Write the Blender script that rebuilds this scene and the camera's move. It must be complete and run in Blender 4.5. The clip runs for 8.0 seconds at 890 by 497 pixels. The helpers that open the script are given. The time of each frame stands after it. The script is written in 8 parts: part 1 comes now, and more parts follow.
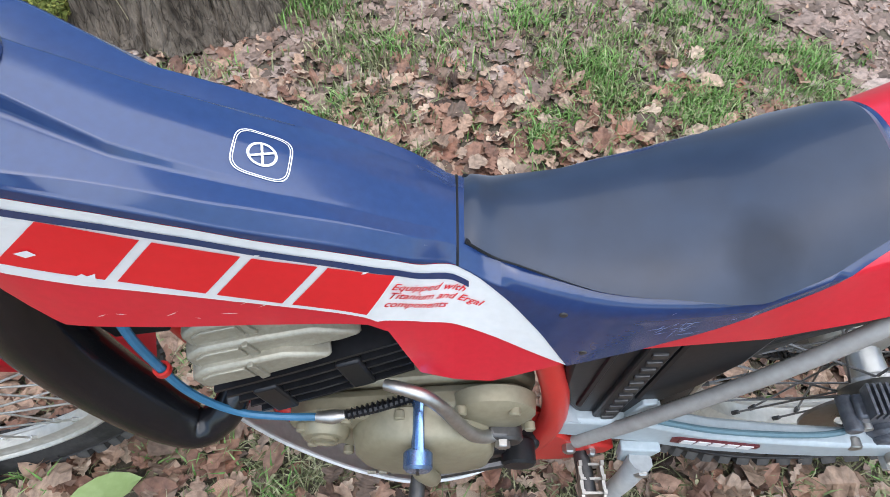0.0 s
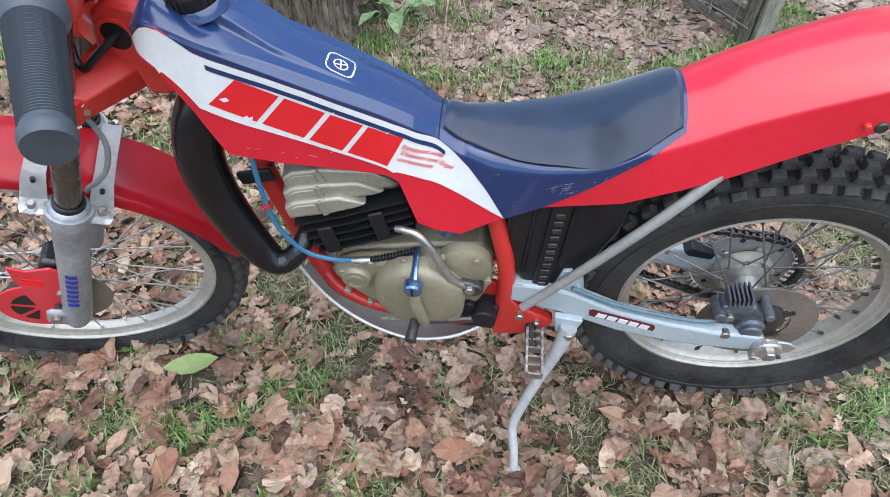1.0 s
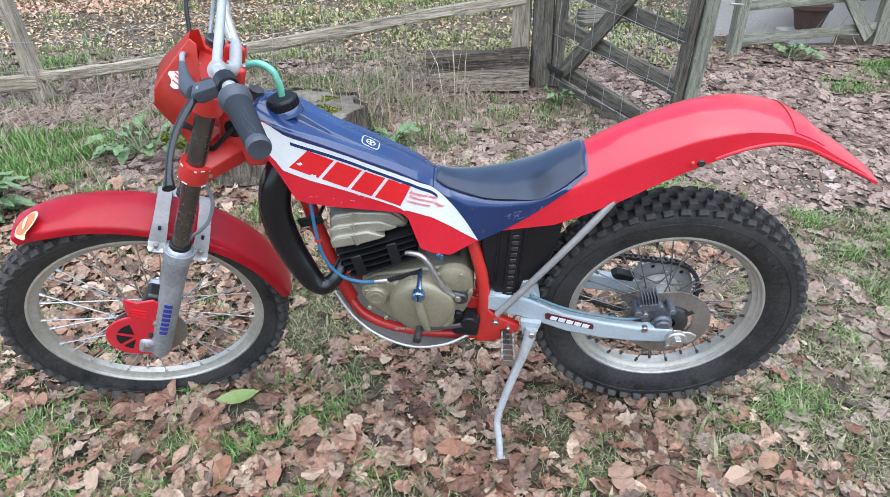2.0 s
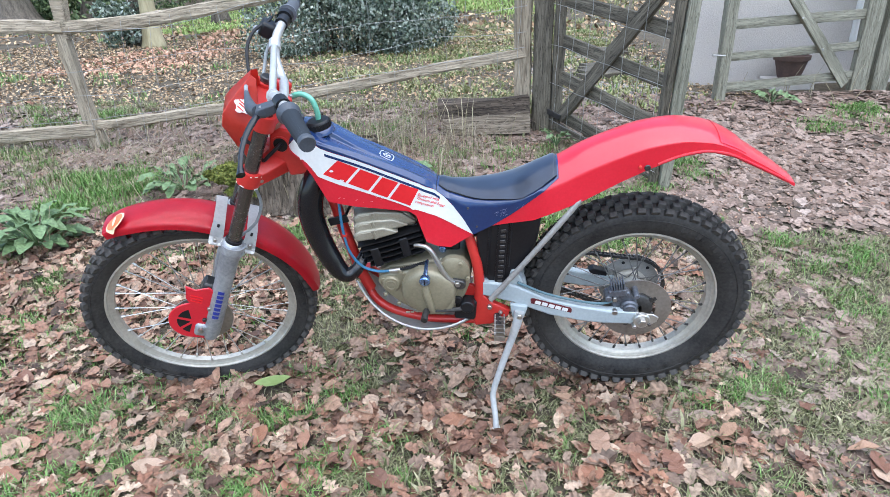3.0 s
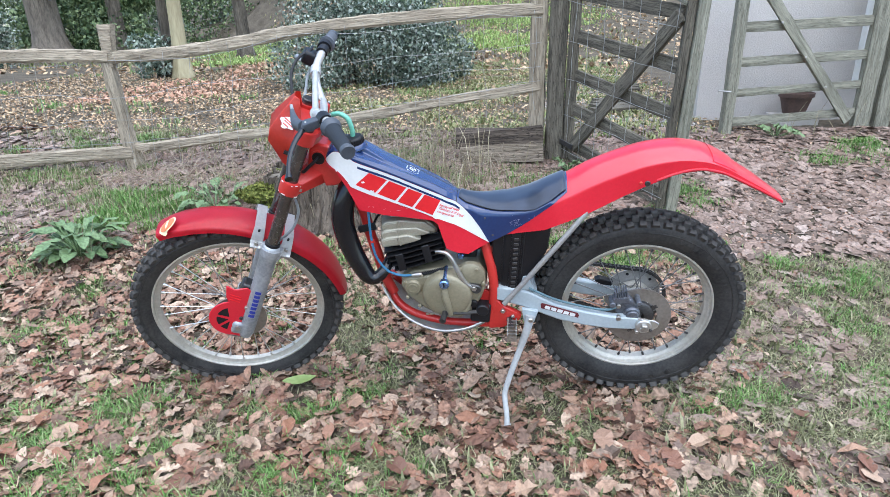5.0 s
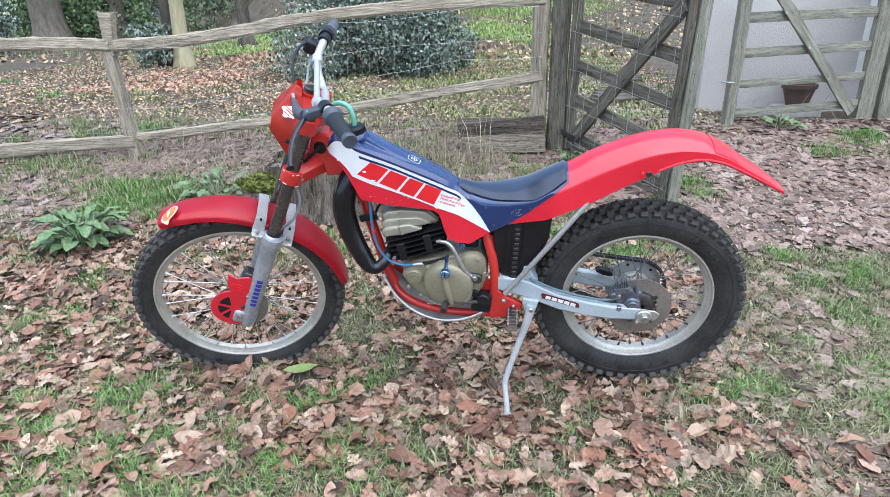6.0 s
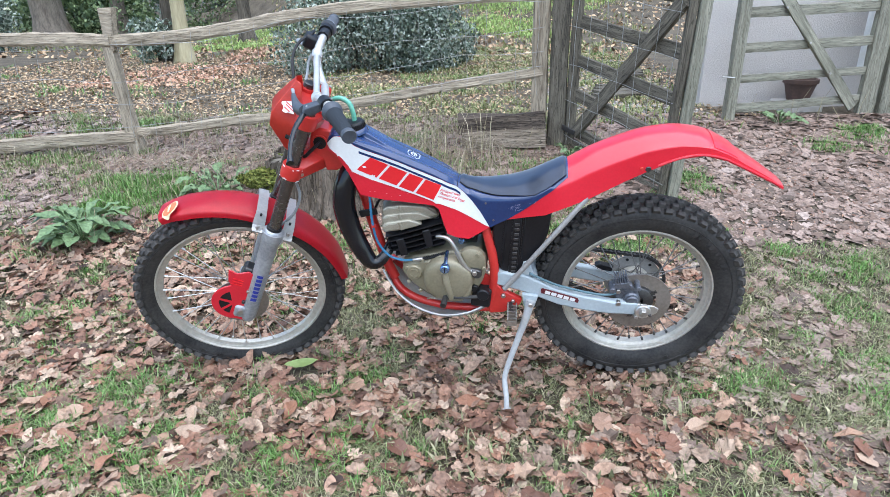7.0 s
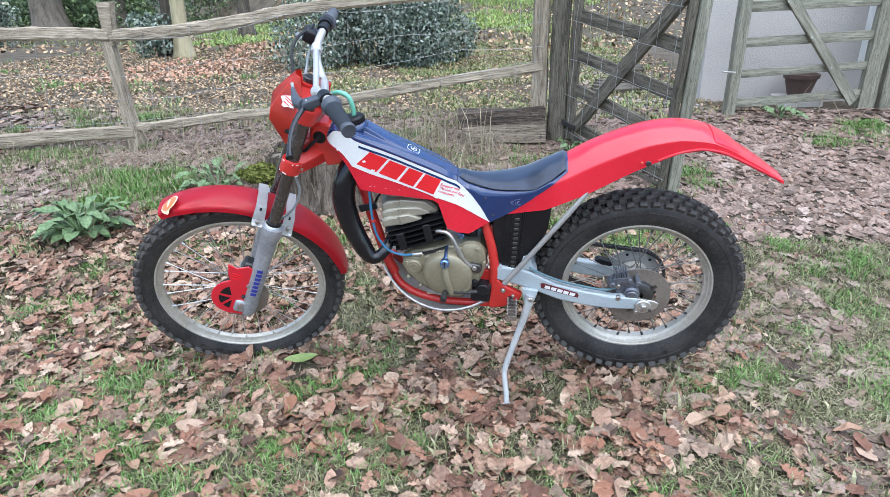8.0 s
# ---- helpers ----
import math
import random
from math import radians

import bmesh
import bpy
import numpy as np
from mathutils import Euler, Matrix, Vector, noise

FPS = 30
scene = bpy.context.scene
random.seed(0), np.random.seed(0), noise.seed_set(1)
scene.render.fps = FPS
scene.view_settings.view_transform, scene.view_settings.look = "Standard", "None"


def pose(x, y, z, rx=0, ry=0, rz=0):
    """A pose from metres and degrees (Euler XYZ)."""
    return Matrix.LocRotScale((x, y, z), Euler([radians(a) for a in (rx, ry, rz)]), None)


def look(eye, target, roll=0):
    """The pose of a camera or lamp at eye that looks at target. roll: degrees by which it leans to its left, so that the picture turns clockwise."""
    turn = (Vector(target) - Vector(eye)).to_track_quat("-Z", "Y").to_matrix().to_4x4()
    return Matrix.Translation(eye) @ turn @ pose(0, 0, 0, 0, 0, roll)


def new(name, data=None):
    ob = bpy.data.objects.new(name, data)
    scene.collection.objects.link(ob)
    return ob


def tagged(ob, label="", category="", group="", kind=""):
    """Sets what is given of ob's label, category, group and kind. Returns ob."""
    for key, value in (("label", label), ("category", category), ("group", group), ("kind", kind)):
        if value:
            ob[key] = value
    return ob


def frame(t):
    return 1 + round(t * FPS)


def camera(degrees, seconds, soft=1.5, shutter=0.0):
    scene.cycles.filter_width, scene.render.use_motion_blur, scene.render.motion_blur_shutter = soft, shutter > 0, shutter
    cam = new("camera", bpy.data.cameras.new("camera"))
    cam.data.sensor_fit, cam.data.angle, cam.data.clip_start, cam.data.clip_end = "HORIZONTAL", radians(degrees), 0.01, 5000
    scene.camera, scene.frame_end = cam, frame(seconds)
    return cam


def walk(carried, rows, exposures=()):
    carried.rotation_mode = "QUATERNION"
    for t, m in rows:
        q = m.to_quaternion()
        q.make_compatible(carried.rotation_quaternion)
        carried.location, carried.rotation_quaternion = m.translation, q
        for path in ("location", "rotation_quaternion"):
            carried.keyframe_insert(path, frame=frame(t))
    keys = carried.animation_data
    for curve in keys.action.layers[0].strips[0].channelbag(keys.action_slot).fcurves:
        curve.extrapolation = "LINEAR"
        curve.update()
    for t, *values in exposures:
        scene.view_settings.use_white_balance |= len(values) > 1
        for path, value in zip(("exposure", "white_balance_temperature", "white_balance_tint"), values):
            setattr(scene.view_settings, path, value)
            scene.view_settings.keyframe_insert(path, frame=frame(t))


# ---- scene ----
cam = camera(71.9, 8.0, soft=0.5)
METRES, EYE, TILT, LEAN, TURN = 1.47, 1.0566, -47.0, 0.0, 0.0
ROWS = [
    (0.0, 0.0, 0.0, 0.0, 0.0, 0.0, -0.0),
    (0.5, 0.013, -0.1138, -0.0618, 3.17, 2.49, 0.71),
    (1.0, 0.0608, -0.2351, -0.1604, 3.85, 5.61, -4.65),
    (1.5, 0.0706, -0.3739, -0.2671, 1.81, 13.6, -2.3),
    (2.0, 0.0775, -0.4873, -0.3594, 3.04, 18.13, -2.03),
    (3.5, 0.1315, -0.6963, -0.5827, 4.89, 24.95, -3.0),
    (4.0, 0.1198, -0.7186, -0.6077, 5.22, 26.18, -3.57),
    (4.5, 0.1201, -0.7257, -0.6191, 5.23, 26.43, -3.81),
    (6.0, 0.1204, -0.7291, -0.6277, 5.18, 25.44, -4.2),
    (6.5, 0.1217, -0.7306, -0.6289, 5.27, 25.06, -4.3),
    (7.0, 0.1236, -0.7314, -0.6299, 5.28, 25.02, -4.23),
    (7.5, 0.1254, -0.7318, -0.6319, 5.3, 24.8, -4.18),
    (8.0, 0.1237, -0.73, -0.6309, 5.27, 24.6, -4.23),
]
walk(cam, [(t, pose(0, 0, EYE, TILT, LEAN, TURN) @ pose(METRES * x, METRES * y, METRES * z, 90 + pitch, roll, yaw)) for t, x, y, z, yaw, pitch, roll in ROWS], exposures=[(0.0, 0.95, 6350, 8), (0.5, 0.95, 6350, 8), (1.5, 1.06, 6200, 8), (3.5, 1.14, 6020, 8), (8.0, 1.13, 6020, 8)])

# ---- world, sun, exposure ----
SUN_EL, SUN_ROT = radians(72), radians(155)
world = bpy.data.worlds.new("sky_world")
scene.world = world
world.use_nodes = True
wn, wl = world.node_tree.nodes, world.node_tree.links
sky = wn.new("ShaderNodeTexSky")
sky.sky_type = "NISHITA"
sky.sun_disc = False
sky.sun_elevation, sky.sun_rotation = SUN_EL, SUN_ROT
sky.air_density, sky.dust_density = 1.0, 1.0
wn["Background"].inputs[1].default_value = 0.15
wl.new(sky.outputs[0], wn["Background"].inputs[0])
sun = new("sun", bpy.data.lights.new("sun", "SUN"))
sun.data.energy, sun.data.angle, sun.data.color = 2.5, radians(104), (1.0, 0.985, 0.965)
sun.matrix_world = look((0, 0, 0), (-math.sin(SUN_ROT) * math.cos(SUN_EL), -math.cos(SUN_ROT) * math.cos(SUN_EL), -math.sin(SUN_EL)))


# ---- materials ----
def pmat(name, c1, c2, rough=0.5, metal=0.0, fine=60.0, coarse=6.0, bump=0.1, dist=0.002, coat=0.0, stretch=(1, 1, 1), rvar=0.12, spec=0.5, crack=0.0):
    """Two colours mixed by a fine and a coarse noise, with bump, uneven gloss and, for old wood, dark splits along the grain."""
    m = bpy.data.materials.new(name)
    m.use_nodes = True
    n, l = m.node_tree.nodes, m.node_tree.links
    b = n["Principled BSDF"]
    tc, mp = n.new("ShaderNodeTexCoord"), n.new("ShaderNodeMapping")
    mp.inputs["Scale"].default_value = stretch
    l.new(tc.outputs["Object"], mp.inputs[0])
    n1, n2 = n.new("ShaderNodeTexNoise"), n.new("ShaderNodeTexNoise")
    n1.inputs["Scale"].default_value, n2.inputs["Scale"].default_value = fine, coarse
    n1.inputs["Detail"].default_value, n2.inputs["Detail"].default_value = 6, 4
    for k in (n1, n2):
        l.new(mp.outputs[0], k.inputs["Vector"])
    add = n.new("ShaderNodeMath")
    add.operation = "MULTIPLY_ADD"
    add.inputs[1].default_value = 0.45
    l.new(n1.outputs["Fac"], add.inputs[0])
    sc = n.new("ShaderNodeMath")
    sc.operation = "MULTIPLY"
    sc.inputs[1].default_value = 0.55
    l.new(n2.outputs["Fac"], sc.inputs[0])
    l.new(sc.outputs[0], add.inputs[2])
    r = n.new("ShaderNodeValToRGB")
    r.color_ramp.elements[0].position, r.color_ramp.elements[1].position = 0.32, 0.68
    r.color_ramp.elements[0].color, r.color_ramp.elements[1].color = (*c1, 1), (*c2, 1)
    l.new(add.outputs[0], r.inputs[0])
    if crack:
        n3, dif, ab = n.new("ShaderNodeTexNoise"), n.new("ShaderNodeMath"), n.new("ShaderNodeMath")
        n3.inputs["Scale"].default_value, n3.inputs["Detail"].default_value = fine * 0.55, 3
        l.new(mp.outputs[0], n3.inputs["Vector"])
        dif.operation, ab.operation = "SUBTRACT", "ABSOLUTE"
        dif.inputs[1].default_value = 0.5
        l.new(n3.outputs["Fac"], dif.inputs[0])
        l.new(dif.outputs[0], ab.inputs[0])
        cm, mul = n.new("ShaderNodeMapRange"), n.new("ShaderNodeVectorMath")
        cm.inputs["From Max"].default_value, cm.inputs["To Min"].default_value = 0.030, 1 - crack
        mul.operation = "SCALE"
        l.new(ab.outputs[0], cm.inputs[0])
        l.new(r.outputs[0], mul.inputs[0])
        l.new(cm.outputs[0], mul.inputs["Scale"])
        l.new(mul.outputs[0], b.inputs["Base Color"])
    else:
        l.new(r.outputs[0], b.inputs["Base Color"])
    rr = n.new("ShaderNodeMapRange")
    rr.inputs["To Min"].default_value, rr.inputs["To Max"].default_value = max(0.02, rough - rvar), min(1, rough + rvar)
    l.new(add.outputs[0], rr.inputs[0])
    l.new(rr.outputs[0], b.inputs["Roughness"])
    b.inputs["Metallic"].default_value = metal
    b.inputs["Coat Weight"].default_value = coat
    b.inputs["Coat Roughness"].default_value = 0.09
    b.inputs["Specular IOR Level"].default_value = spec
    if bump:
        bp = n.new("ShaderNodeBump")
        bp.inputs["Strength"].default_value, bp.inputs["Distance"].default_value = bump, dist
        l.new(n1.outputs["Fac"], bp.inputs["Height"])
        l.new(bp.outputs[0], b.inputs["Normal"])
    return m


def random_mat(name, colours, rough=0.7, per_object=False, bump=0.3):
    """Colours spread over the pieces at random, with a blotchy grain."""
    m = bpy.data.materials.new(name)
    m.use_nodes = True
    n, l = m.node_tree.nodes, m.node_tree.links
    b = n["Principled BSDF"]
    if per_object:
        src = n.new("ShaderNodeObjectInfo").outputs["Random"]
    else:
        src = n.new("ShaderNodeNewGeometry").outputs["Random Per Island"]
    r = n.new("ShaderNodeValToRGB")
    e = r.color_ramp.elements
    while len(e) < len(colours):
        e.new(0.5)
    for i, c in enumerate(colours):
        e[i].position, e[i].color = i / (len(colours) - 1), (*c, 1)
    l.new(src, r.inputs[0])
    tc, nz = n.new("ShaderNodeTexCoord"), n.new("ShaderNodeTexNoise")
    nz.inputs["Scale"].default_value, nz.inputs["Detail"].default_value = 85, 6
    l.new(tc.outputs["Object"], nz.inputs["Vector"])
    mr = n.new("ShaderNodeMapRange")
    mr.inputs["From Min"].default_value, mr.inputs["From Max"].default_value = 0.3, 0.7
    mr.inputs["To Min"].default_value, mr.inputs["To Max"].default_value = 0.60, 1.26
    l.new(nz.outputs["Fac"], mr.inputs[0])
    mx = n.new("ShaderNodeVectorMath")
    mx.operation = "SCALE"
    l.new(r.outputs[0], mx.inputs[0])
    l.new(mr.outputs[0], mx.inputs["Scale"])
    l.new(mx.outputs[0], b.inputs["Base Color"])
    b.inputs["Roughness"].default_value = rough
    b.inputs["Specular IOR Level"].default_value = 0.35
    if bump:
        bp = n.new("ShaderNodeBump")
        bp.inputs["Strength"].default_value, bp.inputs["Distance"].default_value = bump, 0.004
        l.new(nz.outputs["Fac"], bp.inputs["Height"])
        l.new(bp.outputs[0], b.inputs["Normal"])
    return m


RED = pmat("red_plastic", (0.56, 0.008, 0.023), (0.66, 0.014, 0.033), 0.32, fine=160, coarse=9, bump=0.03, dist=0.0006, coat=0.4, rvar=0.10)
REDFRAME = pmat("red_frame_paint", (0.46, 0.020, 0.017), (0.56, 0.034, 0.026), 0.38, fine=120, coarse=12, bump=0.06, dist=0.0008, coat=0.2)
ORANGE = pmat("sun_faded_red_plastic", (0.54, 0.040, 0.024), (0.64, 0.062, 0.036), 0.38, fine=120, coarse=8, bump=0.03, dist=0.0006, coat=0.1)
BLUE = pmat("navy_blue_plastic", (0.008, 0.023, 0.088), (0.012, 0.035, 0.118), 0.24, fine=140, coarse=7, bump=0.03, dist=0.0006, coat=0.8, rvar=0.08, spec=0.38)
WHITE = pmat("white_decal", (0.70, 0.70, 0.68), (0.80, 0.80, 0.78), 0.38, fine=120, coarse=10, bump=0.02, dist=0.0005)
REDDECAL = pmat("red_decal", (0.66, 0.012, 0.018), (0.75, 0.020, 0.026), 0.36, fine=120, coarse=10, bump=0.02, dist=0.0005)
SEATM = pmat("dark_blue_grey_vinyl", (0.006, 0.012, 0.028), (0.018, 0.031, 0.060), 0.36, fine=22, coarse=9, bump=0.05, dist=0.0008, coat=0.20, rvar=0.16, spec=0.32)


def dull_patch(m, centre, size, share):
    """A darker place of lower gloss with a soft uneven rim."""
    n, l = m.node_tree.nodes, m.node_tree.links
    b = n["Principled BSDF"]
    tc, mp, no = n.new("ShaderNodeTexCoord"), n.new("ShaderNodeMapping"), n.new("ShaderNodeTexNoise")
    mp.vector_type = "TEXTURE"
    mp.inputs["Location"].default_value, mp.inputs["Scale"].default_value = centre, size
    no.inputs["Scale"].default_value, no.inputs["Detail"].default_value = 30, 5
    ln, ad, mr, mul, gl = n.new("ShaderNodeVectorMath"), n.new("ShaderNodeMath"), n.new("ShaderNodeMapRange"), n.new("ShaderNodeVectorMath"), n.new("ShaderNodeMath")
    l.new(tc.outputs["Object"], mp.inputs[0])
    l.new(tc.outputs["Object"], no.inputs["Vector"])
    ln.operation, ad.operation, mul.operation, gl.operation = "LENGTH", "ADD", "SCALE", "MULTIPLY"
    l.new(mp.outputs[0], ln.inputs[0])
    l.new(ln.outputs["Value"], ad.inputs[0])
    l.new(no.outputs["Fac"], ad.inputs[1])
    mr.inputs["From Min"].default_value, mr.inputs["From Max"].default_value = 1.05, 1.85
    mr.inputs["To Min"].default_value, mr.inputs["To Max"].default_value = 1 - share, 1.0
    l.new(ad.outputs[0], mr.inputs[0])
    old = b.inputs["Base Color"].links[0].from_socket
    l.new(old, mul.inputs[0])
    l.new(mr.outputs[0], mul.inputs["Scale"])
    l.new(mul.outputs[0], b.inputs["Base Color"])
    gl.inputs[1].default_value = b.inputs["Specular IOR Level"].default_value
    l.new(mr.outputs[0], gl.inputs[0])
    l.new(gl.outputs[0], b.inputs["Specular IOR Level"])


dull_patch(SEATM, (0.229, -0.066, 0.742), (0.022, 0.030, 0.06), 0.32)
for m, w in ((SEATM, 0.55), (BLUE, 0.22), (RED, 0.10)):      # dust haze plus the sky's pale reflection, put in as a bluish sheen
    m.node_tree.nodes["Principled BSDF"].inputs["Sheen Weight"].default_value = w
    m.node_tree.nodes["Principled BSDF"].inputs["Sheen Roughness"].default_value = 0.35
    m.node_tree.nodes["Principled BSDF"].inputs["Sheen Tint"].default_value = (0.80, 0.88, 1.0, 1)
SCRATCHM = pmat("pale_blue_scratch", (0.20, 0.24, 0.38), (0.32, 0.35, 0.48), 0.7, fine=200, coarse=30, bump=0.0)
BLACKP = pmat("black_plastic", (0.007, 0.007, 0.008), (0.016, 0.016, 0.018), 0.36, fine=150, coarse=9, bump=0.08, dist=0.001, spec=0.3)
CHAMBER = pmat("black_enamel", (0.004, 0.004, 0.005), (0.010, 0.010, 0.012), 0.21, fine=90, coarse=14, bump=0.06, dist=0.0012, rvar=0.10, spec=0.5)
RUBBER = pmat("tyre_rubber", (0.008, 0.008, 0.009), (0.058, 0.054, 0.050), 0.60, fine=120, coarse=9, bump=0.3, dist=0.002, spec=0.35)
KNOBM = pmat("dusty_knob_rubber", (0.014, 0.013, 0.013), (0.095, 0.088, 0.080), 0.75, fine=70, coarse=12, bump=0.3, dist=0.002, spec=0.3)
SPOKEM = pmat("dull_spoke_steel", (0.13, 0.125, 0.12), (0.27, 0.26, 0.25), 0.45, metal=0.6, fine=120, coarse=10, bump=0.05, dist=0.001)
CALM = pmat("grey_cast_caliper", (0.075, 0.08, 0.095), (0.20, 0.21, 0.235), 0.40, metal=0.5, fine=140, coarse=14, bump=0.15, dist=0.001)
MAROON = pmat("dark_maroon_decal", (0.085, 0.010, 0.016), (0.13, 0.016, 0.022), 0.4, fine=120, coarse=10, bump=0.02)
# Far grip: same rubber, its sheen put in as a lighter grey.
GRIPFAR = pmat("sheen_grey_grip_rubber", (0.10, 0.11, 0.13), (0.17, 0.185, 0.21), 0.5, fine=200, coarse=12, bump=0.15, dist=0.001)
GRIPM = pmat("grip_rubber", (0.040, 0.048, 0.060), (0.068, 0.078, 0.094), 0.5, fine=200, coarse=12, bump=0.15, dist=0.001)
ALU = pmat("dull_aluminium", (0.50, 0.49, 0.46), (0.70, 0.69, 0.66), 0.40, metal=0.85, fine=90, coarse=12, bump=0.06, dist=0.001)
RIMM = pmat("rim_aluminium", (0.38, 0.355, 0.305), (0.60, 0.57, 0.50), 0.46, metal=0.5, fine=90, coarse=8, bump=0.05, dist=0.001)
BARM = pmat("bright_bar_alloy", (0.44, 0.44, 0.43), (0.60, 0.60, 0.58), 0.34, metal=0.4, fine=120, coarse=12, bump=0.04, dist=0.001)
STEEL = pmat("worn_steel", (0.33, 0.32, 0.30), (0.55, 0.53, 0.50), 0.36, metal=0.9, fine=140, coarse=14, bump=0.1, dist=0.001)
DARKSTEEL = pmat("dark_steel", (0.045, 0.045, 0.048), (0.11, 0.105, 0.10), 0.42, metal=0.7, fine=140, coarse=14, bump=0.15, dist=0.001)
STANCH = pmat("stanchion_chrome", (0.105, 0.102, 0.102), (0.20, 0.195, 0.19), 0.25, metal=0.9, fine=120, coarse=10, bump=0.02, dist=0.0005)
SLIDER = pmat("grey_fork_alloy", (0.20, 0.21, 0.225), (0.45, 0.46, 0.475), 0.38, metal=0.35, fine=110, coarse=9, bump=0.08, dist=0.001)
DISCM = pmat("rusty_disc_steel", (0.20, 0.175, 0.15), (0.36, 0.325, 0.29), 0.40, metal=0.6, fine=100, coarse=9, bump=0.06, dist=0.001)
HOSEM = pmat("teal_grey_hose", (0.08, 0.15, 0.18), (0.12, 0.20, 0.23), 0.45, fine=160, coarse=10, bump=0.02)
PALEBARK = pmat("grey_brown_bark", (0.075, 0.062, 0.047), (0.26, 0.22, 0.175), 0.9, fine=14, coarse=3, bump=1.0, dist=0.03, stretch=(3, 3, 0.6), spec=0.2)
# Leaf colours raised to carry the brighter light behind the fence.
LEAFBACK = random_mat("brightened_woodland_litter", [(0.145, 0.098, 0.059), (0.293, 0.190, 0.107), (0.439, 0.295, 0.171), (0.563, 0.403, 0.242), (0.226, 0.162, 0.100), (0.661, 0.515, 0.326), (0.360, 0.218, 0.120)], 0.7)
GOLD = pmat("gold_magnesium", (0.21, 0.185, 0.120), (0.32, 0.285, 0.195), 0.42, metal=0.25, fine=130, coarse=9, bump=0.12, dist=0.001)
HEADM = pmat("pale_cast_alloy", (0.27, 0.25, 0.19), (0.42, 0.39, 0.31), 0.42, metal=0.4, fine=220, coarse=14, bump=0.2, dist=0.0012)
SWING = pmat("pale_blue_grey_paint", (0.31, 0.355, 0.375), (0.43, 0.48, 0.495), 0.42, fine=120, coarse=9, bump=0.08, dist=0.001)
SILVERP = pmat("silver_grey_paint", (0.48, 0.48, 0.47), (0.66, 0.66, 0.64), 0.42, metal=0.2, fine=120, coarse=10, bump=0.1, dist=0.001)
STAYM = pmat("dull_grey_tube_paint", (0.25, 0.24, 0.225), (0.37, 0.36, 0.34), 0.5, metal=0.2, fine=140, coarse=12, bump=0.12, dist=0.001)
CABLE = pmat("blue_cable_sheath", (0.03, 0.13, 0.24), (0.05, 0.18, 0.31), 0.38, fine=160, coarse=10, bump=0.02)
GREYCABLE = pmat("grey_cable_sheath", (0.20, 0.22, 0.23), (0.32, 0.34, 0.34), 0.45, fine=160, coarse=10, bump=0.02)
GREENHOSE = pmat("green_breather_hose", (0.10, 0.36, 0.25), (0.18, 0.48, 0.36), 0.25, fine=100, coarse=10, bump=0.02, coat=0.3)
BLUEANO = pmat("blue_anodised_lever", (0.13, 0.24, 0.52), (0.26, 0.40, 0.66), 0.24, metal=0.9, fine=120, coarse=12, bump=0.04)
CREAM = pmat("cream_decal", (0.62, 0.50, 0.29), (0.72, 0.60, 0.38), 0.4, fine=120, coarse=10, bump=0.02)
ORANGEDECAL = pmat("orange_decal", (0.55, 0.13, 0.04), (0.64, 0.19, 0.07), 0.4, fine=120, coarse=10, bump=0.02)
STANDM = pmat("worn_silver_paint", (0.32, 0.33, 0.33), (0.47, 0.475, 0.465), 0.4, fine=110, coarse=12, bump=0.08, dist=0.001)
BLUEINK = pmat("blue_decal", (0.016, 0.03, 0.26), (0.03, 0.045, 0.32), 0.4, fine=120, coarse=10, bump=0.02)
WOODOLD = pmat("weathered_grey_oak", (0.185, 0.148, 0.104), (0.495, 0.420, 0.315), 0.85, fine=9, coarse=2.2, bump=0.9, dist=0.010, stretch=(1.2, 14, 14), spec=0.25, crack=0.5)
WOODGATE = pmat("dark_weathered_softwood", (0.051, 0.044, 0.034), (0.207, 0.183, 0.140), 0.85, fine=9, coarse=2.2, bump=0.7, dist=0.006, stretch=(1.5, 22, 22), spec=0.25, crack=0.70)
WOODPALE = pmat("pale_green_softwood", (0.13, 0.125, 0.092), (0.35, 0.335, 0.262), 0.85, fine=9, coarse=2.2, bump=0.6, dist=0.005, stretch=(1.5, 22, 22), spec=0.25, crack=0.55)
BARK = pmat("rough_bark", (0.028, 0.024, 0.019), (0.19, 0.162, 0.125), 0.92, fine=14, coarse=3, bump=1.0, dist=0.03, stretch=(3, 3, 0.6), spec=0.2)
STUMPTOP = pmat("cut_stump_wood", (0.07, 0.06, 0.045), (0.25, 0.22, 0.18), 0.9, fine=30, coarse=6, bump=0.8, dist=0.01, spec=0.2)
SOIL = pmat("leaf_mould_soil", (0.052, 0.043, 0.031), (0.160, 0.134, 0.098), 0.95, fine=34, coarse=3.0, bump=1.0, dist=0.02, spec=0.2)
RENDERWALL = pmat("grey_roughcast_render", (0.47, 0.437, 0.405), (0.57, 0.53, 0.495), 0.92, fine=140, coarse=2.0, bump=0.8, dist=0.006, spec=0.2)
TERRACOTTA = pmat("dark_terracotta", (0.07, 0.045, 0.04), (0.14, 0.085, 0.065), 0.8, fine=60, coarse=9, bump=0.3)
BAULKM = pmat("dark_brown_sleeper", (0.030, 0.023, 0.019), (0.17, 0.135, 0.105), 0.88, fine=9, coarse=2.2, bump=0.9, dist=0.010, stretch=(1.2, 14, 14), spec=0.25, crack=0.80)
# Lower baulk: the light on its front is put into this paler brown.
SPLITOAK = pmat("lit_split_brown_oak", (0.12, 0.095, 0.070), (0.40, 0.33, 0.25), 0.88, fine=9, coarse=3, bump=1.0, dist=0.012, stretch=(1.2, 16, 16), spec=0.25, crack=0.80)
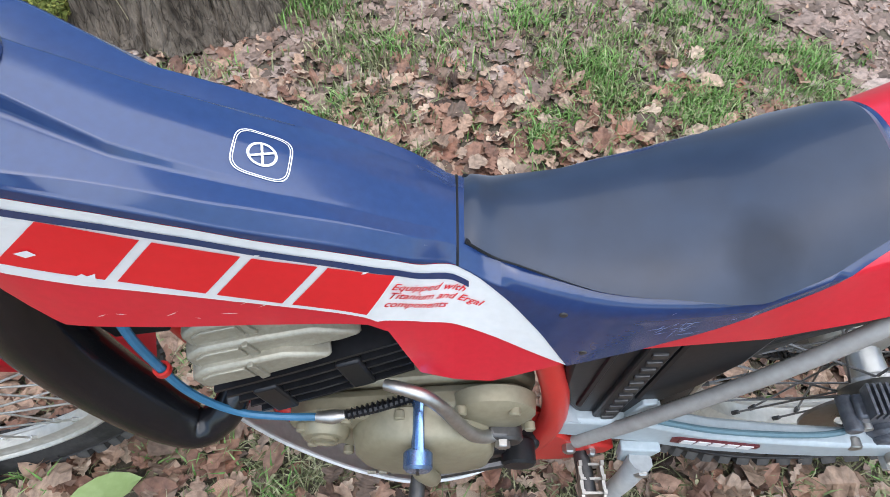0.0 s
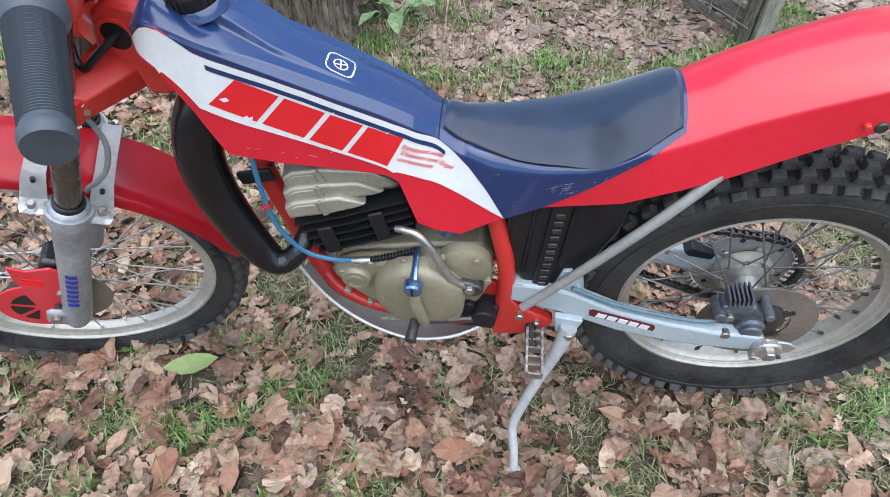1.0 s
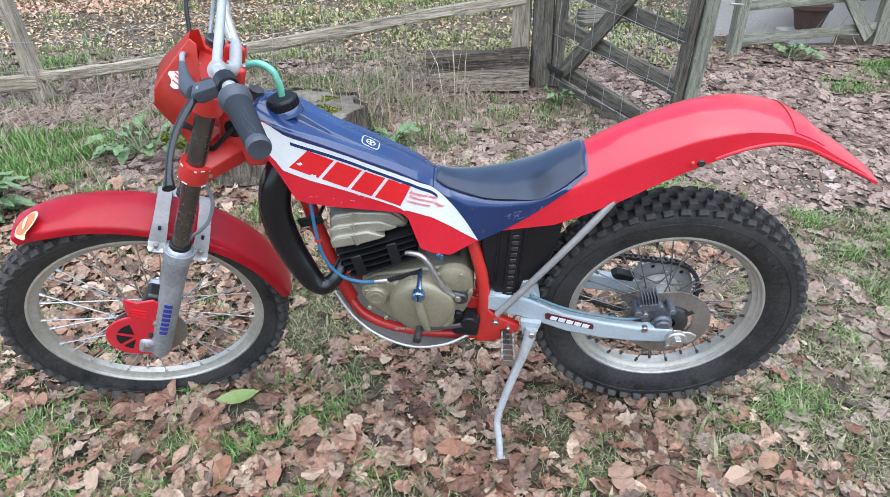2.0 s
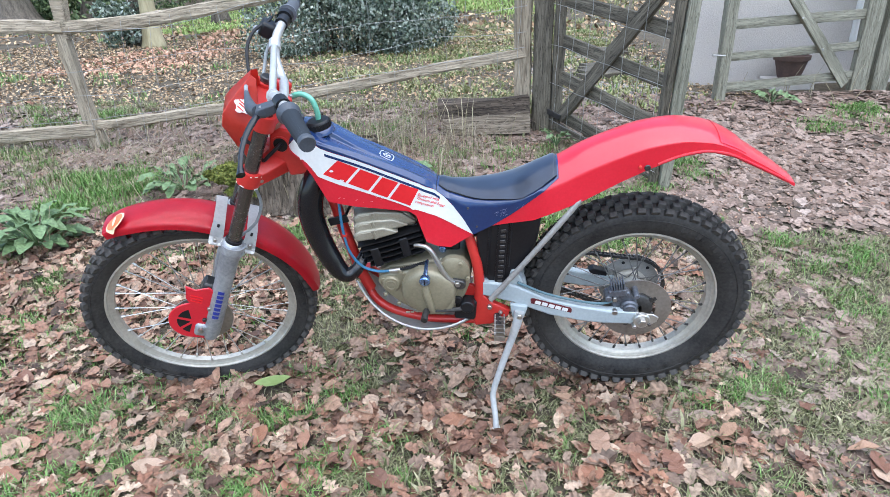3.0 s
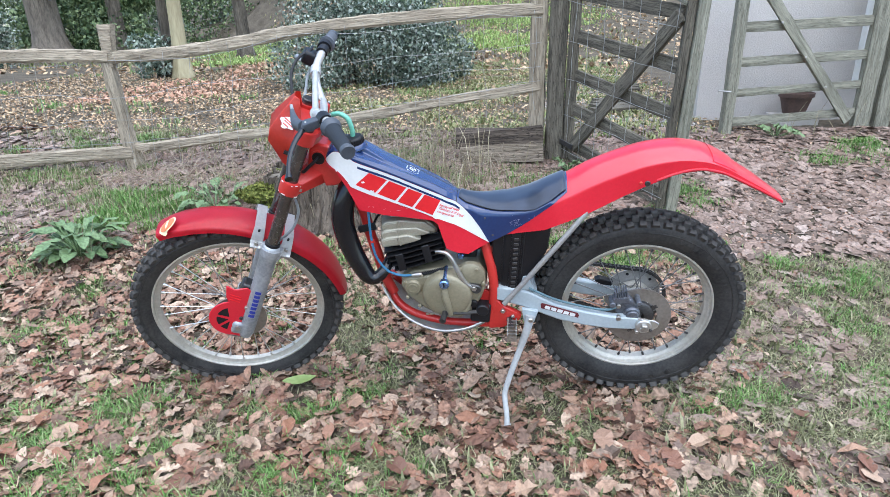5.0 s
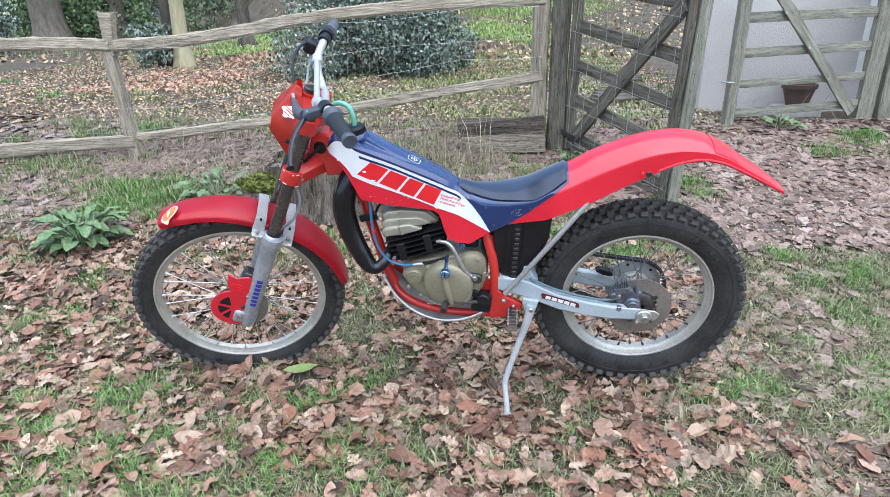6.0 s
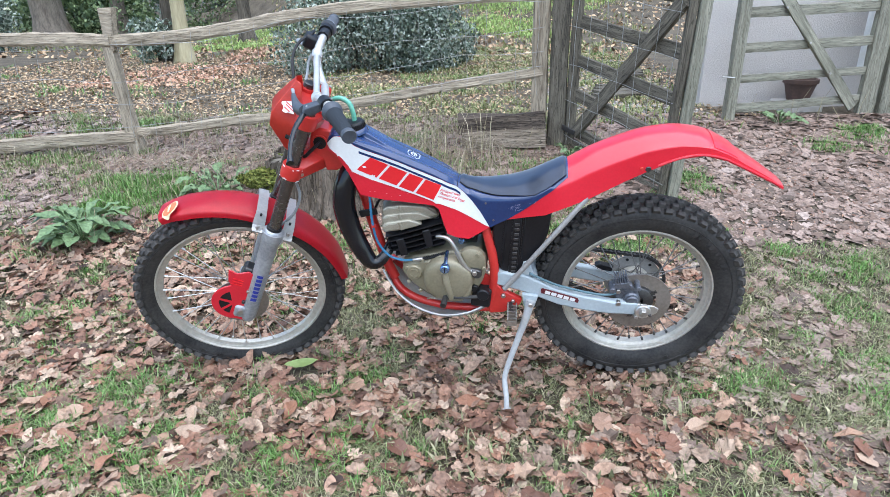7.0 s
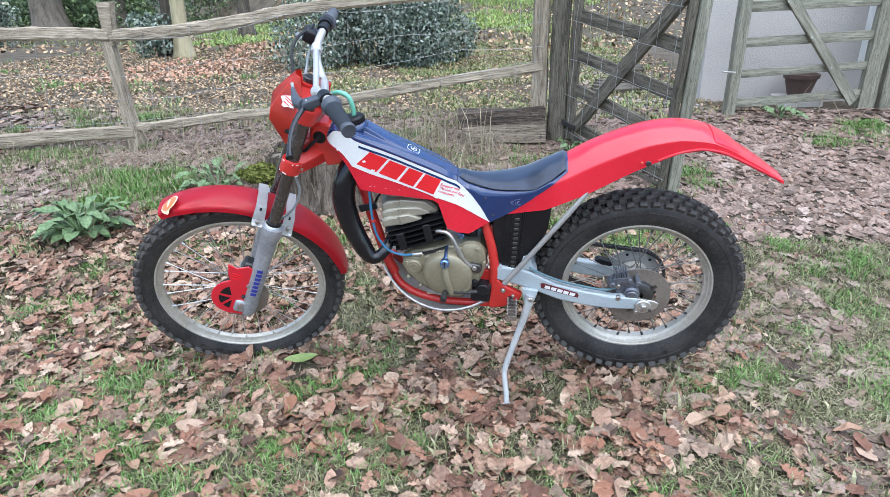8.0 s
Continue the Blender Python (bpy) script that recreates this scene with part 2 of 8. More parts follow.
WIREM = pmat("galvanised_wire", (0.27, 0.27, 0.26), (0.42, 0.42, 0.40), 0.5, metal=0.5, fine=60, coarse=10, bump=0.0)
LEAFM = random_mat("fallen_leaf_brown", [(0.044, 0.028, 0.020), (0.149, 0.076, 0.050), (0.234, 0.123, 0.081), (0.321, 0.182, 0.121), (0.088, 0.059, 0.043), (0.409, 0.277, 0.191), (0.232, 0.104, 0.063), (0.512, 0.385, 0.277), (0.188, 0.128, 0.094), (0.362, 0.234, 0.158), (0.304, 0.221, 0.161)], 0.62)
LEAFDRY = random_mat("dry_pale_leaf", [(0.084, 0.062, 0.047), (0.130, 0.093, 0.071), (0.172, 0.112, 0.082), (0.159, 0.113, 0.088), (0.226, 0.157, 0.123), (0.283, 0.202, 0.160), (0.333, 0.245, 0.198), (0.194, 0.142, 0.115), (0.363, 0.276, 0.227), (0.239, 0.158, 0.121), (0.387, 0.307, 0.259)], 0.55)
LEAFOBJ = random_mat("single_leaf_brown", [(0.116, 0.060, 0.041), (0.219, 0.108, 0.071), (0.325, 0.174, 0.112), (0.381, 0.236, 0.154), (0.486, 0.368, 0.267), (0.263, 0.122, 0.076), (0.352, 0.180, 0.109)], 0.54, per_object=True)
GRASSM = random_mat("grass_blade", [(0.07, 0.145, 0.03), (0.11, 0.225, 0.045), (0.16, 0.30, 0.07), (0.22, 0.33, 0.11), (0.30, 0.32, 0.16)], 0.5, bump=0)
DULLGRASS = random_mat("dull_turf_blade", [(0.105, 0.115, 0.048), (0.175, 0.185, 0.082), (0.26, 0.255, 0.135), (0.37, 0.34, 0.21)], 0.6, bump=0)
WOODTURF = random_mat("woodland_turf_blade", [(0.13, 0.16, 0.05), (0.21, 0.24, 0.085), (0.29, 0.30, 0.13), (0.36, 0.34, 0.19)], 0.6, bump=0)
MOSSBIT = random_mat("moss_sprig", [(0.07, 0.09, 0.015), (0.13, 0.15, 0.03), (0.22, 0.22, 0.05)], 0.9, bump=0)
# Lawn in the clearings: sunshine is put into the pale blade colours.
LAWNM = random_mat("sunlit_lawn_blade", [(0.22, 0.335, 0.085), (0.32, 0.43, 0.12), (0.45, 0.53, 0.19)], 0.5, bump=0)
# Leaf litter in patches of sun: the sunlight is in these orange colours.
SUNLEAFM = random_mat("sunlit_leaf_orange", [(0.42, 0.22, 0.14), (0.55, 0.31, 0.20), (0.66, 0.43, 0.31), (0.48, 0.28, 0.19)], 0.8)
STUMPBARK = pmat("furrowed_stump_bark", (0.032, 0.025, 0.019), (0.25, 0.205, 0.16), 0.95, fine=26, coarse=4, bump=1.0, dist=0.03, stretch=(2.6, 2.6, 0.5), spec=0.2, crack=0.60)
DRYGRASS = random_mat("dry_straw", [(0.24, 0.20, 0.11), (0.36, 0.31, 0.19), (0.46, 0.41, 0.28)], 0.7, bump=0)
TWIGM = pmat("dead_cane", (0.15, 0.12, 0.085), (0.36, 0.30, 0.22), 0.8, fine=60, coarse=6, bump=0.2)
GRAVELM = random_mat("grey_brown_gravel", [(0.10, 0.088, 0.075), (0.20, 0.178, 0.155), (0.30, 0.272, 0.24), (0.40, 0.37, 0.335)], 0.85, bump=0)
IVYM = random_mat("ivy_leaf", [(0.043, 0.066, 0.047), (0.108, 0.151, 0.106), (0.208, 0.259, 0.196), (0.475, 0.517, 0.452), (0.159, 0.208, 0.133)], 0.30, bump=0)
HOSTA = random_mat("broad_green_leaf", [(0.09, 0.145, 0.06), (0.135, 0.205, 0.09), (0.19, 0.265, 0.13)], 0.45, bump=0.2)
FARLEAF = random_mat("woodland_leaf", [(0.045, 0.08, 0.035), (0.10, 0.15, 0.065), (0.17, 0.23, 0.10), (0.27, 0.33, 0.15)], 0.5, bump=0)
GREENLEAF = pmat("fresh_green_leaf", (0.21, 0.29, 0.085), (0.31, 0.385, 0.15), 0.42, fine=60, coarse=14, bump=0.2)


# ---- builders ----
def link(name, bm, material, parent=None, label="", smooth=True, bevel=0.0):
    """One mesh object from a bmesh; a part where a parent is given."""
    me = bpy.data.meshes.new(name)
    bmesh.ops.recalc_face_normals(bm, faces=bm.faces)
    bm.to_mesh(me)
    bm.free()
    me.materials.append(material)
    me.shade_smooth() if smooth else me.shade_flat()
    if smooth:
        me.set_sharp_from_angle(angle=radians(38))
    ob = new(name, me)
    if bevel:
        b = ob.modifiers.new("edge", "BEVEL")
        b.width, b.segments, b.limit_method, b.angle_limit = bevel, 2, "ANGLE", radians(40)
    if parent is not None:
        ob.parent = parent
    if label:
        tagged(ob, label)
    return ob


def part(name, bm, material, parent, label="", smooth=True, bevel=0.0, m=None):
    ob = link(name, bm, material, parent, label, smooth, bevel)
    if m is not None:
        ob.matrix_local = m
    return ob


def glide(pts, steps=6):
    """A smooth line through the points."""
    p = [Vector(q) for q in pts]
    if len(p) < 3:
        return p
    p = [2 * p[0] - p[1]] + p + [2 * p[-1] - p[-2]]
    out = []
    for i in range(1, len(p) - 2):
        a, b, c, d = p[i - 1:i + 3]
        for k in range(steps):
            t = k / steps
            out.append(0.5 * (2 * b + (c - a) * t + (2 * a - 5 * b + 4 * c - d) * t * t + (3 * b - 3 * c + d - a) * t ** 3))
    out.append(p[-2])
    return out


def tube(pts, radius, seg=10, smooth=True, steps=6, bm=None, flat=1.0):
    """A closed tube along a line; radius is one number or one for each given point."""
    bm = bm or bmesh.new()
    line = glide(pts, steps) if smooth else [Vector(q) for q in pts]
    n = len(line)
    rad = [radius] * n if not hasattr(radius, "__len__") else list(np.interp(np.linspace(0, 1, n), np.linspace(0, 1, len(radius)), radius))
    rings, up = [], None
    for i, p in enumerate(line):
        d = (line[min(i + 1, n - 1)] - line[max(i - 1, 0)]).normalized()
        if up is None:
            up = d.orthogonal().normalized()
        up = (up - d * up.dot(d)).normalized()
        side = d.cross(up)
        rings.append([bm.verts.new(p + (up * math.cos(a) + side * math.sin(a) * flat) * rad[i]) for a in (2 * math.pi * k / seg for k in range(seg))])
    for a, b in zip(rings, rings[1:]):
        for k in range(seg):
            bm.faces.new((a[k], a[(k + 1) % seg], b[(k + 1) % seg], b[k]))
    bm.faces.new(rings[0][::-1])
    bm.faces.new(rings[-1])
    return bm


def lathe(profile, seg=48, centre=(0, 0, 0), axis="Y", closed=True, bm=None):
    """A ring of (radius, along) turned about an axis through centre."""
    bm = bm or bmesh.new()
    rings = []
    for k in range(seg):
        a = 2 * math.pi * k / seg
        c, s = math.cos(a), math.sin(a)
        row = []
        for r, h in profile:
            v = {"Y": (r * c, h, r * s), "Z": (r * c, r * s, h), "X": (h, r * c, r * s)}[axis]
            row.append(bm.verts.new(Vector(v) + Vector(centre)))
        rings.append(row)
    m = len(profile)
    for k in range(seg):
        a, b = rings[k], rings[(k + 1) % seg]
        for i in range(m if closed else m - 1):
            j = (i + 1) % m
            bm.faces.new((a[i], a[j], b[j], b[i]))
    return bm


def disc(r, h0, h1, seg=32, centre=(0, 0, 0), axis="Y", edge=0.0, bm=None):
    """A solid round of radius r from h0 to h1, its rims eased."""
    e = edge
    prof = [(1e-4, h0), (r - e, h0), (r, h0 + e), (r, h1 - e), (r - e, h1), (1e-4, h1)] if e else [(1e-4, h0), (r, h0), (r, h1), (1e-4, h1)]
    return lathe(prof, seg, centre, axis, False, bm)


def plate(outline, y0, y1, bm=None):
    """An outline in x and z, made solid between y0 and y1."""
    bm = bm or bmesh.new()
    a = [bm.verts.new((x, y0, z)) for x, z in outline]
    b = [bm.verts.new((x, y1, z)) for x, z in outline]
    n = len(a)
    bm.faces.new(a)
    bm.faces.new(b[::-1])
    for i in range(n):
        bm.faces.new((a[i], b[i], b[(i + 1) % n], a[(i + 1) % n]))
    return bm


def box(sx, sy, sz, m=None, bm=None):
    bm = bm or bmesh.new()
    bmesh.ops.create_cube(bm, size=1, matrix=(m or Matrix()) @ Matrix.Diagonal((sx, sy, sz, 1)))
    return bm


def beam(p, q, w, h, name, material, parent=None, label="", rough=0.004, seed=0, twist=0.0, taper=1.0):
    """A timber from p to q with sawn or cleft, slightly uneven faces; its own x runs along it."""
    p, q = Vector(p), Vector(q)
    d = q - p
    L = d.length
    n = max(4, int(L / 0.07))
    rnd = random.Random(seed)
    bm = bmesh.new()
    rings = []
    prof = [(-0.5, -0.42), (-0.42, -0.5), (0.0, -0.5), (0.42, -0.5), (0.5, -0.42), (0.5, 0.42), (0.42, 0.5), (0.0, 0.5), (-0.42, 0.5), (-0.5, 0.42)]
    off = [(rnd.uniform(-1, 1), rnd.uniform(-1, 1)) for _ in prof]
    for i in range(n + 1):
        t = i / n
        row = []
        k = 1 + (taper - 1) * t
        for j, (a, b) in enumerate(prof):
            wob = rough * (noise.noise((t * L * 3 + seed, off[j][0] * 5, 0)) * 1.6 + noise.noise((t * L * 11, off[j][1] * 5, seed)) * 0.8)
            ca, sa = math.cos(twist * t), math.sin(twist * t)
            y, z = a * w * k + wob * (1 if a > 0 else -1), b * h * k + wob * (1 if b > 0 else -1)
            row.append(bm.verts.new((t * L, y * ca - z * sa, y * sa + z * ca)))
        rings.append(row)
    m = len(prof)
    for a, b in zip(rings, rings[1:]):
        for j in range(m):
            bm.faces.new((a[j], a[(j + 1) % m], b[(j + 1) % m], b[j]))
    bm.faces.new(rings[0][::-1])
    bm.faces.new(rings[-1])
    x = d.normalized()
    up = Vector((0, 0, 1)) if abs(x.z) < 0.9 else Vector((0, 1, 0))
    y = up.cross(x).normalized()
    z = x.cross(y)
    mat = Matrix((x, y, z)).transposed().to_4x4()
    mat.translation = p
    ob = link(name, bm, material, None, label)
    if parent is not None:
        ob.parent = parent
        ob.matrix_local = parent.matrix_basis.inverted() @ mat
    else:
        ob.matrix_world = mat
    return ob


def mesh_from(name, verts, faces, material, smooth=False):
    me = bpy.data.meshes.new(name)
    me.from_pydata(verts, [], faces)
    me.materials.append(material)
    if smooth:
        me.shade_smooth()
    return me


# ---- ground ----
def rise(y):
    """The bank: level by the motorcycle, climbing to the fence, level beyond."""
    t = min(max((y - 0.55) / 2.35, 0), 1)
    return 0.43 * t ** 1.35


HEAPS = [(-0.765, 0.45), (0.567, 0.465)]      # litter pressed up round the tyres


def ground_z(x, y):
    near = math.exp(-((y - 0.5) / 0.8) ** 2) if abs(x) < 1.6 else 0
    lump = 0.018 * noise.noise((x * 1.3, y * 1.3, 3)) + 0.008 * noise.noise((x * 5, y * 5, 7))
    far = 0.12 * noise.noise((x * 0.2, y * 0.2, 5)) * min(max((y - 4) / 8, 0), 1)
    hill = 0.012 * min(max(y - 11, 0), 22) ** 2
    side = min(max((x + 0.42 * y + 1) / 3, 0), 1)
    heap = sum(0.024 * math.exp(-((x - a) / 0.26) ** 2 - ((y - b) / 0.09) ** 2) for a, b in HEAPS) if abs(y - 0.45) < 0.5 else 0.0
    return rise(y) - 0.022 + heap + lump * (1 - 0.8 * near) + far + hill * side * side * (3 - 2 * side)


def build_ground():
    xs = np.concatenate([np.array([-300, -150, -80, -40, -28, -22, -17, -14, -12, -10, -9, -8, -7, -6]), np.arange(-5, 5.01, 0.07), np.array([6, 8, 12, 20, 40, 80, 150, 300])])
    ys = np.concatenate([np.array([-300, -150, -80, -40, -20, -10, -6, -4]), np.arange(-3, 6.01, 0.07), np.array([6.5, 7.2, 8, 9, 10, 11, 12, 13, 14, 15, 16.5, 18, 20, 22, 24, 27, 30, 33, 40, 50, 80, 150, 300])])
    verts = [(x, y, ground_z(x, y)) for y in ys for x in xs]
    w = len(xs)
    faces = [(j * w + i, j * w + i + 1, (j + 1) * w + i + 1, (j + 1) * w + i) for j in range(len(ys) - 1) for i in range(w - 1)]
    ob = new("ground", mesh_from("ground", verts, faces, SOIL, True))
    return tagged(ob, "damp brown earth bank under leaf litter and thin grass", "ground", kind="structure")


GROUND = build_ground()
import functools


# ---- motorcycle ----
BIKE = new("motorcycle")
BIKE.matrix_basis = pose(0, 0.495, 0, 10, 0, 0)
tagged(BIKE, "red, navy and white trials motorcycle leaning on its side stand", "motorcycle")
RAKE, STEER_DEG = 24.6, 17.0
STEER = pose(-0.40, -0.012, 0.80, 0, RAKE, 0) @ pose(0, 0, 0, 0, 0, STEER_DEG)


# one-piece tank, seat and tail shell: stations along it
#   x      top   shoulder half  bottom half
SHELL = [
    (-0.360, 0.890, 0.878, 0.070, 0.860, 0.078),
    (-0.348, 0.911, 0.899, 0.080, 0.855, 0.090),
    (-0.330, 0.921, 0.906, 0.089, 0.849, 0.097),
    (-0.300, 0.918, 0.898, 0.096, 0.800, 0.105),
    (-0.268, 0.907, 0.885, 0.100, 0.734, 0.113),
    (-0.200, 0.873, 0.857, 0.098, 0.715, 0.106),
    (-0.125, 0.832, 0.822, 0.093, 0.703, 0.098),
    (-0.060, 0.797, 0.789, 0.084, 0.692, 0.093),
    (-0.045, 0.7885, 0.780, 0.082, 0.680, 0.093),
    (-0.034, 0.782, 0.773, 0.080, 0.640, 0.094),
    (-0.022, 0.7755, 0.7655, 0.078, 0.599, 0.095),
    (0.008, 0.757, 0.744, 0.068, 0.588, 0.097),
    (0.043, 0.739, 0.722, 0.074, 0.585, 0.098),
    (0.105, 0.729, 0.718, 0.086, 0.627, 0.098),
    (0.150, 0.731, 0.719, 0.092, 0.652, 0.097),
    (0.200, 0.743, 0.724, 0.093, 0.660, 0.096),
    (0.263, 0.773, 0.740, 0.086, 0.668, 0.094),
    (0.320, 0.799, 0.762, 0.077, 0.692, 0.092),
    (0.386, 0.836, 0.798, 0.079, 0.722, 0.091),
    (0.474, 0.870, 0.838, 0.082, 0.772, 0.090),
    (0.535, 0.887, 0.860, 0.083, 0.803, 0.089),
    (0.614, 0.895, 0.872, 0.083, 0.836, 0.087),
    (0.680, 0.887, 0.866, 0.080, 0.844, 0.083),
    (0.742, 0.860, 0.844, 0.074, 0.826, 0.077),
    (0.800, 0.822, 0.810, 0.066, 0.795, 0.069),
    (0.860, 0.783, 0.774, 0.056, 0.762, 0.058),
    (0.925, 0.736, 0.731, 0.044, 0.724, 0.045),
]
SX = [s[0] for s in SHELL]


def mid(x):
    """The shell's centre line: it stands a few degrees off the frame's own axis."""
    if x < -0.19:
        return -0.039 + 0.10 * (-0.19 - x)
    return -0.075 * (0.33 - x) if x < 0.33 else -0.05 * (0.33 - x)


def smooth_interp(x, xs, ys):
    """Monotone cubic curve through the stations."""
    if x <= xs[0]:
        return ys[0]
    if x >= xs[-1]:
        return ys[-1]
    n = len(xs)
    i = 0
    while xs[i + 1] < x:
        i += 1

    def slope(k):
        if k == 0:
            return (ys[1] - ys[0]) / (xs[1] - xs[0])
        if k == n - 1:
            return (ys[-1] - ys[-2]) / (xs[-1] - xs[-2])
        h0, h1 = xs[k] - xs[k - 1], xs[k + 1] - xs[k]
        d0, d1 = (ys[k] - ys[k - 1]) / h0, (ys[k + 1] - ys[k]) / h1
        if d0 * d1 <= 0:
            return 0.0
        w0, w1 = 2 * h1 + h0, h1 + 2 * h0
        return (w0 + w1) / (w0 / d0 + w1 / d1)

    h = xs[i + 1] - xs[i]
    t = (x - xs[i]) / h
    m0, m1 = slope(i) * h, slope(i + 1) * h
    return (2 * t ** 3 - 3 * t ** 2 + 1) * ys[i] + (t ** 3 - 2 * t ** 2 + t) * m0 + (3 * t ** 2 - 2 * t ** 3) * ys[i + 1] + (t ** 3 - t ** 2) * m1


COLS = [[s[k] for s in SHELL] for k in range(6)]


@functools.lru_cache(maxsize=None)
def station(x):
    return tuple(float(np.interp(x, SX, COLS[4])) if k == 4 else smooth_interp(x, SX, COLS[k]) for k in range(1, 6))


def half_at(x, z):
    """Half width of the shell at a height on its side or on its crown."""
    top, sh, b, bot, c = station(x)
    if z <= sh:
        return b + (c - b) * (sh - z) / max(sh - bot, 1e-6)
    t = max(0.0, min(1.0, (top - z) / max(top - sh, 1e-6)))
    return b * t ** 0.418


def shell_row(x, low, off, n_top=52, n_side=10):
    """One cross-section from the left low edge over the crown to the right one."""
    top, sh, b, bot, c = station(x)
    low = max(low, bot)
    left = []
    soft = 0.020 * min(max((x - 0.045) / 0.04, 0.0), 1.0) * min(max((0.275 - x) / 0.05, 0.0), 1.0)      # rounded shoulder beside the seat
    if low > sh - soft - 0.004:
        soft = 0.0
    for i in range(n_side):
        z = low + (sh - soft - low) * i / n_side if low < sh else None
        if z is None:
            break
        left.append((half_at(x, z) + off, z))
    z0 = max(sh, low)
    t0 = max(0.0, 1 - (z0 - sh) / max(top - sh, 1e-6))
    a0 = math.asin(min(1, max(0, t0)) ** (1 / 2.2))
    f1 = float(np.interp(x, [-0.30, -0.24, -0.19, -0.10], [0.20, 0.29, 0.44, 0.48]))
    f2 = float(np.interp(x, [-0.25, -0.20, -0.16, -0.118, -0.07, 0.0], [0.95, 0.86, 0.80, 0.72, 0.66, 0.62]))
    f2 += 0.4 * (1 - f2) * min(max((x + 0.20) / 0.06, 0.0), 1.0)
    knots = [0.0, 6 / 52, 14 / 52, 26 / 52, 30 / 52, 1.0], [1.0, 0.5 * (1 + f2), f2, f1 + 0.07, f1, 0.0]
    for i in range(n_top):
        if a0 > 1.5 or x < 0:      # columns that follow the creases of the tank
            a = min(a0, math.asin(float(np.interp(i / n_top, *knots)) ** (1 / 0.92)))
        else:
            a = a0 * (1 - i / n_top)
        z = sh + (top - sh) * (1 - math.sin(a) ** 2.2) if a0 > 0 else top
        y = b * math.sin(a) ** 0.92 if a > 0 else 0
        nz = math.cos(a)
        flat = min(max((0.030 - x) / 0.06, 0.0), 1.0) * min(max((x + 0.335) / 0.06, 0.0), 1.0)
        if flat and b > 0:
            deep = float(np.interp(x, [-0.27, -0.23, -0.16, -0.10], [0.66, 0.62, 0.40, 0.02]))
            ridge = float(np.interp(x, [-0.25, -0.20, -0.16, -0.12, -0.05, 0.01], [0.74, 0.52, 0.20, -0.15, -0.25, 0.0]))
            u = float(np.interp(y / b, [0.0, f1, f1 + 0.07, f2, 1.0], [0.0, 0.05, 0.05 + deep, ridge, 1.0]))
            facet = top - (top - sh) * u
            z = z + (facet - z) * flat
        if soft:
            e = SEAT_EDGE(x)
            if y > e * b:
                t = (y / b - e) / (1 - e)
                ze = sh + (top - sh) * (1 - e ** 2.39)
                bulge = 0.016 * t * (1 - t)
                y, z = e * b + (half_at(x, sh - soft) - e * b) * t + bulge, ze + (sh - soft - ze) * t + bulge
        left.append((y + off * math.sin(a), z + off * nz))
    left.append((0.0, top + off))
    while len(left) < n_side + n_top + 1:
        left.insert(0, left[0])
    c0 = mid(x)
    if c0 < 0:      # the near flank keeps its place, the far one follows the centre line
        k = (b + c0) / b
        lefts = [(c0 - y * k if y <= b else -(y - b) - b, z) for y, z in left]
    else:
        lefts = [(c0 - y, z) for y, z in left]
    drop = float(np.interp(x, [-0.26, -0.13, 0.005, 0.02, 0.33], [0.0, 0.28, 0.34, 0.15, 0.0]))
    row = lefts + [(2 * c0 - y, z - drop * max(0.0, c0 - y) ** 2 / (abs(c0 - y) + 0.035)) for y, z in lefts[-2::-1]]
    return [(x, y, z) for y, z in row]


def shell_patch(x0, x1, low, off, step=0.008, thick=0.0):
    bm = bmesh.new()
    xs = sorted(set([x0 + (x1 - x0) * i / max(1, round((x1 - x0) / step)) for i in range(round((x1 - x0) / step) + 1)] + [s for s in SX if x0 < s < x1]))
    rows = []
    for x in xs:
        rows.append([bm.verts.new(v) for v in shell_row(x, low(x), off)])
    for a, b in zip(rows, rows[1:]):
        for i in range(len(a) - 1):
            bm.faces.new((a[i], a[i + 1], b[i + 1], b[i]))
    bmesh.ops.remove_doubles(bm, verts=bm.verts, dist=1e-6)
    if thick:
        bmesh.ops.solidify(bm, geom=bm.faces[:], thickness=thick)
    return bm


def line_z(pts):
    xs, zs = zip(*pts)
    return lambda x: float(np.interp(x, xs, zs))


STRIPE = [(-0.360, 0.876), (-0.345, 0.892), (-0.333, 0.902), (-0.322, 0.905), (-0.310, 0.903), (-0.298, 0.898), (-0.285, 0.889), (-0.273, 0.880), (-0.256, 0.872), (-0.196, 0.849), (-0.152, 0.830), (-0.106, 0.807), (-0.036, 0.771), (0.008, 0.744)]
DIAG = [(0.028, 0.728), (0.053, 0.703), (0.078, 0.671), (0.105, 0.627)]
STRIPE_TOP = line_z(STRIPE + [(0.030, 0.726)])
BLUE_LOW = line_z(STRIPE + DIAG + [(0.156, 0.655), (0.201, 0.685), (0.244, 0.717), (0.285, 0.746), (0.322, 0.775)])
SEAT_EDGE = line_z([(0.012, 0.64), (0.055, 0.70), (0.113, 0.84), (0.167, 0.88), (0.232, 0.97), (0.275, 0.90), (0.326, 0.72)])


SEAT_EDGE_FAR = line_z([(0.012, 0.78), (0.095, 0.70), (0.173, 0.72), (0.24, 0.80), (0.272, 0.86), (0.298, 0.76), (0.319, 0.50)])


def SEAT_LOW(x):
    """Lower edge of the seat pad, by the share of the crown's half width that it covers."""
    top, sh = station(x)[:2]
    return top - (top - sh) * SEAT_EDGE(x) ** 2.39


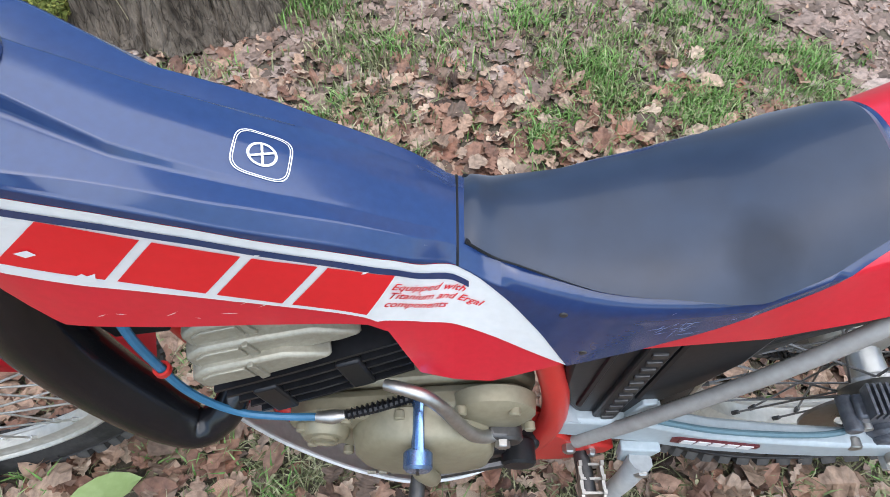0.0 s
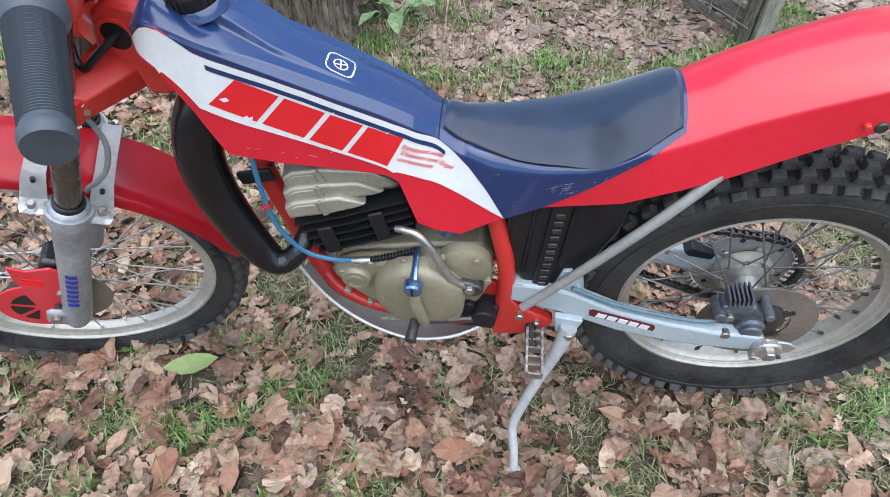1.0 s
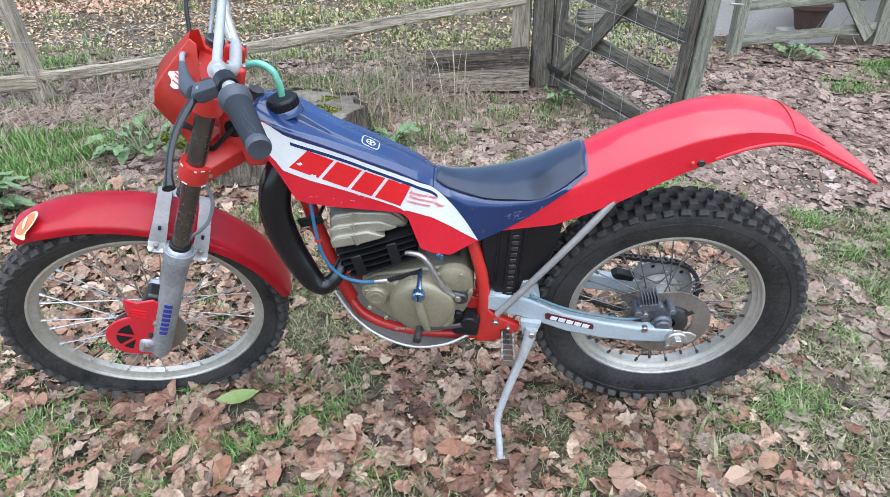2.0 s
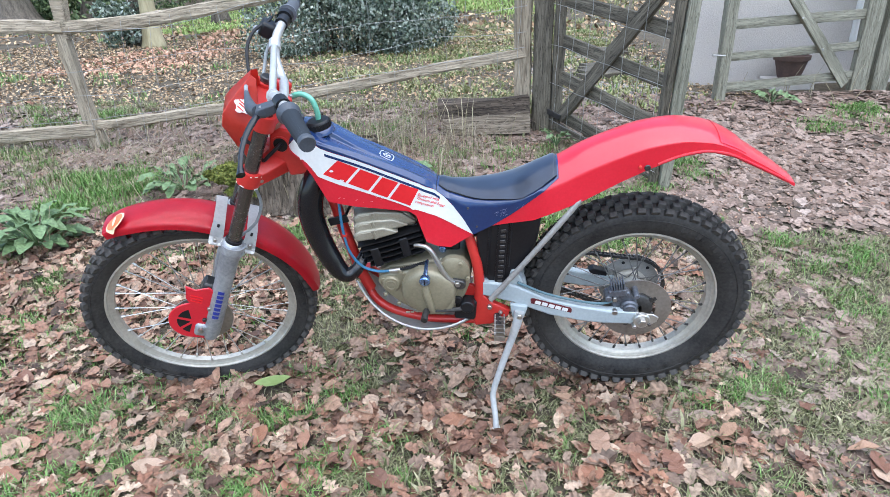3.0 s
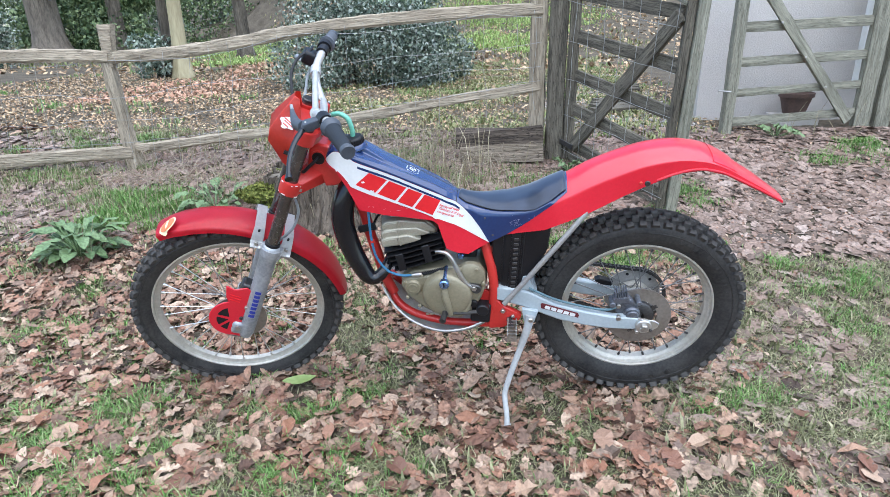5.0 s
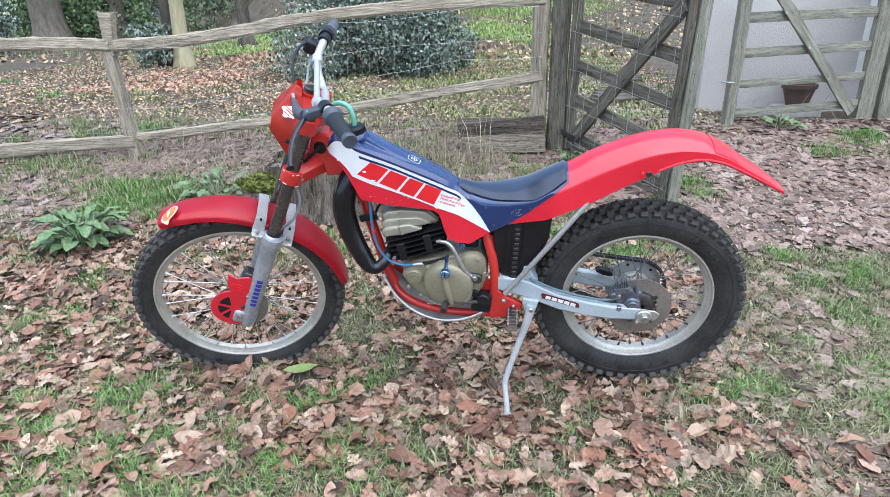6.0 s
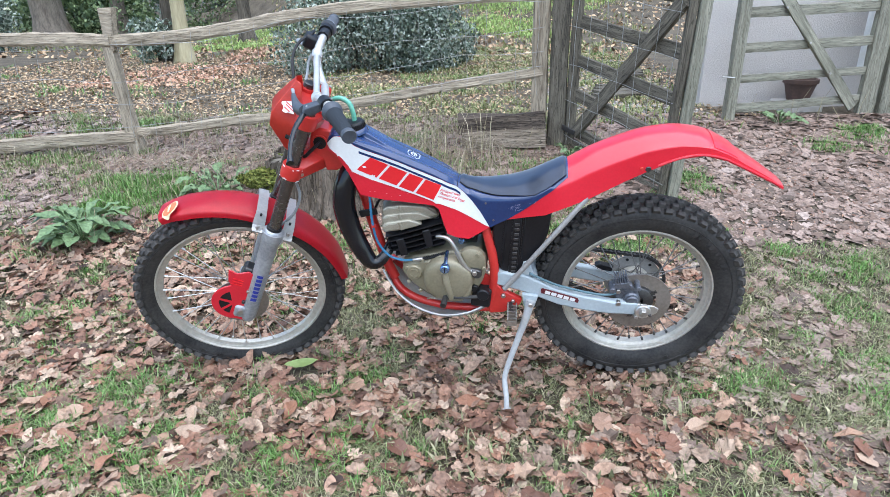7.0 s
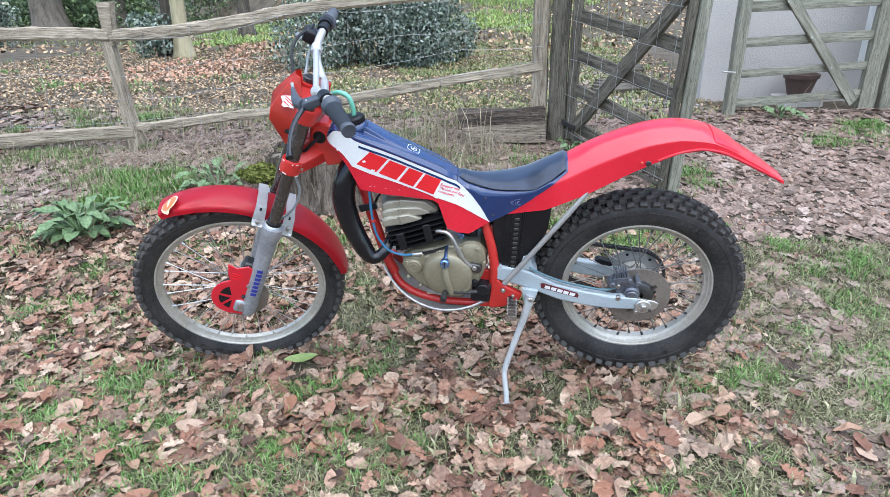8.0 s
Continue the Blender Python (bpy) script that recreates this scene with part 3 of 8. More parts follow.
part("body_shell", shell_patch(-0.360, 0.925, lambda x: 0.0, 0.0, thick=-0.004), RED, BIKE, "glossy red one-piece plastic tank and tail shell")
part("tank_cover", shell_patch(-0.360, 0.0090, BLUE_LOW, 0.0018, thick=-0.001), BLUE, BIKE, "glossy navy blue tank top with scratches")
part("seat_base", shell_patch(0.0092, 0.322, BLUE_LOW, 0.0024, thick=-0.001), BLUE, BIKE, "navy blue seat side panel with white scuffs")

part("panel_joint", tube(shell_row(0.0091, BLUE_LOW(0.0091), 0.0016)[::4], 0.0011, 6, steps=1), BLACKP, BIKE, "dark joint between tank and seat")


def seat_row(x, off):
    """One cross-section of the pad; its far edge runs differently from the near one."""
    top, sh = station(x)[:2]
    near = shell_row(x, SEAT_LOW(x), off)
    far = shell_row(x, top - (top - sh) * SEAT_EDGE_FAR(x) ** 2.39, off)
    h = len(near) // 2
    return near[:h + 1] + far[h + 1:]


def seat_pad():
    bm = bmesh.new()
    xs = [0.014 + (0.319 - 0.014) * i / 44 for i in range(45)]
    rows = []
    for x in xs:
        e = min(1.0, (x - 0.014) / 0.012, (0.319 - x) / 0.010)
        off = 0.002 + 0.008 * math.sqrt(max(e, 0))
        row = seat_row(x, off)
        n = len(row)
        out = []
        for i, (a, y, z) in enumerate(row):
            k = min(i, n - 1 - i)
            if k < 2:
                s = (off - 0.002) * (1 - k / 2.0)
                y += s if y < 0 else -s
            z += 0.0015 * noise.noise((x * 14, y * 14, 2))
            out.append(bm.verts.new((a, y, z)))
        rows.append(out)
    for a, b in zip(rows, rows[1:]):
        for i in range(len(a) - 1):
            bm.faces.new((a[i], a[i + 1], b[i + 1], b[i]))
    bmesh.ops.remove_doubles(bm, verts=bm.verts, dist=1e-6)
    return bm


SEAT = part("seat_pad", seat_pad(), SEATM, BIKE, "worn dark blue-grey vinyl seat pad with dull patches")
for ob in BIKE.children:      # moulded plastic: soft shoulders
    if ob.name in ("body_shell", "seat_base", "tank_cover"):
        ob.data.set_sharp_from_angle(angle=radians(85))
        fold = bmesh.new()
        fold.from_mesh(ob.data)
        for e in fold.edges:      # the tail keeps its crisp fold
            if e.verts[0].co.x > 0.60 and e.verts[1].co.x > 0.60 and len(e.link_faces) == 2 and e.calc_face_angle() > radians(24):
                e.smooth = False
        fold.to_mesh(ob.data)
        fold.free()


def seam(side):
    pts = []
    for i in range(30):
        x = 0.015 + (0.317 - 0.015) * i / 29
        row = seat_row(x, 0.0035)
        pts.append(row[0] if side < 0 else row[-1])
    return pts


for sd in (-1, 1):
    part("seat_piping", tube(seam(sd), 0.0022, 6, steps=2), BLACKP, SEAT, "black seam along the seat edge")
part("seat_piping", tube(seat_row(0.0145, 0.004)[::4], 0.0022, 6, steps=2), BLACKP, SEAT, "black seam along the seat edge")
part("seat_piping", tube(seat_row(0.3185, 0.004)[::4], 0.0020, 6, steps=2), BLACKP, SEAT, "black seam along the seat edge")


def side_decal(outline, off, n=0):
    """A sticker on the left flank: an outline in x and z laid on the shell."""
    bm = bmesh.new()
    pts = []
    m = len(outline)
    for i in range(m):
        (x0, z0), (x1, z1) = outline[i], outline[(i + 1) % m]
        k = max(1, int(math.hypot(x1 - x0, z1 - z0) / 0.010))
        pts += [(x0 + (x1 - x0) * j / k, z0 + (z1 - z0) * j / k) for j in range(k)]
    vs = [bm.verts.new((x, -(half_at(x, z) + off), z)) for x, z in pts]
    f = bm.faces.new(vs)
    bmesh.ops.triangulate(bm, faces=[f])
    return bm


def on_side(low, high, x0, x1, off, step=0.006):
    bm = bmesh.new()
    k = max(1, round((x1 - x0) / step))
    rows = []
    for i in range(k + 1):
        x = x0 + (x1 - x0) * i / k
        a, b = low(x), max(high(x), low(x) + 1e-4)
        rows.append([bm.verts.new((x, -(half_at(x, a + (b - a) * j / 6) + off), a + (b - a) * j / 6)) for j in range(7)])
    for a, b in zip(rows, rows[1:]):
        for j in range(6):
            bm.faces.new((a[j], a[j + 1], b[j + 1], b[j]))
    return bm


WHITE_LOW = line_z([(-0.359, 0.873), (-0.350, 0.866), (-0.340, 0.860), (-0.328, 0.853), (-0.326, 0.846), (-0.322, 0.849), (-0.310, 0.837), (-0.298, 0.822), (-0.286, 0.803), (-0.279, 0.801), (-0.232, 0.779), (-0.175, 0.756), (-0.114, 0.730), (-0.060, 0.705), (-0.052, 0.698), (-0.046, 0.699), (0.104, 0.627)])
WHITE_TOP = line_z([(x, z - 0.001) for x, z in STRIPE + DIAG])
PANEL = part("side_decal", on_side(WHITE_LOW, WHITE_TOP, -0.359, 0.104, 0.0016, 0.003), WHITE, BIKE, "white side sticker with torn front edge and red blocks")
part("pinstripe", on_side(lambda x: STRIPE_TOP(x) - 0.0165, lambda x: STRIPE_TOP(x) - 0.0095, -0.262, 0.018, 0.0026), BLUE, PANEL, "thin navy pinstripe")


def flank(u, v):
    """A place on the sticker: u along the row of blocks from 0 to 1, v up their slant from 0 to 1."""
    xb, zb = -0.270 + 0.212 * u, 0.810 - 0.100 * u
    xt, zt = -0.238 + 0.203 * u, 0.849 - 0.095 * u
    return (xb + (xt - xb) * v, zb + (zt - zb) * v)


def block(pts):
    return [flank(u, v) for u, v in pts]


# plain slanted red blocks
for a0, a1, b0, b1 in ((-0.01, 0.245, 0.035, 0.275), (0.275, 0.505, 0.305, 0.535), (0.535, 0.725, 0.565, 0.755), (0.755, 0.995, 0.785, 1.0)):
    part("decal_block", side_decal(block([(a0, 0.0), (b0, 1.0), (b1, 1.0), (a1, 0.0)]), 0.0026), REDDECAL, PANEL, "slanted red sticker block")
for pts in ([(0.17, -0.02), (0.185, 0.10), (0.20, 0.06), (0.215, 0.14), (0.225, -0.02)], [(0.02, 0.30), (0.045, 0.42), (0.07, 0.36), (0.05, 0.26)]):
    part("decal_scuff", side_decal(block(pts), 0.0036), WHITE, PANEL, "white scuff where the sticker is torn")



def lettering(text, size, m, name, material, parent, slant=0.0, label=""):
    cu = bpy.data.curves.new(name, "FONT")
    cu.body, cu.size, cu.shear, cu.resolution_u, cu.offset = text, size, slant, 2, 0.00012
    tmp = bpy.data.objects.new("tmp_text", cu)
    scene.collection.objects.link(tmp)
    me = bpy.data.meshes.new_from_object(tmp.evaluated_get(bpy.context.evaluated_depsgraph_get()))
    bpy.data.objects.remove(tmp)
    me.materials.clear()
    me.materials.append(material)
    ca, sa = math.cos(m[2]), math.sin(m[2])
    for v in me.vertices:      # laid on the flank
        x, z = m[0] + v.co.x * ca + v.co.y * sa, m[1] - v.co.x * sa + v.co.y * ca
        v.co = (x, -(half_at(x, z) + 0.0028), z)
    ob = new(name, me)
    ob.parent = parent
    if label:
        tagged(ob, label)
    return ob


for i, words in enumerate(("Equipped with", "Titanium and Ergal", "components")):
    lettering(words, 0.0102, (-0.0395 - 0.0035 * i, 0.7385 - 0.0094 * i, radians(24)), "lettering", REDDECAL, PANEL, 0.25, "small red printed words")

# scuffs and chips in the paint
SEATSIDE = [o for o in BIKE.children if o.name == "seat_base"][0]
SHELLOB = [o for o in BIKE.children if o.name == "body_shell"][0]
srnd = random.Random(77)


def scratch(x, z, length, ang, w, parent, off, label):
    ca, sa = math.cos(ang), math.sin(ang)
    pts = [(x - ca * length / 2, z - sa * length / 2), (x - sa * w, z + ca * w), (x + ca * length / 2, z + sa * length / 2), (x + sa * w * 0.6, z - ca * w * 0.6)]
    part("scuff", side_decal(pts, off), SCRATCHM if parent == SEATSIDE else WHITE, parent, label)


for k in range(16):      # a criss-cross of fine scratches below the seat
    scratch(0.176 + srnd.uniform(-0.012, 0.014), 0.692 + srnd.uniform(-0.008, 0.010), srnd.uniform(0.008, 0.024), srnd.choice((0.55, 1.1, 0.3)) + srnd.uniform(-0.2, 0.2), 0.00032, SEATSIDE, 0.0026, "fine pale scratch")
for k in range(9):
    scratch(0.205 + srnd.uniform(-0.040, 0.030), 0.710 + srnd.uniform(-0.004, 0.006), srnd.uniform(0.004, 0.014), srnd.uniform(0.5, 1.6), 0.0003, SEATSIDE, 0.0026, "fine pale scratch")
for k in range(8):
    scratch(srnd.uniform(-0.25, -0.13), srnd.uniform(0.724, 0.745), srnd.uniform(0.004, 0.014), srnd.uniform(-0.8, 0.8), 0.0004, SHELLOB, 0.0008, "fine pale scratch")
for x, z in ((-0.262, 0.846), (-0.248, 0.8435), (-0.120, 0.798), (-0.055, 0.764)):
    scratch(x, z, 0.006, 0.3, 0.0016, PANEL, 0.0034, "chip in the stripe")

# badge on the tank top
BADGE_C = (-0.117, -0.0395)


def on_crown(u, v, off=0.0006):
    x, y = BADGE_C[0] + u * 0.92, BADGE_C[1] + v
    row = sorted((b, c) for a, b, c in shell_row(round(x, 4), BLUE_LOW(x), 0.0018) if c > station(round(x, 4))[1] - 0.004)
    return (x, y, float(np.interp(y, [r[0] for r in row], [r[1] for r in row])) + off)


def ring_on_crown(pts, w):
    bm = bmesh.new()
    vs = []
    for u, v in pts:
        d = math.hypot(u, v)
        vs.append((bm.verts.new(on_crown(u, v)), bm.verts.new(on_crown(u * (1 - w / d), v * (1 - w / d)))))
    for a, b in zip(vs, vs[1:] + vs[:1]):
        bm.faces.new((a[0], b[0], b[1], a[1]))
    return bm


def squircle(r, p=4.0, n=40):
    out = []
    for k in range(n):
        a = 2 * math.pi * k / n
        c, s = math.cos(a), math.sin(a)
        out.append((r * math.copysign(abs(c) ** (2 / p), c), r * math.copysign(abs(s) ** (2 / p), s)))
    return out


TANKTOP = [o for o in BIKE.children if o.name == "tank_cover"][0]
part("badge", ring_on_crown(squircle(0.0185), 0.0008), WHITE, TANKTOP, "white outlined square badge")
part("badge", ring_on_crown(squircle(0.0171), 0.0006), WHITE, TANKTOP, "white outlined square badge")
part("badge", ring_on_crown(squircle(0.0095, 2.0), 0.0017), WHITE, TANKTOP, "white ring emblem")
for a0 in (0.5, 1.75):
    w = (-math.sin(a0) * 0.0008, math.cos(a0) * 0.0008)
    bm = bmesh.new()
    rows = [[bm.verts.new(on_crown(0.0088 * math.cos(a0) * k + sd * w[0], 0.0088 * math.sin(a0) * k + sd * w[1], 0.0008)) for sd in (-1, 1)] for k in (-1, -0.5, 0, 0.5, 1)]
    for a, b in zip(rows, rows[1:]):
        bm.faces.new((a[0], a[1], b[1], b[0]))
    part("badge", bm, WHITE, TANKTOP, "white emblem stroke")

# filler cap with breather hose
CAP = part("fuel_cap", lathe([(0.0005, 0.022), (0.012, 0.0225), (0.026, 0.021), (0.030, 0.017)] + [(0.0305, 0.015), (0.0305, 0.003), (0.029, 0.0)] + [(0.0005, 0.0)], 36, axis="Z", closed=False), BLACKP, BIKE, "black ribbed plastic fuel cap", m=pose(-0.283, -0.036, 0.907, 3, -8, 0))
for k in range(24):
    a = 2 * math.pi * k / 24
    part("cap_rib", box(0.003, 0.0035, 0.013, pose(0.0305 * math.cos(a), 0.0305 * math.sin(a), 0.009, 0, 0, math.degrees(a))), BLACKP, CAP, smooth=False)
part("cap_flange", lathe([(0.030, -0.012), (0.037, -0.012), (0.034, -0.002), (0.031, 0.001)], 36, axis="Z"), BLUE, CAP, "navy moulded filler neck")
part("breather_hose", tube([(-0.283, -0.036, 0.925), (-0.284, -0.036, 0.952), (-0.294, -0.034, 0.980), (-0.320, -0.030, 0.992), (-0.350, -0.024, 0.982), (-0.374, -0.018, 0.962), (-0.390, -0.015, 0.945)], 0.0072, 10), GREENHOSE, BIKE, "translucent green breather hose")

# moulded lip along the tail
for sd in (-1, 1):
    pts = [(x, mid(x) + sd * (half_at(x, station(x)[3] + 0.006) + 0.001), station(x)[3] + 0.005) for x in [0.56 + 0.035 * i for i in range(11)]]
    part("tail_lip", tube(pts, 0.0035, 8), RED, BIKE)
part("tail_bolt", disc(0.008, -0.001, 0.006, 16, (0.535, -0.080, 0.809), "Y", 0.002), DARKSTEEL, BIKE, "dark tail bolt")
part("tail_nub", disc(0.004, -0.004, 0.004, 12, (0.517, -0.081, 0.812), "Y", 0.0015), ORANGE, BIKE, "faded rivet")
for x, z in ((0.092, 0.700), (0.115, 0.650)):
    part("panel_screw", disc(0.0035, -0.0012, 0.0012, 12, (x, -(half_at(x, z) + 0.0018), z), "Y", 0.0006), DARKSTEEL, BIKE, "dark panel screw")
part("tail_lamp", shell_patch(0.705, 0.775, lambda x: station(x)[1] + 0.2 * (station(x)[0] - station(x)[1]), 0.0012, thick=0.0006), RED, BIKE, "dull red sticker band on the tail")


# ---- wheels ----
def wheel(name, label, c, m, rim_r, rim_w, tyre_r, tyre_w, knobs, spokes, spoke_mat, hub_r, hub_w, rows, knob_h):
    """Rim as the part; tyre, hub, spokes, disc as pieces of it."""
    base = (m or Matrix()) @ Matrix.Translation(c)
    w = rim_w
    prof = [(rim_r, -w), (rim_r, -w + 0.003), (rim_r - 0.010, -w + 0.006), (rim_r - 0.016, -w * 0.5), (rim_r - 0.019, 0), (rim_r - 0.016, w * 0.5), (rim_r - 0.010, w - 0.006), (rim_r, w - 0.003), (rim_r, w), (rim_r - 0.005, w + 0.001), (rim_r - 0.0075, w - 0.0015), (rim_r - 0.0085, w - 0.006), (rim_r - 0.014, w - 0.009), (rim_r - 0.016, w * 0.55), (rim_r - 0.024, w * 0.40), (rim_r - 0.025, 0), (rim_r - 0.024, -w * 0.40), (rim_r - 0.016, -w * 0.55), (rim_r - 0.014, -w + 0.009), (rim_r - 0.0085, -w + 0.006), (rim_r - 0.0075, -w + 0.0015), (rim_r - 0.005, -w - 0.001)]
    rim = part(name, lathe(prof, 96), RIMM, BIKE, label, m=base)
    # tyre
    h = tyre_r - knob_h
    tw = tyre_w
    mid = (h + rim_r) / 2
    half = [(rim_r - 0.008, w - 0.006), (rim_r + 0.004, w + 0.002), (rim_r + 0.016, tw * 0.86), (mid, tw * 0.99), (mid + (h - mid) * 0.45, tw), (h - (h - mid) * 0.28, tw * 0.88), (h - (h - mid) * 0.10, tw * 0.62), (h - 0.002, tw * 0.32), (h, 0)]
    prof = [(r, -y) for r, y in half] + [(r, y) for r, y in half[-2::-1]] + [(rim_r - 0.008, 0)]
    bm = lathe(prof, 96)
    part("tyre", bm, RUBBER, rim, "black knobbly trials tyre with leaf dust")
    for sd in (-1, 1):      # moulded rings and worn raised marks on the sidewall
        for rr, yy in ((rim_r + 0.011, tw * 0.70), (mid + (h - mid) * 0.20, tw * 1.0)):
            part("sidewall_rib", lathe([(rr - 0.0016, sd * (yy - 0.002)), (rr, sd * (yy + 0.0018)), (rr + 0.0016, sd * (yy - 0.002))], 72), RUBBER, rim)
        for k in range(22):
            ang = radians((18 if k < 11 else 196) + 5.2 * k + 3 * math.sin(k * 3.1))
            part("sidewall_mark", box(0.009 + 0.004 * (k % 3), 0.002, 0.004 + 0.004 * ((k * 7) % 3), Matrix.Rotation(-ang, 4, "Y") @ Matrix.Translation((mid - 0.004, sd * (tw * 0.985), 0))), RUBBER, rim, "worn raised mark")
    for j, (yy, wy, wl, lean, shift) in enumerate(rows):
        yv = yy * tw
        rr = float(np.interp(abs(yv), [0, tw * 0.32, tw * 0.62, tw * 0.88, tw], [h, h - 0.002, h - (h - mid) * 0.10, h - (h - mid) * 0.28, mid + (h - mid) * 0.45]))
        L = 2 * math.pi * h / knobs * wl
        kb = bmesh.new()
        a, b, t = knob_h, wy * tw / 2, L / 2
        lo = [kb.verts.new((-a * 0.4, sy * b * 1.08, sz * t * 1.1)) for sy, sz in ((-1, -1), (1, -1), (1, 1), (-1, 1))]
        hi = [kb.verts.new((a * 0.92, sy * b * 0.92, sz * t * 0.9)) for sy, sz in ((-1, -1), (1, -1), (1, 1), (-1, 1))]
        top = [kb.verts.new((a, sy * b * 0.80, sz * t * 0.74)) for sy, sz in ((-1, -1), (1, -1), (1, 1), (-1, 1))]
        for p, q in ((lo, hi), (hi, top)):
            for i in range(4):
                kb.faces.new((p[i], p[(i + 1) % 4], q[(i + 1) % 4], q[i]))
        kb.faces.new(top)
        first = None
        for k in range(knobs):
            ang = 2 * math.pi * (k + shift) / knobs
            if first is None:
                ob = part("knob", kb, KNOBM, rim, smooth=False)
                first = ob.data
            else:
                ob = new("knob", first)
                ob.parent = rim
            ob.matrix_local = Matrix.Rotation(-ang, 4, "Y") @ Matrix.Translation((rr, yv, 0)) @ Matrix.Rotation(math.copysign(radians(lean), yy) if yy else 0, 4, "Z") @ Matrix.Rotation(radians(5 * math.sin(k * 2.4 + j)), 4, "X")
    # hub
    hw = hub_w
    part("hub", lathe([(0.012, -hw - 0.012), (hub_r * 0.7, -hw - 0.012), (hub_r, -hw), (hub_r * 1.25, -hw + 0.004), (hub_r * 1.25, -hw + 0.009), (hub_r * 0.72, -hw * 0.5), (hub_r * 0.72, hw * 0.5), (hub_r * 1.25, hw - 0.009), (hub_r * 1.25, hw - 0.004), (hub_r, hw), (hub_r * 0.7, hw + 0.012), (0.012, hw + 0.012)], 32), ALU, rim, "dull aluminium hub")
    proto, nip = None, None
    for k in range(spokes):
        sd = -1 if k % 2 else 1
        a = 2 * math.pi * (k + 0.25) / spokes
        da = (0.62 if (k // 2) % 2 else -0.62)
        p = Vector((hub_r * 1.15 * math.cos(a + da), sd * (hw - 0.006), hub_r * 1.15 * math.sin(a + da)))
        q = Vector(((rim_r - 0.022) * math.cos(a), -sd * 0.004 + sd * 0.010, (rim_r - 0.022) * math.sin(a)))
        d = q - p
        if proto is None:
            L0 = d.length
            s = part("spoke", tube([(0, 0, 0), (L0 * 0.5, 0, 0), (L0 - 0.012, 0, 0)], 0.0017, 6, smooth=False), spoke_mat, rim)
            proto = s.data
            nb = part("spoke_nipple", tube([(0, 0, 0), (0.016, 0, 0)], 0.0038, 6, smooth=False), DARKSTEEL if spoke_mat == SPOKEM else ALU, rim)
            nip = nb.data
        else:
            s, nb = new("spoke", proto), new("spoke_nipple", nip)
            s.parent = nb.parent = rim
        x = d.normalized()
        y = Vector((0, 1, 0)).cross(x).normalized()
        mat = Matrix((x, y, x.cross(y))).transposed().to_4x4()
        mat.translation = p
        s.matrix_local = mat
        nm = mat.copy()
        nm.translation = q - x * 0.014
        nb.matrix_local = nm
    return rim


REAR_C = Vector((0.567, 0.015, 0.345))
REAR_ROWS = [(0.0, 0.36, 0.60, 0, 0.0), (-0.46, 0.34, 0.60, 14, 0.5), (0.46, 0.34, 0.60, 14, 0.5), (-0.84, 0.30, 0.62, 42, 0.0), (0.84, 0.30, 0.62, 42, 0.0)]
REAR = wheel("rear_wheel", "aluminium rear rim with chunky trials tyre", REAR_C, None, 0.236, 0.031, 0.334, 0.049, 54, 32, SPOKEM, 0.034, 0.036, REAR_ROWS, 0.014)
FRONT_C = Vector((-0.118, 0.0, -0.567))
FRONT_ROWS = [(0.0, 0.40, 0.58, 0, 0.0), (-0.55, 0.36, 0.58, 20, 0.5), (0.55, 0.36, 0.58, 20, 0.5), (-0.90, 0.40, 0.62, 46, 0.0), (0.90, 0.40, 0.62, 46, 0.0)]
FRONT = wheel("front_wheel", "aluminium front rim with narrow trials tyre", FRONT_C, STEER, 0.277, 0.022, 0.343, 0.037, 54, 32, ALU, 0.026, 0.034, FRONT_ROWS, 0.012)


def holed_disc(r0, r1, y0, y1, seg=64):
    return lathe([(r0, y0), (r1, y0), (r1, y1), (r0, y1)], seg)


part("brake_disc", holed_disc(0.058, 0.101, -0.068, -0.064), DISCM, REAR, "brown-tinged steel brake disc")
bm = holed_disc(0.040, 0.090, 0.060, 0.064, 48)
for k in range(46):
    a = 2 * math.pi * k / 46
    box(0.010, 0.004, 0.007, Matrix.Rotation(a, 4, "Y") @ Matrix.Translation((0.098, 0.062, 0)), bm)
SPK = part("sprocket", bm, STAYM, REAR, "pale alloy rear sprocket with dark teeth", smooth=False)
for k in range(6):
    a = 2 * math.pi * (k + 0.3) / 6
    part("sprocket_bolt", disc(0.0065, 0.053, 0.0605, 6, (0.056 * math.cos(a), 0, 0.056 * math.sin(a)), "Y", 0.001), STEEL, SPK)
    # The plate is solid: black discs give the dark of its holes.
    part("sprocket_hole_shade", disc(0.005, 0.0585, 0.0600, 16, (0.076 * math.cos(a + 0.5), 0, 0.076 * math.sin(a + 0.5)), "Y"), BLACKP, SPK, "black disc for the shade in a lightening hole")
part("hub_flange", lathe([(0.018, 0.030), (0.050, 0.032), (0.054, 0.040), (0.054, 0.052), (0.030, 0.056)], 36), RIMM, REAR, "bright hub flange")
for k in range(5):
    a = 2 * math.pi * (k + 0.5) / 5
    part("disc_arm", box(0.030, 0.004, 0.014, Matrix.Rotation(-a, 4, "Y") @ Matrix.Translation((0.052, -0.066, 0))), DARKSTEEL, REAR, "dark disc carrier arm", smooth=False)
part("brake_disc", holed_disc(0.034, 0.088, -0.062, -0.058), DISCM, FRONT, "dark brown steel brake disc")
part("hub_carrier", lathe([(0.018, -0.072), (0.043, -0.071), (0.049, -0.066), (0.049, -0.052), (0.02, -0.048)], 32), DARKSTEEL, REAR, "black disc carrier")

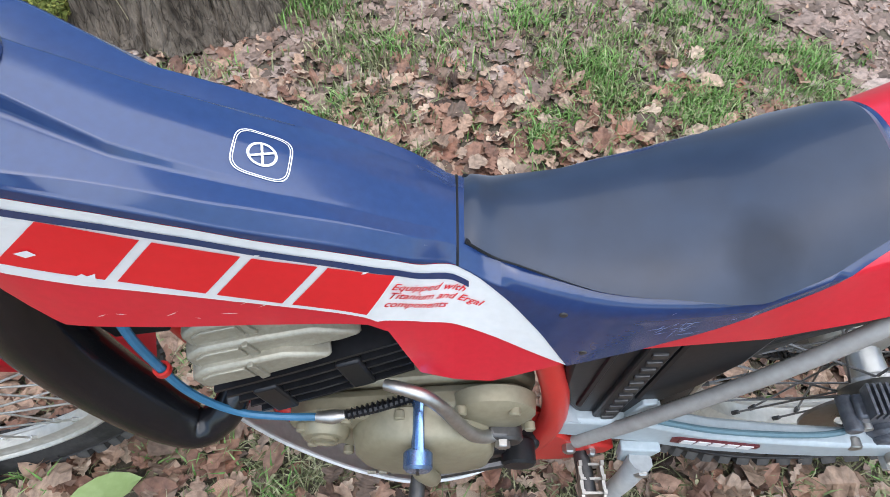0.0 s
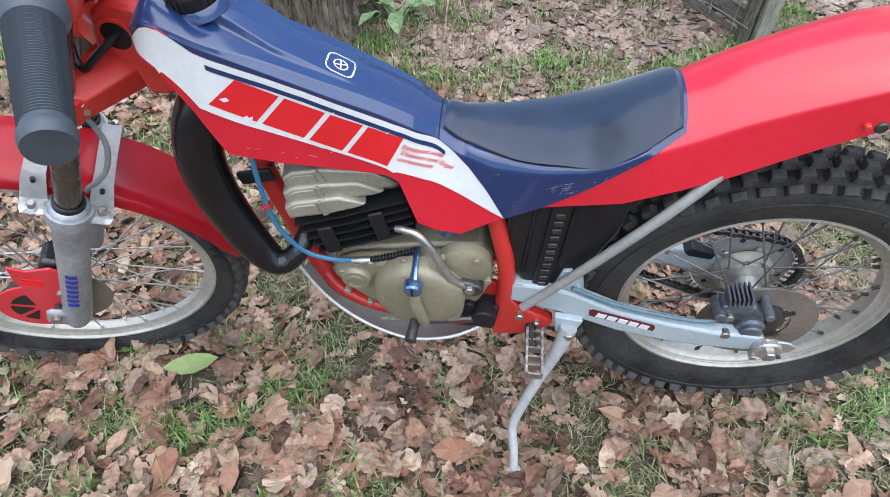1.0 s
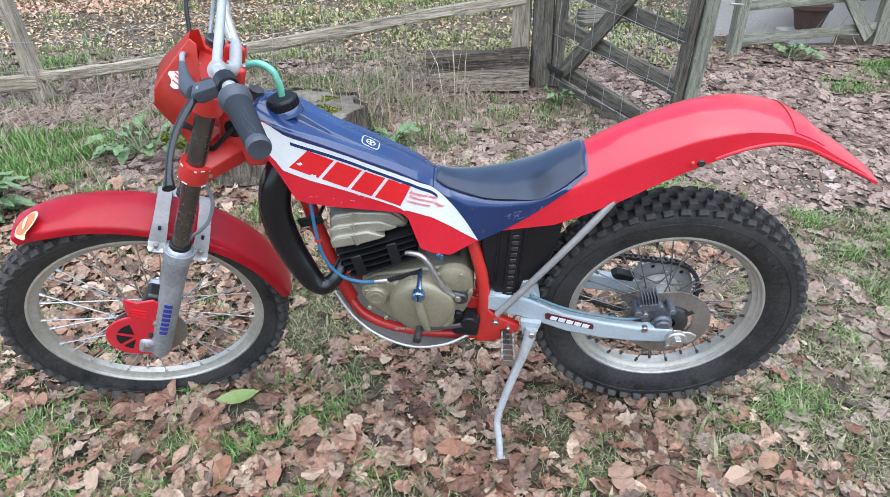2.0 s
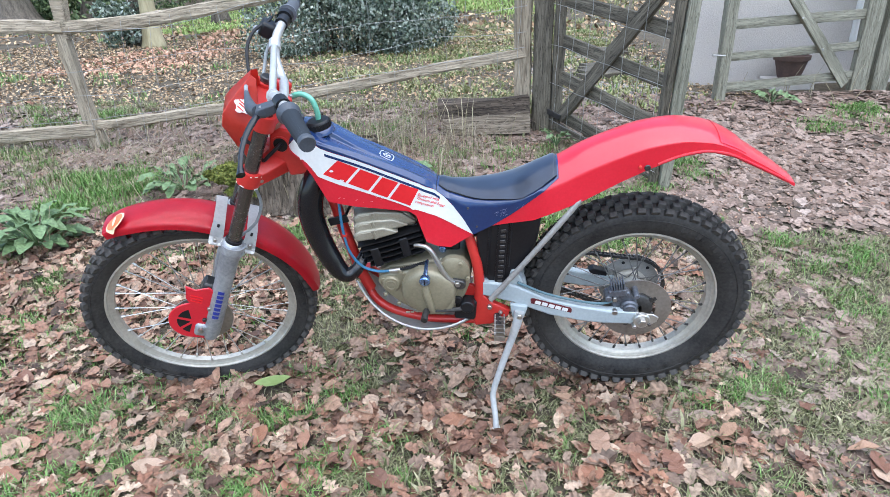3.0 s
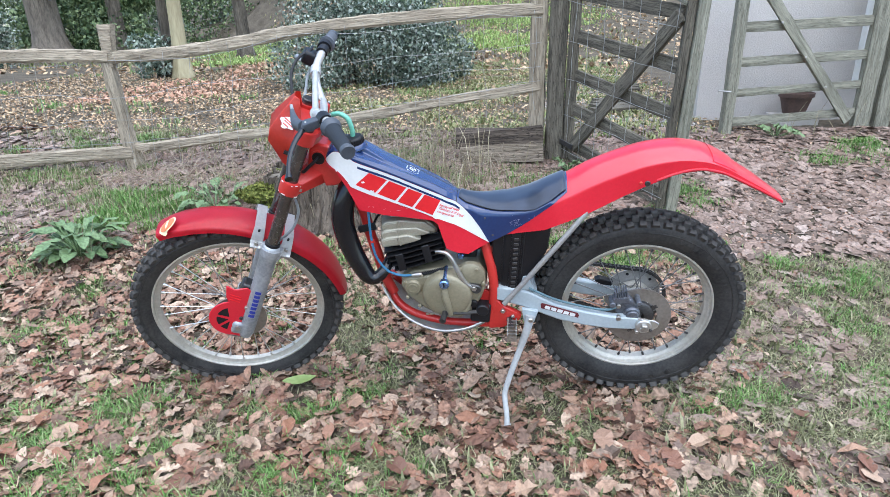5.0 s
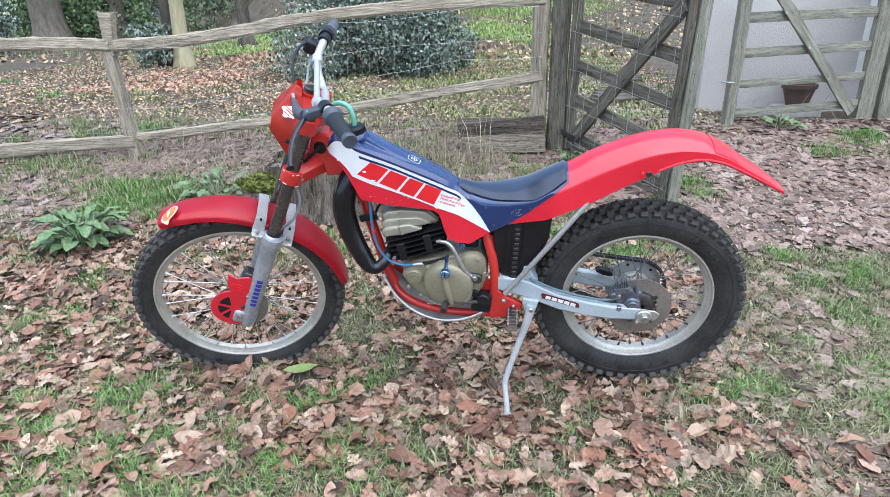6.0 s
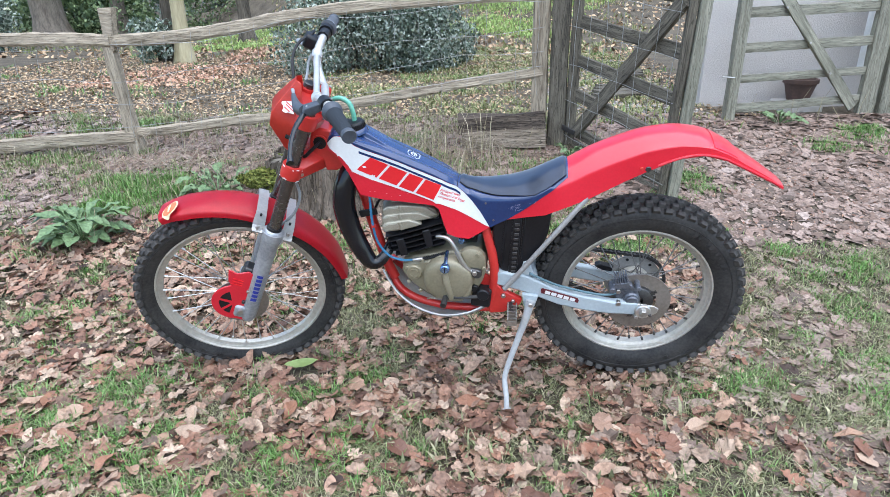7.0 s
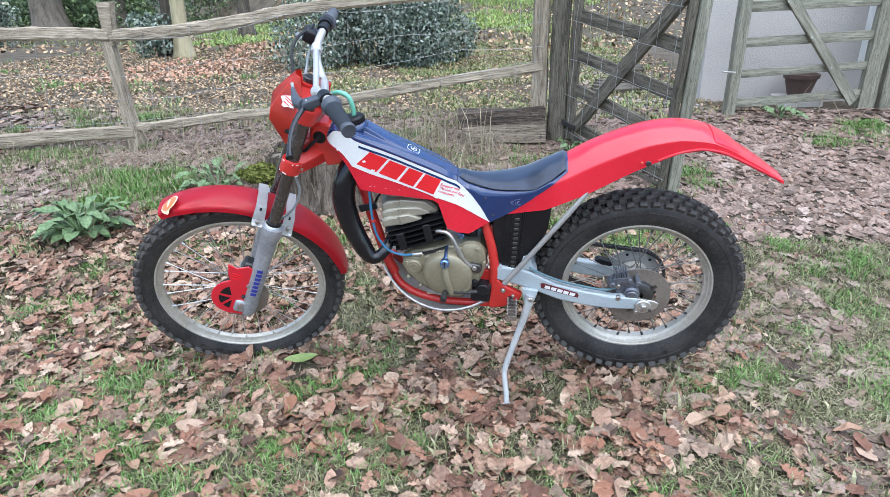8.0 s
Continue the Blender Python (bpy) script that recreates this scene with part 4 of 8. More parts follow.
# chain
def chain(y=0.062):
    bm = bmesh.new()
    p0, r0, p1, r1 = Vector((0.132, 0, 0.47)), 0.030, REAR_C, 0.101
    pts = []
    for k in range(14):
        a = math.pi / 2 + math.pi * k / 13
        pts.append(Vector((p0.x + r0 * math.cos(a), y, p0.z + r0 * math.sin(a))))
    lowline = [Vector((p0.x + (p1.x - p0.x) * t, y, (p0.z - r0) + ((p1.z - r1) - (p0.z - r0)) * t - 0.012 * math.sin(math.pi * t))) for t in np.linspace(0, 1, 24)[1:-1]]
    pts += lowline
    for k in range(24):
        a = -math.pi / 2 + math.pi * k / 23
        pts.append(Vector((p1.x + r1 * math.cos(a), y, p1.z + r1 * math.sin(a))))
    pts += [Vector((p1.x + (p0.x - p1.x) * t, y, (p1.z + r1) + ((p0.z + r0) - (p1.z + r1)) * t)) for t in np.linspace(0, 1, 24)[1:-1]]
    total = sum((pts[(i + 1) % len(pts)] - pts[i]).length for i in range(len(pts)))
    nl = int(total / 0.0127)
    acc, i, made = 0.0, 0, 0
    for k in range(nl):
        target = total * k / nl
        while acc + (pts[(i + 1) % len(pts)] - pts[i]).length < target:
            acc += (pts[(i + 1) % len(pts)] - pts[i]).length
            i += 1
        d = (pts[(i + 1) % len(pts)] - pts[i])
        q = pts[i] + d.normalized() * (target - acc)
        ang = math.atan2(-d.z, d.x)
        mm = Matrix.Translation(q) @ Matrix.Rotation(ang, 4, "Y")
        wy = 0.010 if k % 2 else 0.014
        box(0.0135, 0.002, 0.009, mm @ Matrix.Translation((0, wy / 2, 0)), bm)
        box(0.0135, 0.002, 0.009, mm @ Matrix.Translation((0, -wy / 2, 0)), bm)
        box(0.006, wy, 0.006, mm, bm)
    return bm


part("drive_chain", chain(), DARKSTEEL, BIKE, "dark oily drive chain", smooth=False)

# ---- rear end ----
SW_TOP = [(0.120, 0.470), (0.190, 0.465), (0.225, 0.455), (0.310, 0.412), (0.400, 0.388), (0.480, 0.373), (0.560, 0.370)]
SW_BOT = [(0.565, 0.326), (0.470, 0.327), (0.400, 0.336), (0.317, 0.355), (0.245, 0.385), (0.215, 0.398), (0.120, 0.425)]
for sd in (-1, 1):
    y = 0.088 if sd < 0 else 0.084
    arm = part("swingarm", plate(SW_TOP + SW_BOT, sd * y - 0.013, sd * y + 0.013), SWING, BIKE, "pale blue-grey painted swingarm", bevel=0.005)
    if sd < 0:
        SW = arm
part("swingarm_pivot", tube([(0.135, -0.10, 0.448), (0.135, 0.10, 0.448)], 0.022, 16, smooth=False), SWING, SW)
part("swingarm_bridge", tube([(0.235, -0.09, 0.42), (0.235, 0.09, 0.42)], 0.018, 12, smooth=False), SWING, SW)
part("shock_tab", plate([(0.196, 0.462), (0.206, 0.505), (0.220, 0.508), (0.245, 0.452)], -0.094, -0.086), SWING, SW, bevel=0.002)
part("stand_bracket", plate([(0.205, 0.40), (0.255, 0.392), (0.245, 0.352), (0.225, 0.340), (0.212, 0.352)], -0.112, -0.098), SWING, SW, "painted side stand bracket", bevel=0.003)
part("chain_adjuster", disc(0.024, -0.114, -0.098, 24, (0.575, 0, 0.347), "Y", 0.003), ALU, BIKE, "round aluminium chain adjuster")
part("axle_cam", plate([(0.556, 0.330), (0.572, 0.322), (0.598, 0.326), (0.618, 0.340), (0.622, 0.356), (0.606, 0.366), (0.586, 0.368), (0.566, 0.372)], -0.106, -0.100), ALU, BIKE, "bare alloy axle cam plate", bevel=0.002)
part("axle_nut", disc(0.013, -0.126, -0.112, 6, (0.575, 0, 0.347), "Y", 0.002), STEEL, BIKE, "steel axle nut")
part("rear_axle", tube([(0.567, -0.11, 0.345), (0.567, 0.11, 0.345)], 0.0085, 12, smooth=False), STEEL, BIKE)
part("axle_bolt", disc(0.006, -0.118, -0.10, 6, (0.556, 0, 0.328), "Y", 0.001), STEEL, BIKE)
part("axle_bolt", disc(0.005, -0.118, -0.10, 6, (0.596, 0, 0.337), "Y", 0.001), DARKSTEEL, BIKE)
# sticker on the arm
STK = part("swingarm_sticker", plate([(0.262, 0.414), (0.268, 0.417), (0.376, 0.384), (0.380, 0.376), (0.378, 0.366), (0.300, 0.388), (0.264, 0.398)], -0.1022, -0.1012), MAROON, BIKE, "white and near-black sticker strip", smooth=False)
part("sticker_face", plate([(0.272, 0.412), (0.374, 0.3815), (0.3755, 0.370), (0.302, 0.391), (0.272, 0.400)], -0.1030, -0.1021), MAROON, STK, "dark sticker outline", smooth=False)
for k in range(5):
    x = 0.276 + 0.0192 * k
    z = 0.4040 - 0.300 * (x - 0.280)
    part("sticker_bar", plate([(x - 0.002, z - 0.0062), (x + 0.0135, z - 0.0108), (x + 0.0165, z - 0.0005), (x + 0.001, z + 0.0042)], -0.1040, -0.1029), WHITE, STK, "white sticker block", smooth=False)
# rear brake caliper with fins and hose
CAL = part("brake_caliper", plate([(0.482, 0.402), (0.494, 0.420), (0.536, 0.424), (0.556, 0.402), (0.566, 0.376), (0.556, 0.354), (0.522, 0.350), (0.494, 0.370)], -0.078, -0.050), CALM, BIKE, "dark cast rear brake caliper", bevel=0.005)
for k in range(6):
    x = 0.487 + 0.0066 * k
    part("caliper_fin", box(0.0030, 0.036, 0.022, pose(x, -0.068, 0.440 + 0.0015 * k, 0, -12, 0)), CALM, CAL, smooth=False)
part("caliper_body", disc(0.025, -0.090, -0.046, 24, (0.541, 0, 0.374), "Y", 0.005), CALM, CAL)
part("caliper_body", box(0.050, 0.030, 0.024, pose(0.506, -0.068, 0.420, 0, -12, 0)), CALM, CAL, bevel=0.004)
part("caliper_boss", disc(0.010, -0.094, -0.050, 16, (0.480, 0, 0.408), "Y", 0.002), CALM, CAL)
part("caliper_boss", disc(0.008, -0.096, -0.050, 16, (0.556, 0, 0.420), "Y", 0.002), CALM, CAL)
part("caliper_piston", disc(0.019, -0.098, -0.086, 24, (0.541, 0, 0.372), "Y", 0.003), CALM, CAL)
part("caliper_bolt", disc(0.009, -0.102, -0.088, 16, (0.500, 0, 0.366), "Y", 0.002), STEEL, CAL)
part("caliper_bolt", disc(0.007, -0.098, -0.088, 6, (0.563, 0, 0.360), "Y", 0.002), STEEL, CAL)
part("brake_hose", tube([(0.225, -0.098, 0.468), (0.30, -0.098, 0.432), (0.38, -0.096, 0.408), (0.45, -0.092, 0.393), (0.485, -0.086, 0.395), (0.497, -0.082, 0.405)], 0.0038, 8), HOSEM, BIKE, "blue-grey brake hose")
part("hose_union", disc(0.007, -0.09, -0.076, 12, (0.498, 0, 0.403), "Y", 0.001), STEEL, BIKE)
part("chain_guide", plate([(0.44, 0.405), (0.455, 0.413), (0.50, 0.400), (0.495, 0.385), (0.45, 0.392)], 0.05, 0.075), BLACKP, BIKE, bevel=0.002)

# side stand
part("side_stand", tube([(0.232, -0.118, 0.380), (0.222, -0.130, 0.335), (0.200, -0.146, 0.262), (0.176, -0.168, 0.190), (0.159, -0.190, 0.134), (0.159, -0.206, 0.110), (0.165, -0.230, 0.075), (0.167, -0.250, 0.045)], [0.015, 0.013, 0.0105, 0.0095, 0.009, 0.009, 0.0085, 0.009], 10), STANDM, BIKE, "pale grey bent side stand leg")
part("stand_foot", tube([(0.180, -0.251, 0.041), (0.150, -0.257, 0.039)], [0.010, 0.008], 10, smooth=False, flat=0.5), STANDM, BIKE, "flattened stand foot")
part("stand_bolt", disc(0.009, -0.136, -0.120, 6, (0.232, 0, 0.372), "Y", 0.002), STEEL, BIKE)
for sd in (-1, 1):
    part("subframe_stay", tube([(0.150, sd * 0.105, 0.412), (0.205, sd * 0.105, 0.488), (0.285, sd * 0.101, 0.598), (0.345, sd * 0.092, 0.678), (0.385, sd * 0.078, 0.728), (0.42, sd * 0.055, 0.765)], 0.0080, 10), STAYM, BIKE, "dull grey tail stay tube")

# ---- engine and frame ----
part("frame_tube", tube([(-0.345, -0.015, 0.80), (-0.285, -0.025, 0.70), (-0.266, -0.030, 0.61), (-0.246, -0.036, 0.53), (-0.228, -0.042, 0.46), (-0.205, -0.048, 0.405)], 0.0165, 14), REDFRAME, BIKE, "red painted down tube")
for sd in (-1, 1):
    part("frame_tube", tube([(-0.225, sd * 0.028, 0.43), (-0.195, sd * 0.055, 0.378), (-0.150, sd * 0.066, 0.345), (-0.085, sd * 0.070, 0.323), (-0.01, sd * 0.074, 0.314), (0.12, sd * 0.080, 0.318)], 0.0125, 12), REDFRAME, BIKE, "red painted cradle tube")
    part("frame_tube", tube([(0.082, sd * 0.066, 0.640), (0.098, sd * 0.078, 0.580), (0.112, sd * 0.087, 0.525), (0.119, sd * 0.091, 0.460), (0.116, sd * 0.090, 0.400), (0.108, sd * 0.086, 0.325)], [0.0135, 0.014, 0.0145, 0.0145, 0.0145, 0.015], 14), REDFRAME, BIKE, "red painted rear frame tube")
    part("frame_plate", plate([(0.100, 0.330), (0.122, 0.432), (0.150, 0.400), (0.206, 0.370), (0.200, 0.350), (0.150, 0.318), (0.105, 0.312)], sd * 0.092 - 0.010, sd * 0.092 + 0.010), REDFRAME, BIKE, "red footrest plate", bevel=0.004)
part("frame_plate", plate([(0.030, 0.420), (0.070, 0.455), (0.110, 0.440), (0.112, 0.330), (0.060, 0.315)], -0.082, -0.072), REDFRAME, BIKE, "red engine mounting plate", bevel=0.003)
part("frame_bolt", disc(0.008, -0.112, -0.100, 6, (0.147, 0, 0.386), "Y", 0.002), STEEL, BIKE)
part("frame_bolt", disc(0.006, -0.110, -0.100, 6, (0.178, 0, 0.366), "Y", 0.002), STEEL, BIKE)
part("frame_tube", tube([(-0.39, 0, 0.86), (-0.30, 0, 0.84), (-0.18, 0, 0.80), (-0.03, 0, 0.72), (0.08, 0, 0.66)], 0.022, 12), REDFRAME, BIKE, "red painted top tube")
# steering head with gusset
part("steering_head", tube([(-0.386, -0.012, 0.835), (-0.354, -0.012, 0.905)], 0.028, 20, smooth=False), REDFRAME, BIKE, "red steering head")
part("head_gusset", plate([(-0.424, 0.843), (-0.408, 0.902), (-0.380, 0.916), (-0.345, 0.908), (-0.315, 0.884), (-0.305, 0.800), (-0.345, 0.786), (-0.376, 0.784), (-0.383, 0.815), (-0.410, 0.836)], -0.064, 0.030), REDFRAME, BIKE, "red boxed frame gusset with chipped edges", bevel=0.006)
part("gusset_hole", lathe([(0.019, -0.0675), (0.0235, -0.0675), (0.0235, -0.062), (0.019, -0.062)], 24, (-0.3836, 0, 0.8727)), REDFRAME, BIKE)
# No hole is cut: a black disc inside the ring is its shade.
part("gusset_hole", disc(0.0195, -0.0655, -0.061, 24, (-0.3836, 0, 0.8727)), BLACKP, BIKE, "black disc for the shade in the gusset hole")
part("ignition_lead", tube([(-0.380, -0.060, 0.876), (-0.390, -0.080, 0.870), (-0.408, -0.092, 0.856), (-0.424, -0.094, 0.843), (-0.434, -0.090, 0.850), (-0.438, -0.080, 0.870)], 0.005, 8), BLACKP, BIKE, "black wiring loom")

# cylinder and head
TWIST = Matrix.Translation((-0.049, -0.076, 0)) @ pose(0, 0, 0, 0, 0, 11) @ Matrix.Translation((0.049, 0.076, 0))
HEAD = part("cylinder_head", plate([(-0.206, 0.606), (-0.212, 0.655), (-0.195, 0.690), (-0.130, 0.692), (-0.070, 0.668), (-0.050, 0.640), (-0.060, 0.630), (-0.130, 0.616)], -0.060, 0.085), HEADM, BIKE, "pale cast alloy cylinder head", bevel=0.006)
for j, (z0, x0, x1, dz) in enumerate([(0.620, -0.216, -0.098, 0.012), (0.641, -0.215, -0.070, 0.0), (0.663, -0.212, -0.048, -0.036)]):
    y = -0.082 + 0.009 * j
    part("head_fin", plate([(x0, z0 - 0.012), (x0 - 0.003, z0 + 0.010), (x0 + 0.012, z0 + 0.020), (x0 + 0.055, z0 + 0.023), (x1 - 0.04, z0 + 0.022 + dz * 0.25), (x1, z0 + dz * 0.55), (x1 - 0.02, z0 - 0.006 + dz * 0.50), (x0 + 0.06, z0 - 0.008)], y, y + 0.060), HEADM, HEAD, "cast cooling fin of the head", bevel=0.004, m=TWIST)
    part("head_web", plate([(x0 + 0.052, z0 - 0.008), (x0 + 0.046, z0 + 0.021), (x0 + 0.051, z0 + 0.022), (x0 + 0.060, z0 - 0.005)], y - 0.003, y + 0.01), HEADM, HEAD, bevel=0.001, m=TWIST)
    part("head_recess", plate([(x0 + 0.006, z0 - 0.006), (x0 + 0.006, z0 + 0.009), (x0 + 0.015, z0 + 0.015), (x0 + 0.043, z0 + 0.017), (x0 + 0.048, z0 - 0.002)], y - 0.0022, y + 0.002), HEADM, HEAD, bevel=0.001, m=TWIST)
CYL = part("cylinder", plate([(-0.205, 0.500), (-0.215, 0.580), (-0.130, 0.604), (-0.050, 0.632), (-0.030, 0.575), (-0.040, 0.530)], -0.050, 0.050), BLACKP, BIKE, "black finned cylinder", bevel=0.004)
for j in range(5):
    s = j / 4
    za, zb = 0.590 - 0.066 * s, 0.626 - 0.066 * s
    xa, xb = -0.212 + 0.026 * s, -0.040 + 0.010 * s
    part("cylinder_fin", plate([(xa, za - 0.002), (xa, za + 0.002), (xa + 0.07, za + 0.014), (xb, zb + 0.002), (xb, zb - 0.002), (xa + 0.07, za + 0.010)], -0.080, 0.085), BLACKP, CYL, smooth=False, m=TWIST)
for x, z in ((-0.165, 0.552), (-0.085, 0.576)):
    part("fin_damper", box(0.024, 0.008, 0.060, pose(x, -0.079, z, 0, -10, 0)), BLACKP, CYL, bevel=0.003, m=TWIST)
part("spark_lead", tube([(-0.15, -0.01, 0.69), (-0.18, -0.03, 0.70), (-0.225, -0.05, 0.69), (-0.25, -0.045, 0.65)], 0.004, 8), BLACKP, BIKE)

# crankcase, clutch cover
CASE = [(-0.170, 0.470), (-0.160, 0.490), (-0.130, 0.505), (-0.08, 0.513), (-0.03, 0.522), (0.03, 0.532), (0.072, 0.535), (0.094, 0.510), (0.093, 0.470), (0.080, 0.430), (0.05, 0.375), (0.0, 0.358), (-0.06, 0.362), (-0.11, 0.395), (-0.150, 0.435)]
part("crankcase", plate([(x * 1.02, z) for x, z in CASE], -0.075, 0.075), GOLD, BIKE, "gold-painted engine crankcase", bevel=0.006)
part("primary_cover", plate(CASE, -0.108, -0.077), GOLD, BIKE, "gold-painted engine side cover with dents", bevel=0.010)
part("clutch_cover", lathe([(0.0005, -0.142), (0.045, -0.141), (0.066, -0.137), (0.074, -0.130), (0.078, -0.112), (0.079, -0.104)], 48, (-0.022, 0, 0.452), closed=False), GOLD, BIKE, "round gold clutch cover with oil mark")
part("clutch_cover_lower", plate([(-0.072, 0.395), (-0.030, 0.372), (0.02, 0.375), (0.048, 0.40), (0.053, 0.44), (-0.09, 0.44)], -0.134, -0.105), GOLD, BIKE, bevel=0.010)
part("cover_boss", lathe([(0.0005, -0.120), (0.022, -0.119), (0.026, -0.114), (0.027, -0.105)], 28, (-0.128, 0, 0.470), closed=False), GOLD, BIKE, "round boss with cast emblem")
part("cover_boss", lathe([(0.012, -0.1225), (0.015, -0.1225), (0.015, -0.118), (0.012, -0.118)], 28, (-0.128, 0, 0.470)), GOLD, BIKE)
part("cover_rib", tube([(-0.030, -0.143, 0.49), (-0.024, -0.148, 0.455), (-0.015, -0.146, 0.415), (-0.012, -0.140, 0.392)], [0.010, 0.011, 0.010, 0.008], 10), GOLD, BIKE)
part("drive_cover", lathe([(0.0005, -0.113), (0.032, -0.112), (0.042, -0.106), (0.044, -0.09)], 36, (0.050, 0, 0.512), closed=False), GOLD, BIKE, "gold sprocket side cover")
for x, z in ((-0.150, 0.485), (-0.100, 0.512), (-0.045, 0.525), (0.015, 0.538), (0.068, 0.538), (0.088, 0.49), (-0.148, 0.432), (-0.112, 0.400)):
    part("cover_screw", disc(0.006, -0.116, -0.106, 12, (x, 0, z), "Y", 0.0015), GOLD, BIKE)
for x, z in ((-0.085, 0.385), (-0.072, 0.386), (-0.058, 0.388), (-0.045, 0.389)):
    part("cover_mark", box(0.010, 0.003, 0.004, pose(x, -0.1335, z, 0, -3, 0)), HEADM, BIKE, "cast raised mark")
# carburettor
part("carburettor", disc(0.024, -0.055, 0.025, 20, (0.035, 0, 0.575), "Y", 0.004), DARKSTEEL, BIKE, "dark carburettor body")
part("carburettor_bowl", box(0.045, 0.05, 0.04, pose(0.042, -0.03, 0.565)), DARKSTEEL, BIKE, bevel=0.006)
part("carb_screw", disc(0.010, -0.084, -0.05, 12, (0.018, 0, 0.565), "Y", 0.002), BLUEANO, BIKE, "blue-grey adjuster")
part("carb_screw", disc(0.008, -0.076, -0.05, 12, (0.050, 0, 0.583), "Y", 0.002), STEEL, BIKE)
part("intake_boot", tube([(0.055, -0.01, 0.58), (0.09, 0, 0.59), (0.13, 0, 0.59)], 0.030, 14), BLACKP, BIKE, "black rubber intake boot")
# clutch arm and cable
part("clutch_lever", tube([(-0.0265, -0.154, 0.514), (-0.0265, -0.140, 0.521), (-0.0265, -0.112, 0.529), (-0.0265, -0.090, 0.532)], [0.010, 0.0085, 0.0075, 0.008], 10, flat=0.6), BLUEANO, BIKE, "blue anodised clutch arm")
part("clutch_shaft", disc(0.0145, -0.162, -0.142, 20, (-0.0265, 0, 0.512), "Y", 0.003), BLUEANO, BIKE, "round arm boss")
# Slot drawn by a black bar on the boss, for its inner shade.
part("shaft_slot_shade", box(0.003, 0.002, 0.016, pose(-0.0265, -0.163, 0.512)), BLACKP, BIKE)
CL = [(-0.262, -0.050, 0.83), (-0.252, -0.075, 0.76), (-0.247, -0.098, 0.700), (-0.246, -0.102, 0.640), (-0.236, -0.106, 0.575), (-0.206, -0.108, 0.527), (-0.165, -0.107, 0.509), (-0.128, -0.108, 0.511)]
part("clutch_cable", tube(CL, 0.0040, 8), CABLE, BIKE, "blue clutch cable")
part("cable_adjuster", tube([(-0.130, -0.108, 0.511), (-0.112, -0.109, 0.514), (-0.100, -0.108, 0.516)], [0.0055, 0.0075, 0.0055], 10, smooth=False), STEEL, BIKE, "steel cable adjuster")
part("cable_spring", tube([(-0.100, -0.108, 0.516), (-0.065, -0.102, 0.522), (-0.028, -0.093, 0.531)], 0.0046, 8), BLACKP, BIKE, "black bellows sleeve")
for k in range(14):
    t = k / 13
    part("sleeve_ring", lathe([(0.0044, -0.0012), (0.0062, 0), (0.0044, 0.0012)], 10, axis="X"), BLACKP, BIKE, m=pose(-0.098 + 0.068 * t, -0.1075 + 0.014 * t, 0.5165 + 0.014 * t, 0, -12, 12))
part("cable_tie", lathe([(0.0048, -0.003), (0.0075, -0.003), (0.0075, 0.003), (0.0048, 0.003)], 12, axis="Z"), REDFRAME, BIKE, "red cable clip", m=pose(-0.244, -0.103, 0.625))
# gear lever: chromed arm from its shaft
part("kick_lever", tube([(-0.054, -0.105, 0.594), (-0.042, -0.109, 0.597), (-0.020, -0.115, 0.594), (-0.003, -0.120, 0.575), (0.012, -0.124, 0.543), (0.028, -0.125, 0.508), (0.042, -0.121, 0.488), (0.056, -0.115, 0.480)], [0.0052, 0.006, 0.0064, 0.0068, 0.007, 0.0075, 0.0078, 0.008], 10), STEEL, BIKE, "bare steel kickstart arm with rust specks")
part("kick_boss", disc(0.016, -0.124, -0.095, 20, (0.066, 0, 0.474), "Y", 0.003), DARKSTEEL, BIKE, "dark kickstart boss")
part("kick_bolt", disc(0.008, -0.131, -0.122, 6, (0.060, 0, 0.480), "Y", 0.001), STEEL, BIKE)
part("kick_clamp", box(0.030, 0.024, 0.022, pose(0.058, -0.112, 0.480, 0, 10, 0)), DARKSTEEL, BIKE, bevel=0.005)
# gear pedal
part("gear_pedal", tube([(0.075, -0.122, 0.392), (0.03, -0.130, 0.392), (-0.01, -0.138, 0.396), (-0.030, -0.146, 0.398)], 0.0062, 8), DARKSTEEL, BIKE, "dark steel gear pedal")
part("pedal_peg", tube([(-0.030, -0.140, 0.398), (-0.034, -0.178, 0.392)], [0.0085, 0.010], 12, smooth=False), DARKSTEEL, BIKE, "ribbed pedal peg")
part("gear_shaft", disc(0.020, -0.130, -0.10, 20, (0.085, 0, 0.400), "Y", 0.003), BLACKP, BIKE, "black shaft seal")
part("ignition_box", box(0.062, 0.04, 0.07, pose(0.078, -0.090, 0.375, 0, 6, 0)), BLACKP, BIKE, bevel=0.008)
part("oil_plug", disc(0.012, -0.118, -0.10, 16, (0.058, 0, 0.415), "Y", 0.002), BLACKP, BIKE)
# sump guard
bm = bmesh.new()
SKID = [(-0.232, 0.425), (-0.215, 0.385), (-0.190, 0.345), (-0.150, 0.310), (-0.10, 0.290), (-0.04, 0.283), (0.03, 0.290), (0.09, 0.305)]
rows = []
for x, z in [(p.x, p.z) for p in glide([(a, 0, b) for a, b in SKID], 4)]:
    rows.append([bm.verts.new((x, y * float(np.interp(x, [-0.232, -0.14, -0.06, 0.0, 0.05, 0.09], [0.66, 0.82, 0.96, 0.96, 0.88, 0.74])), z + dz)) for y, dz in ((-0.134, 0.034), (-0.130, 0.026), (-0.112, 0.012), (-0.085, 0.002), (-0.04, -0.003), (0, -0.004), (0.04, -0.003), (0.085, 0.002), (0.112, 0.012), (0.130, 0.026), (0.134, 0.034))])
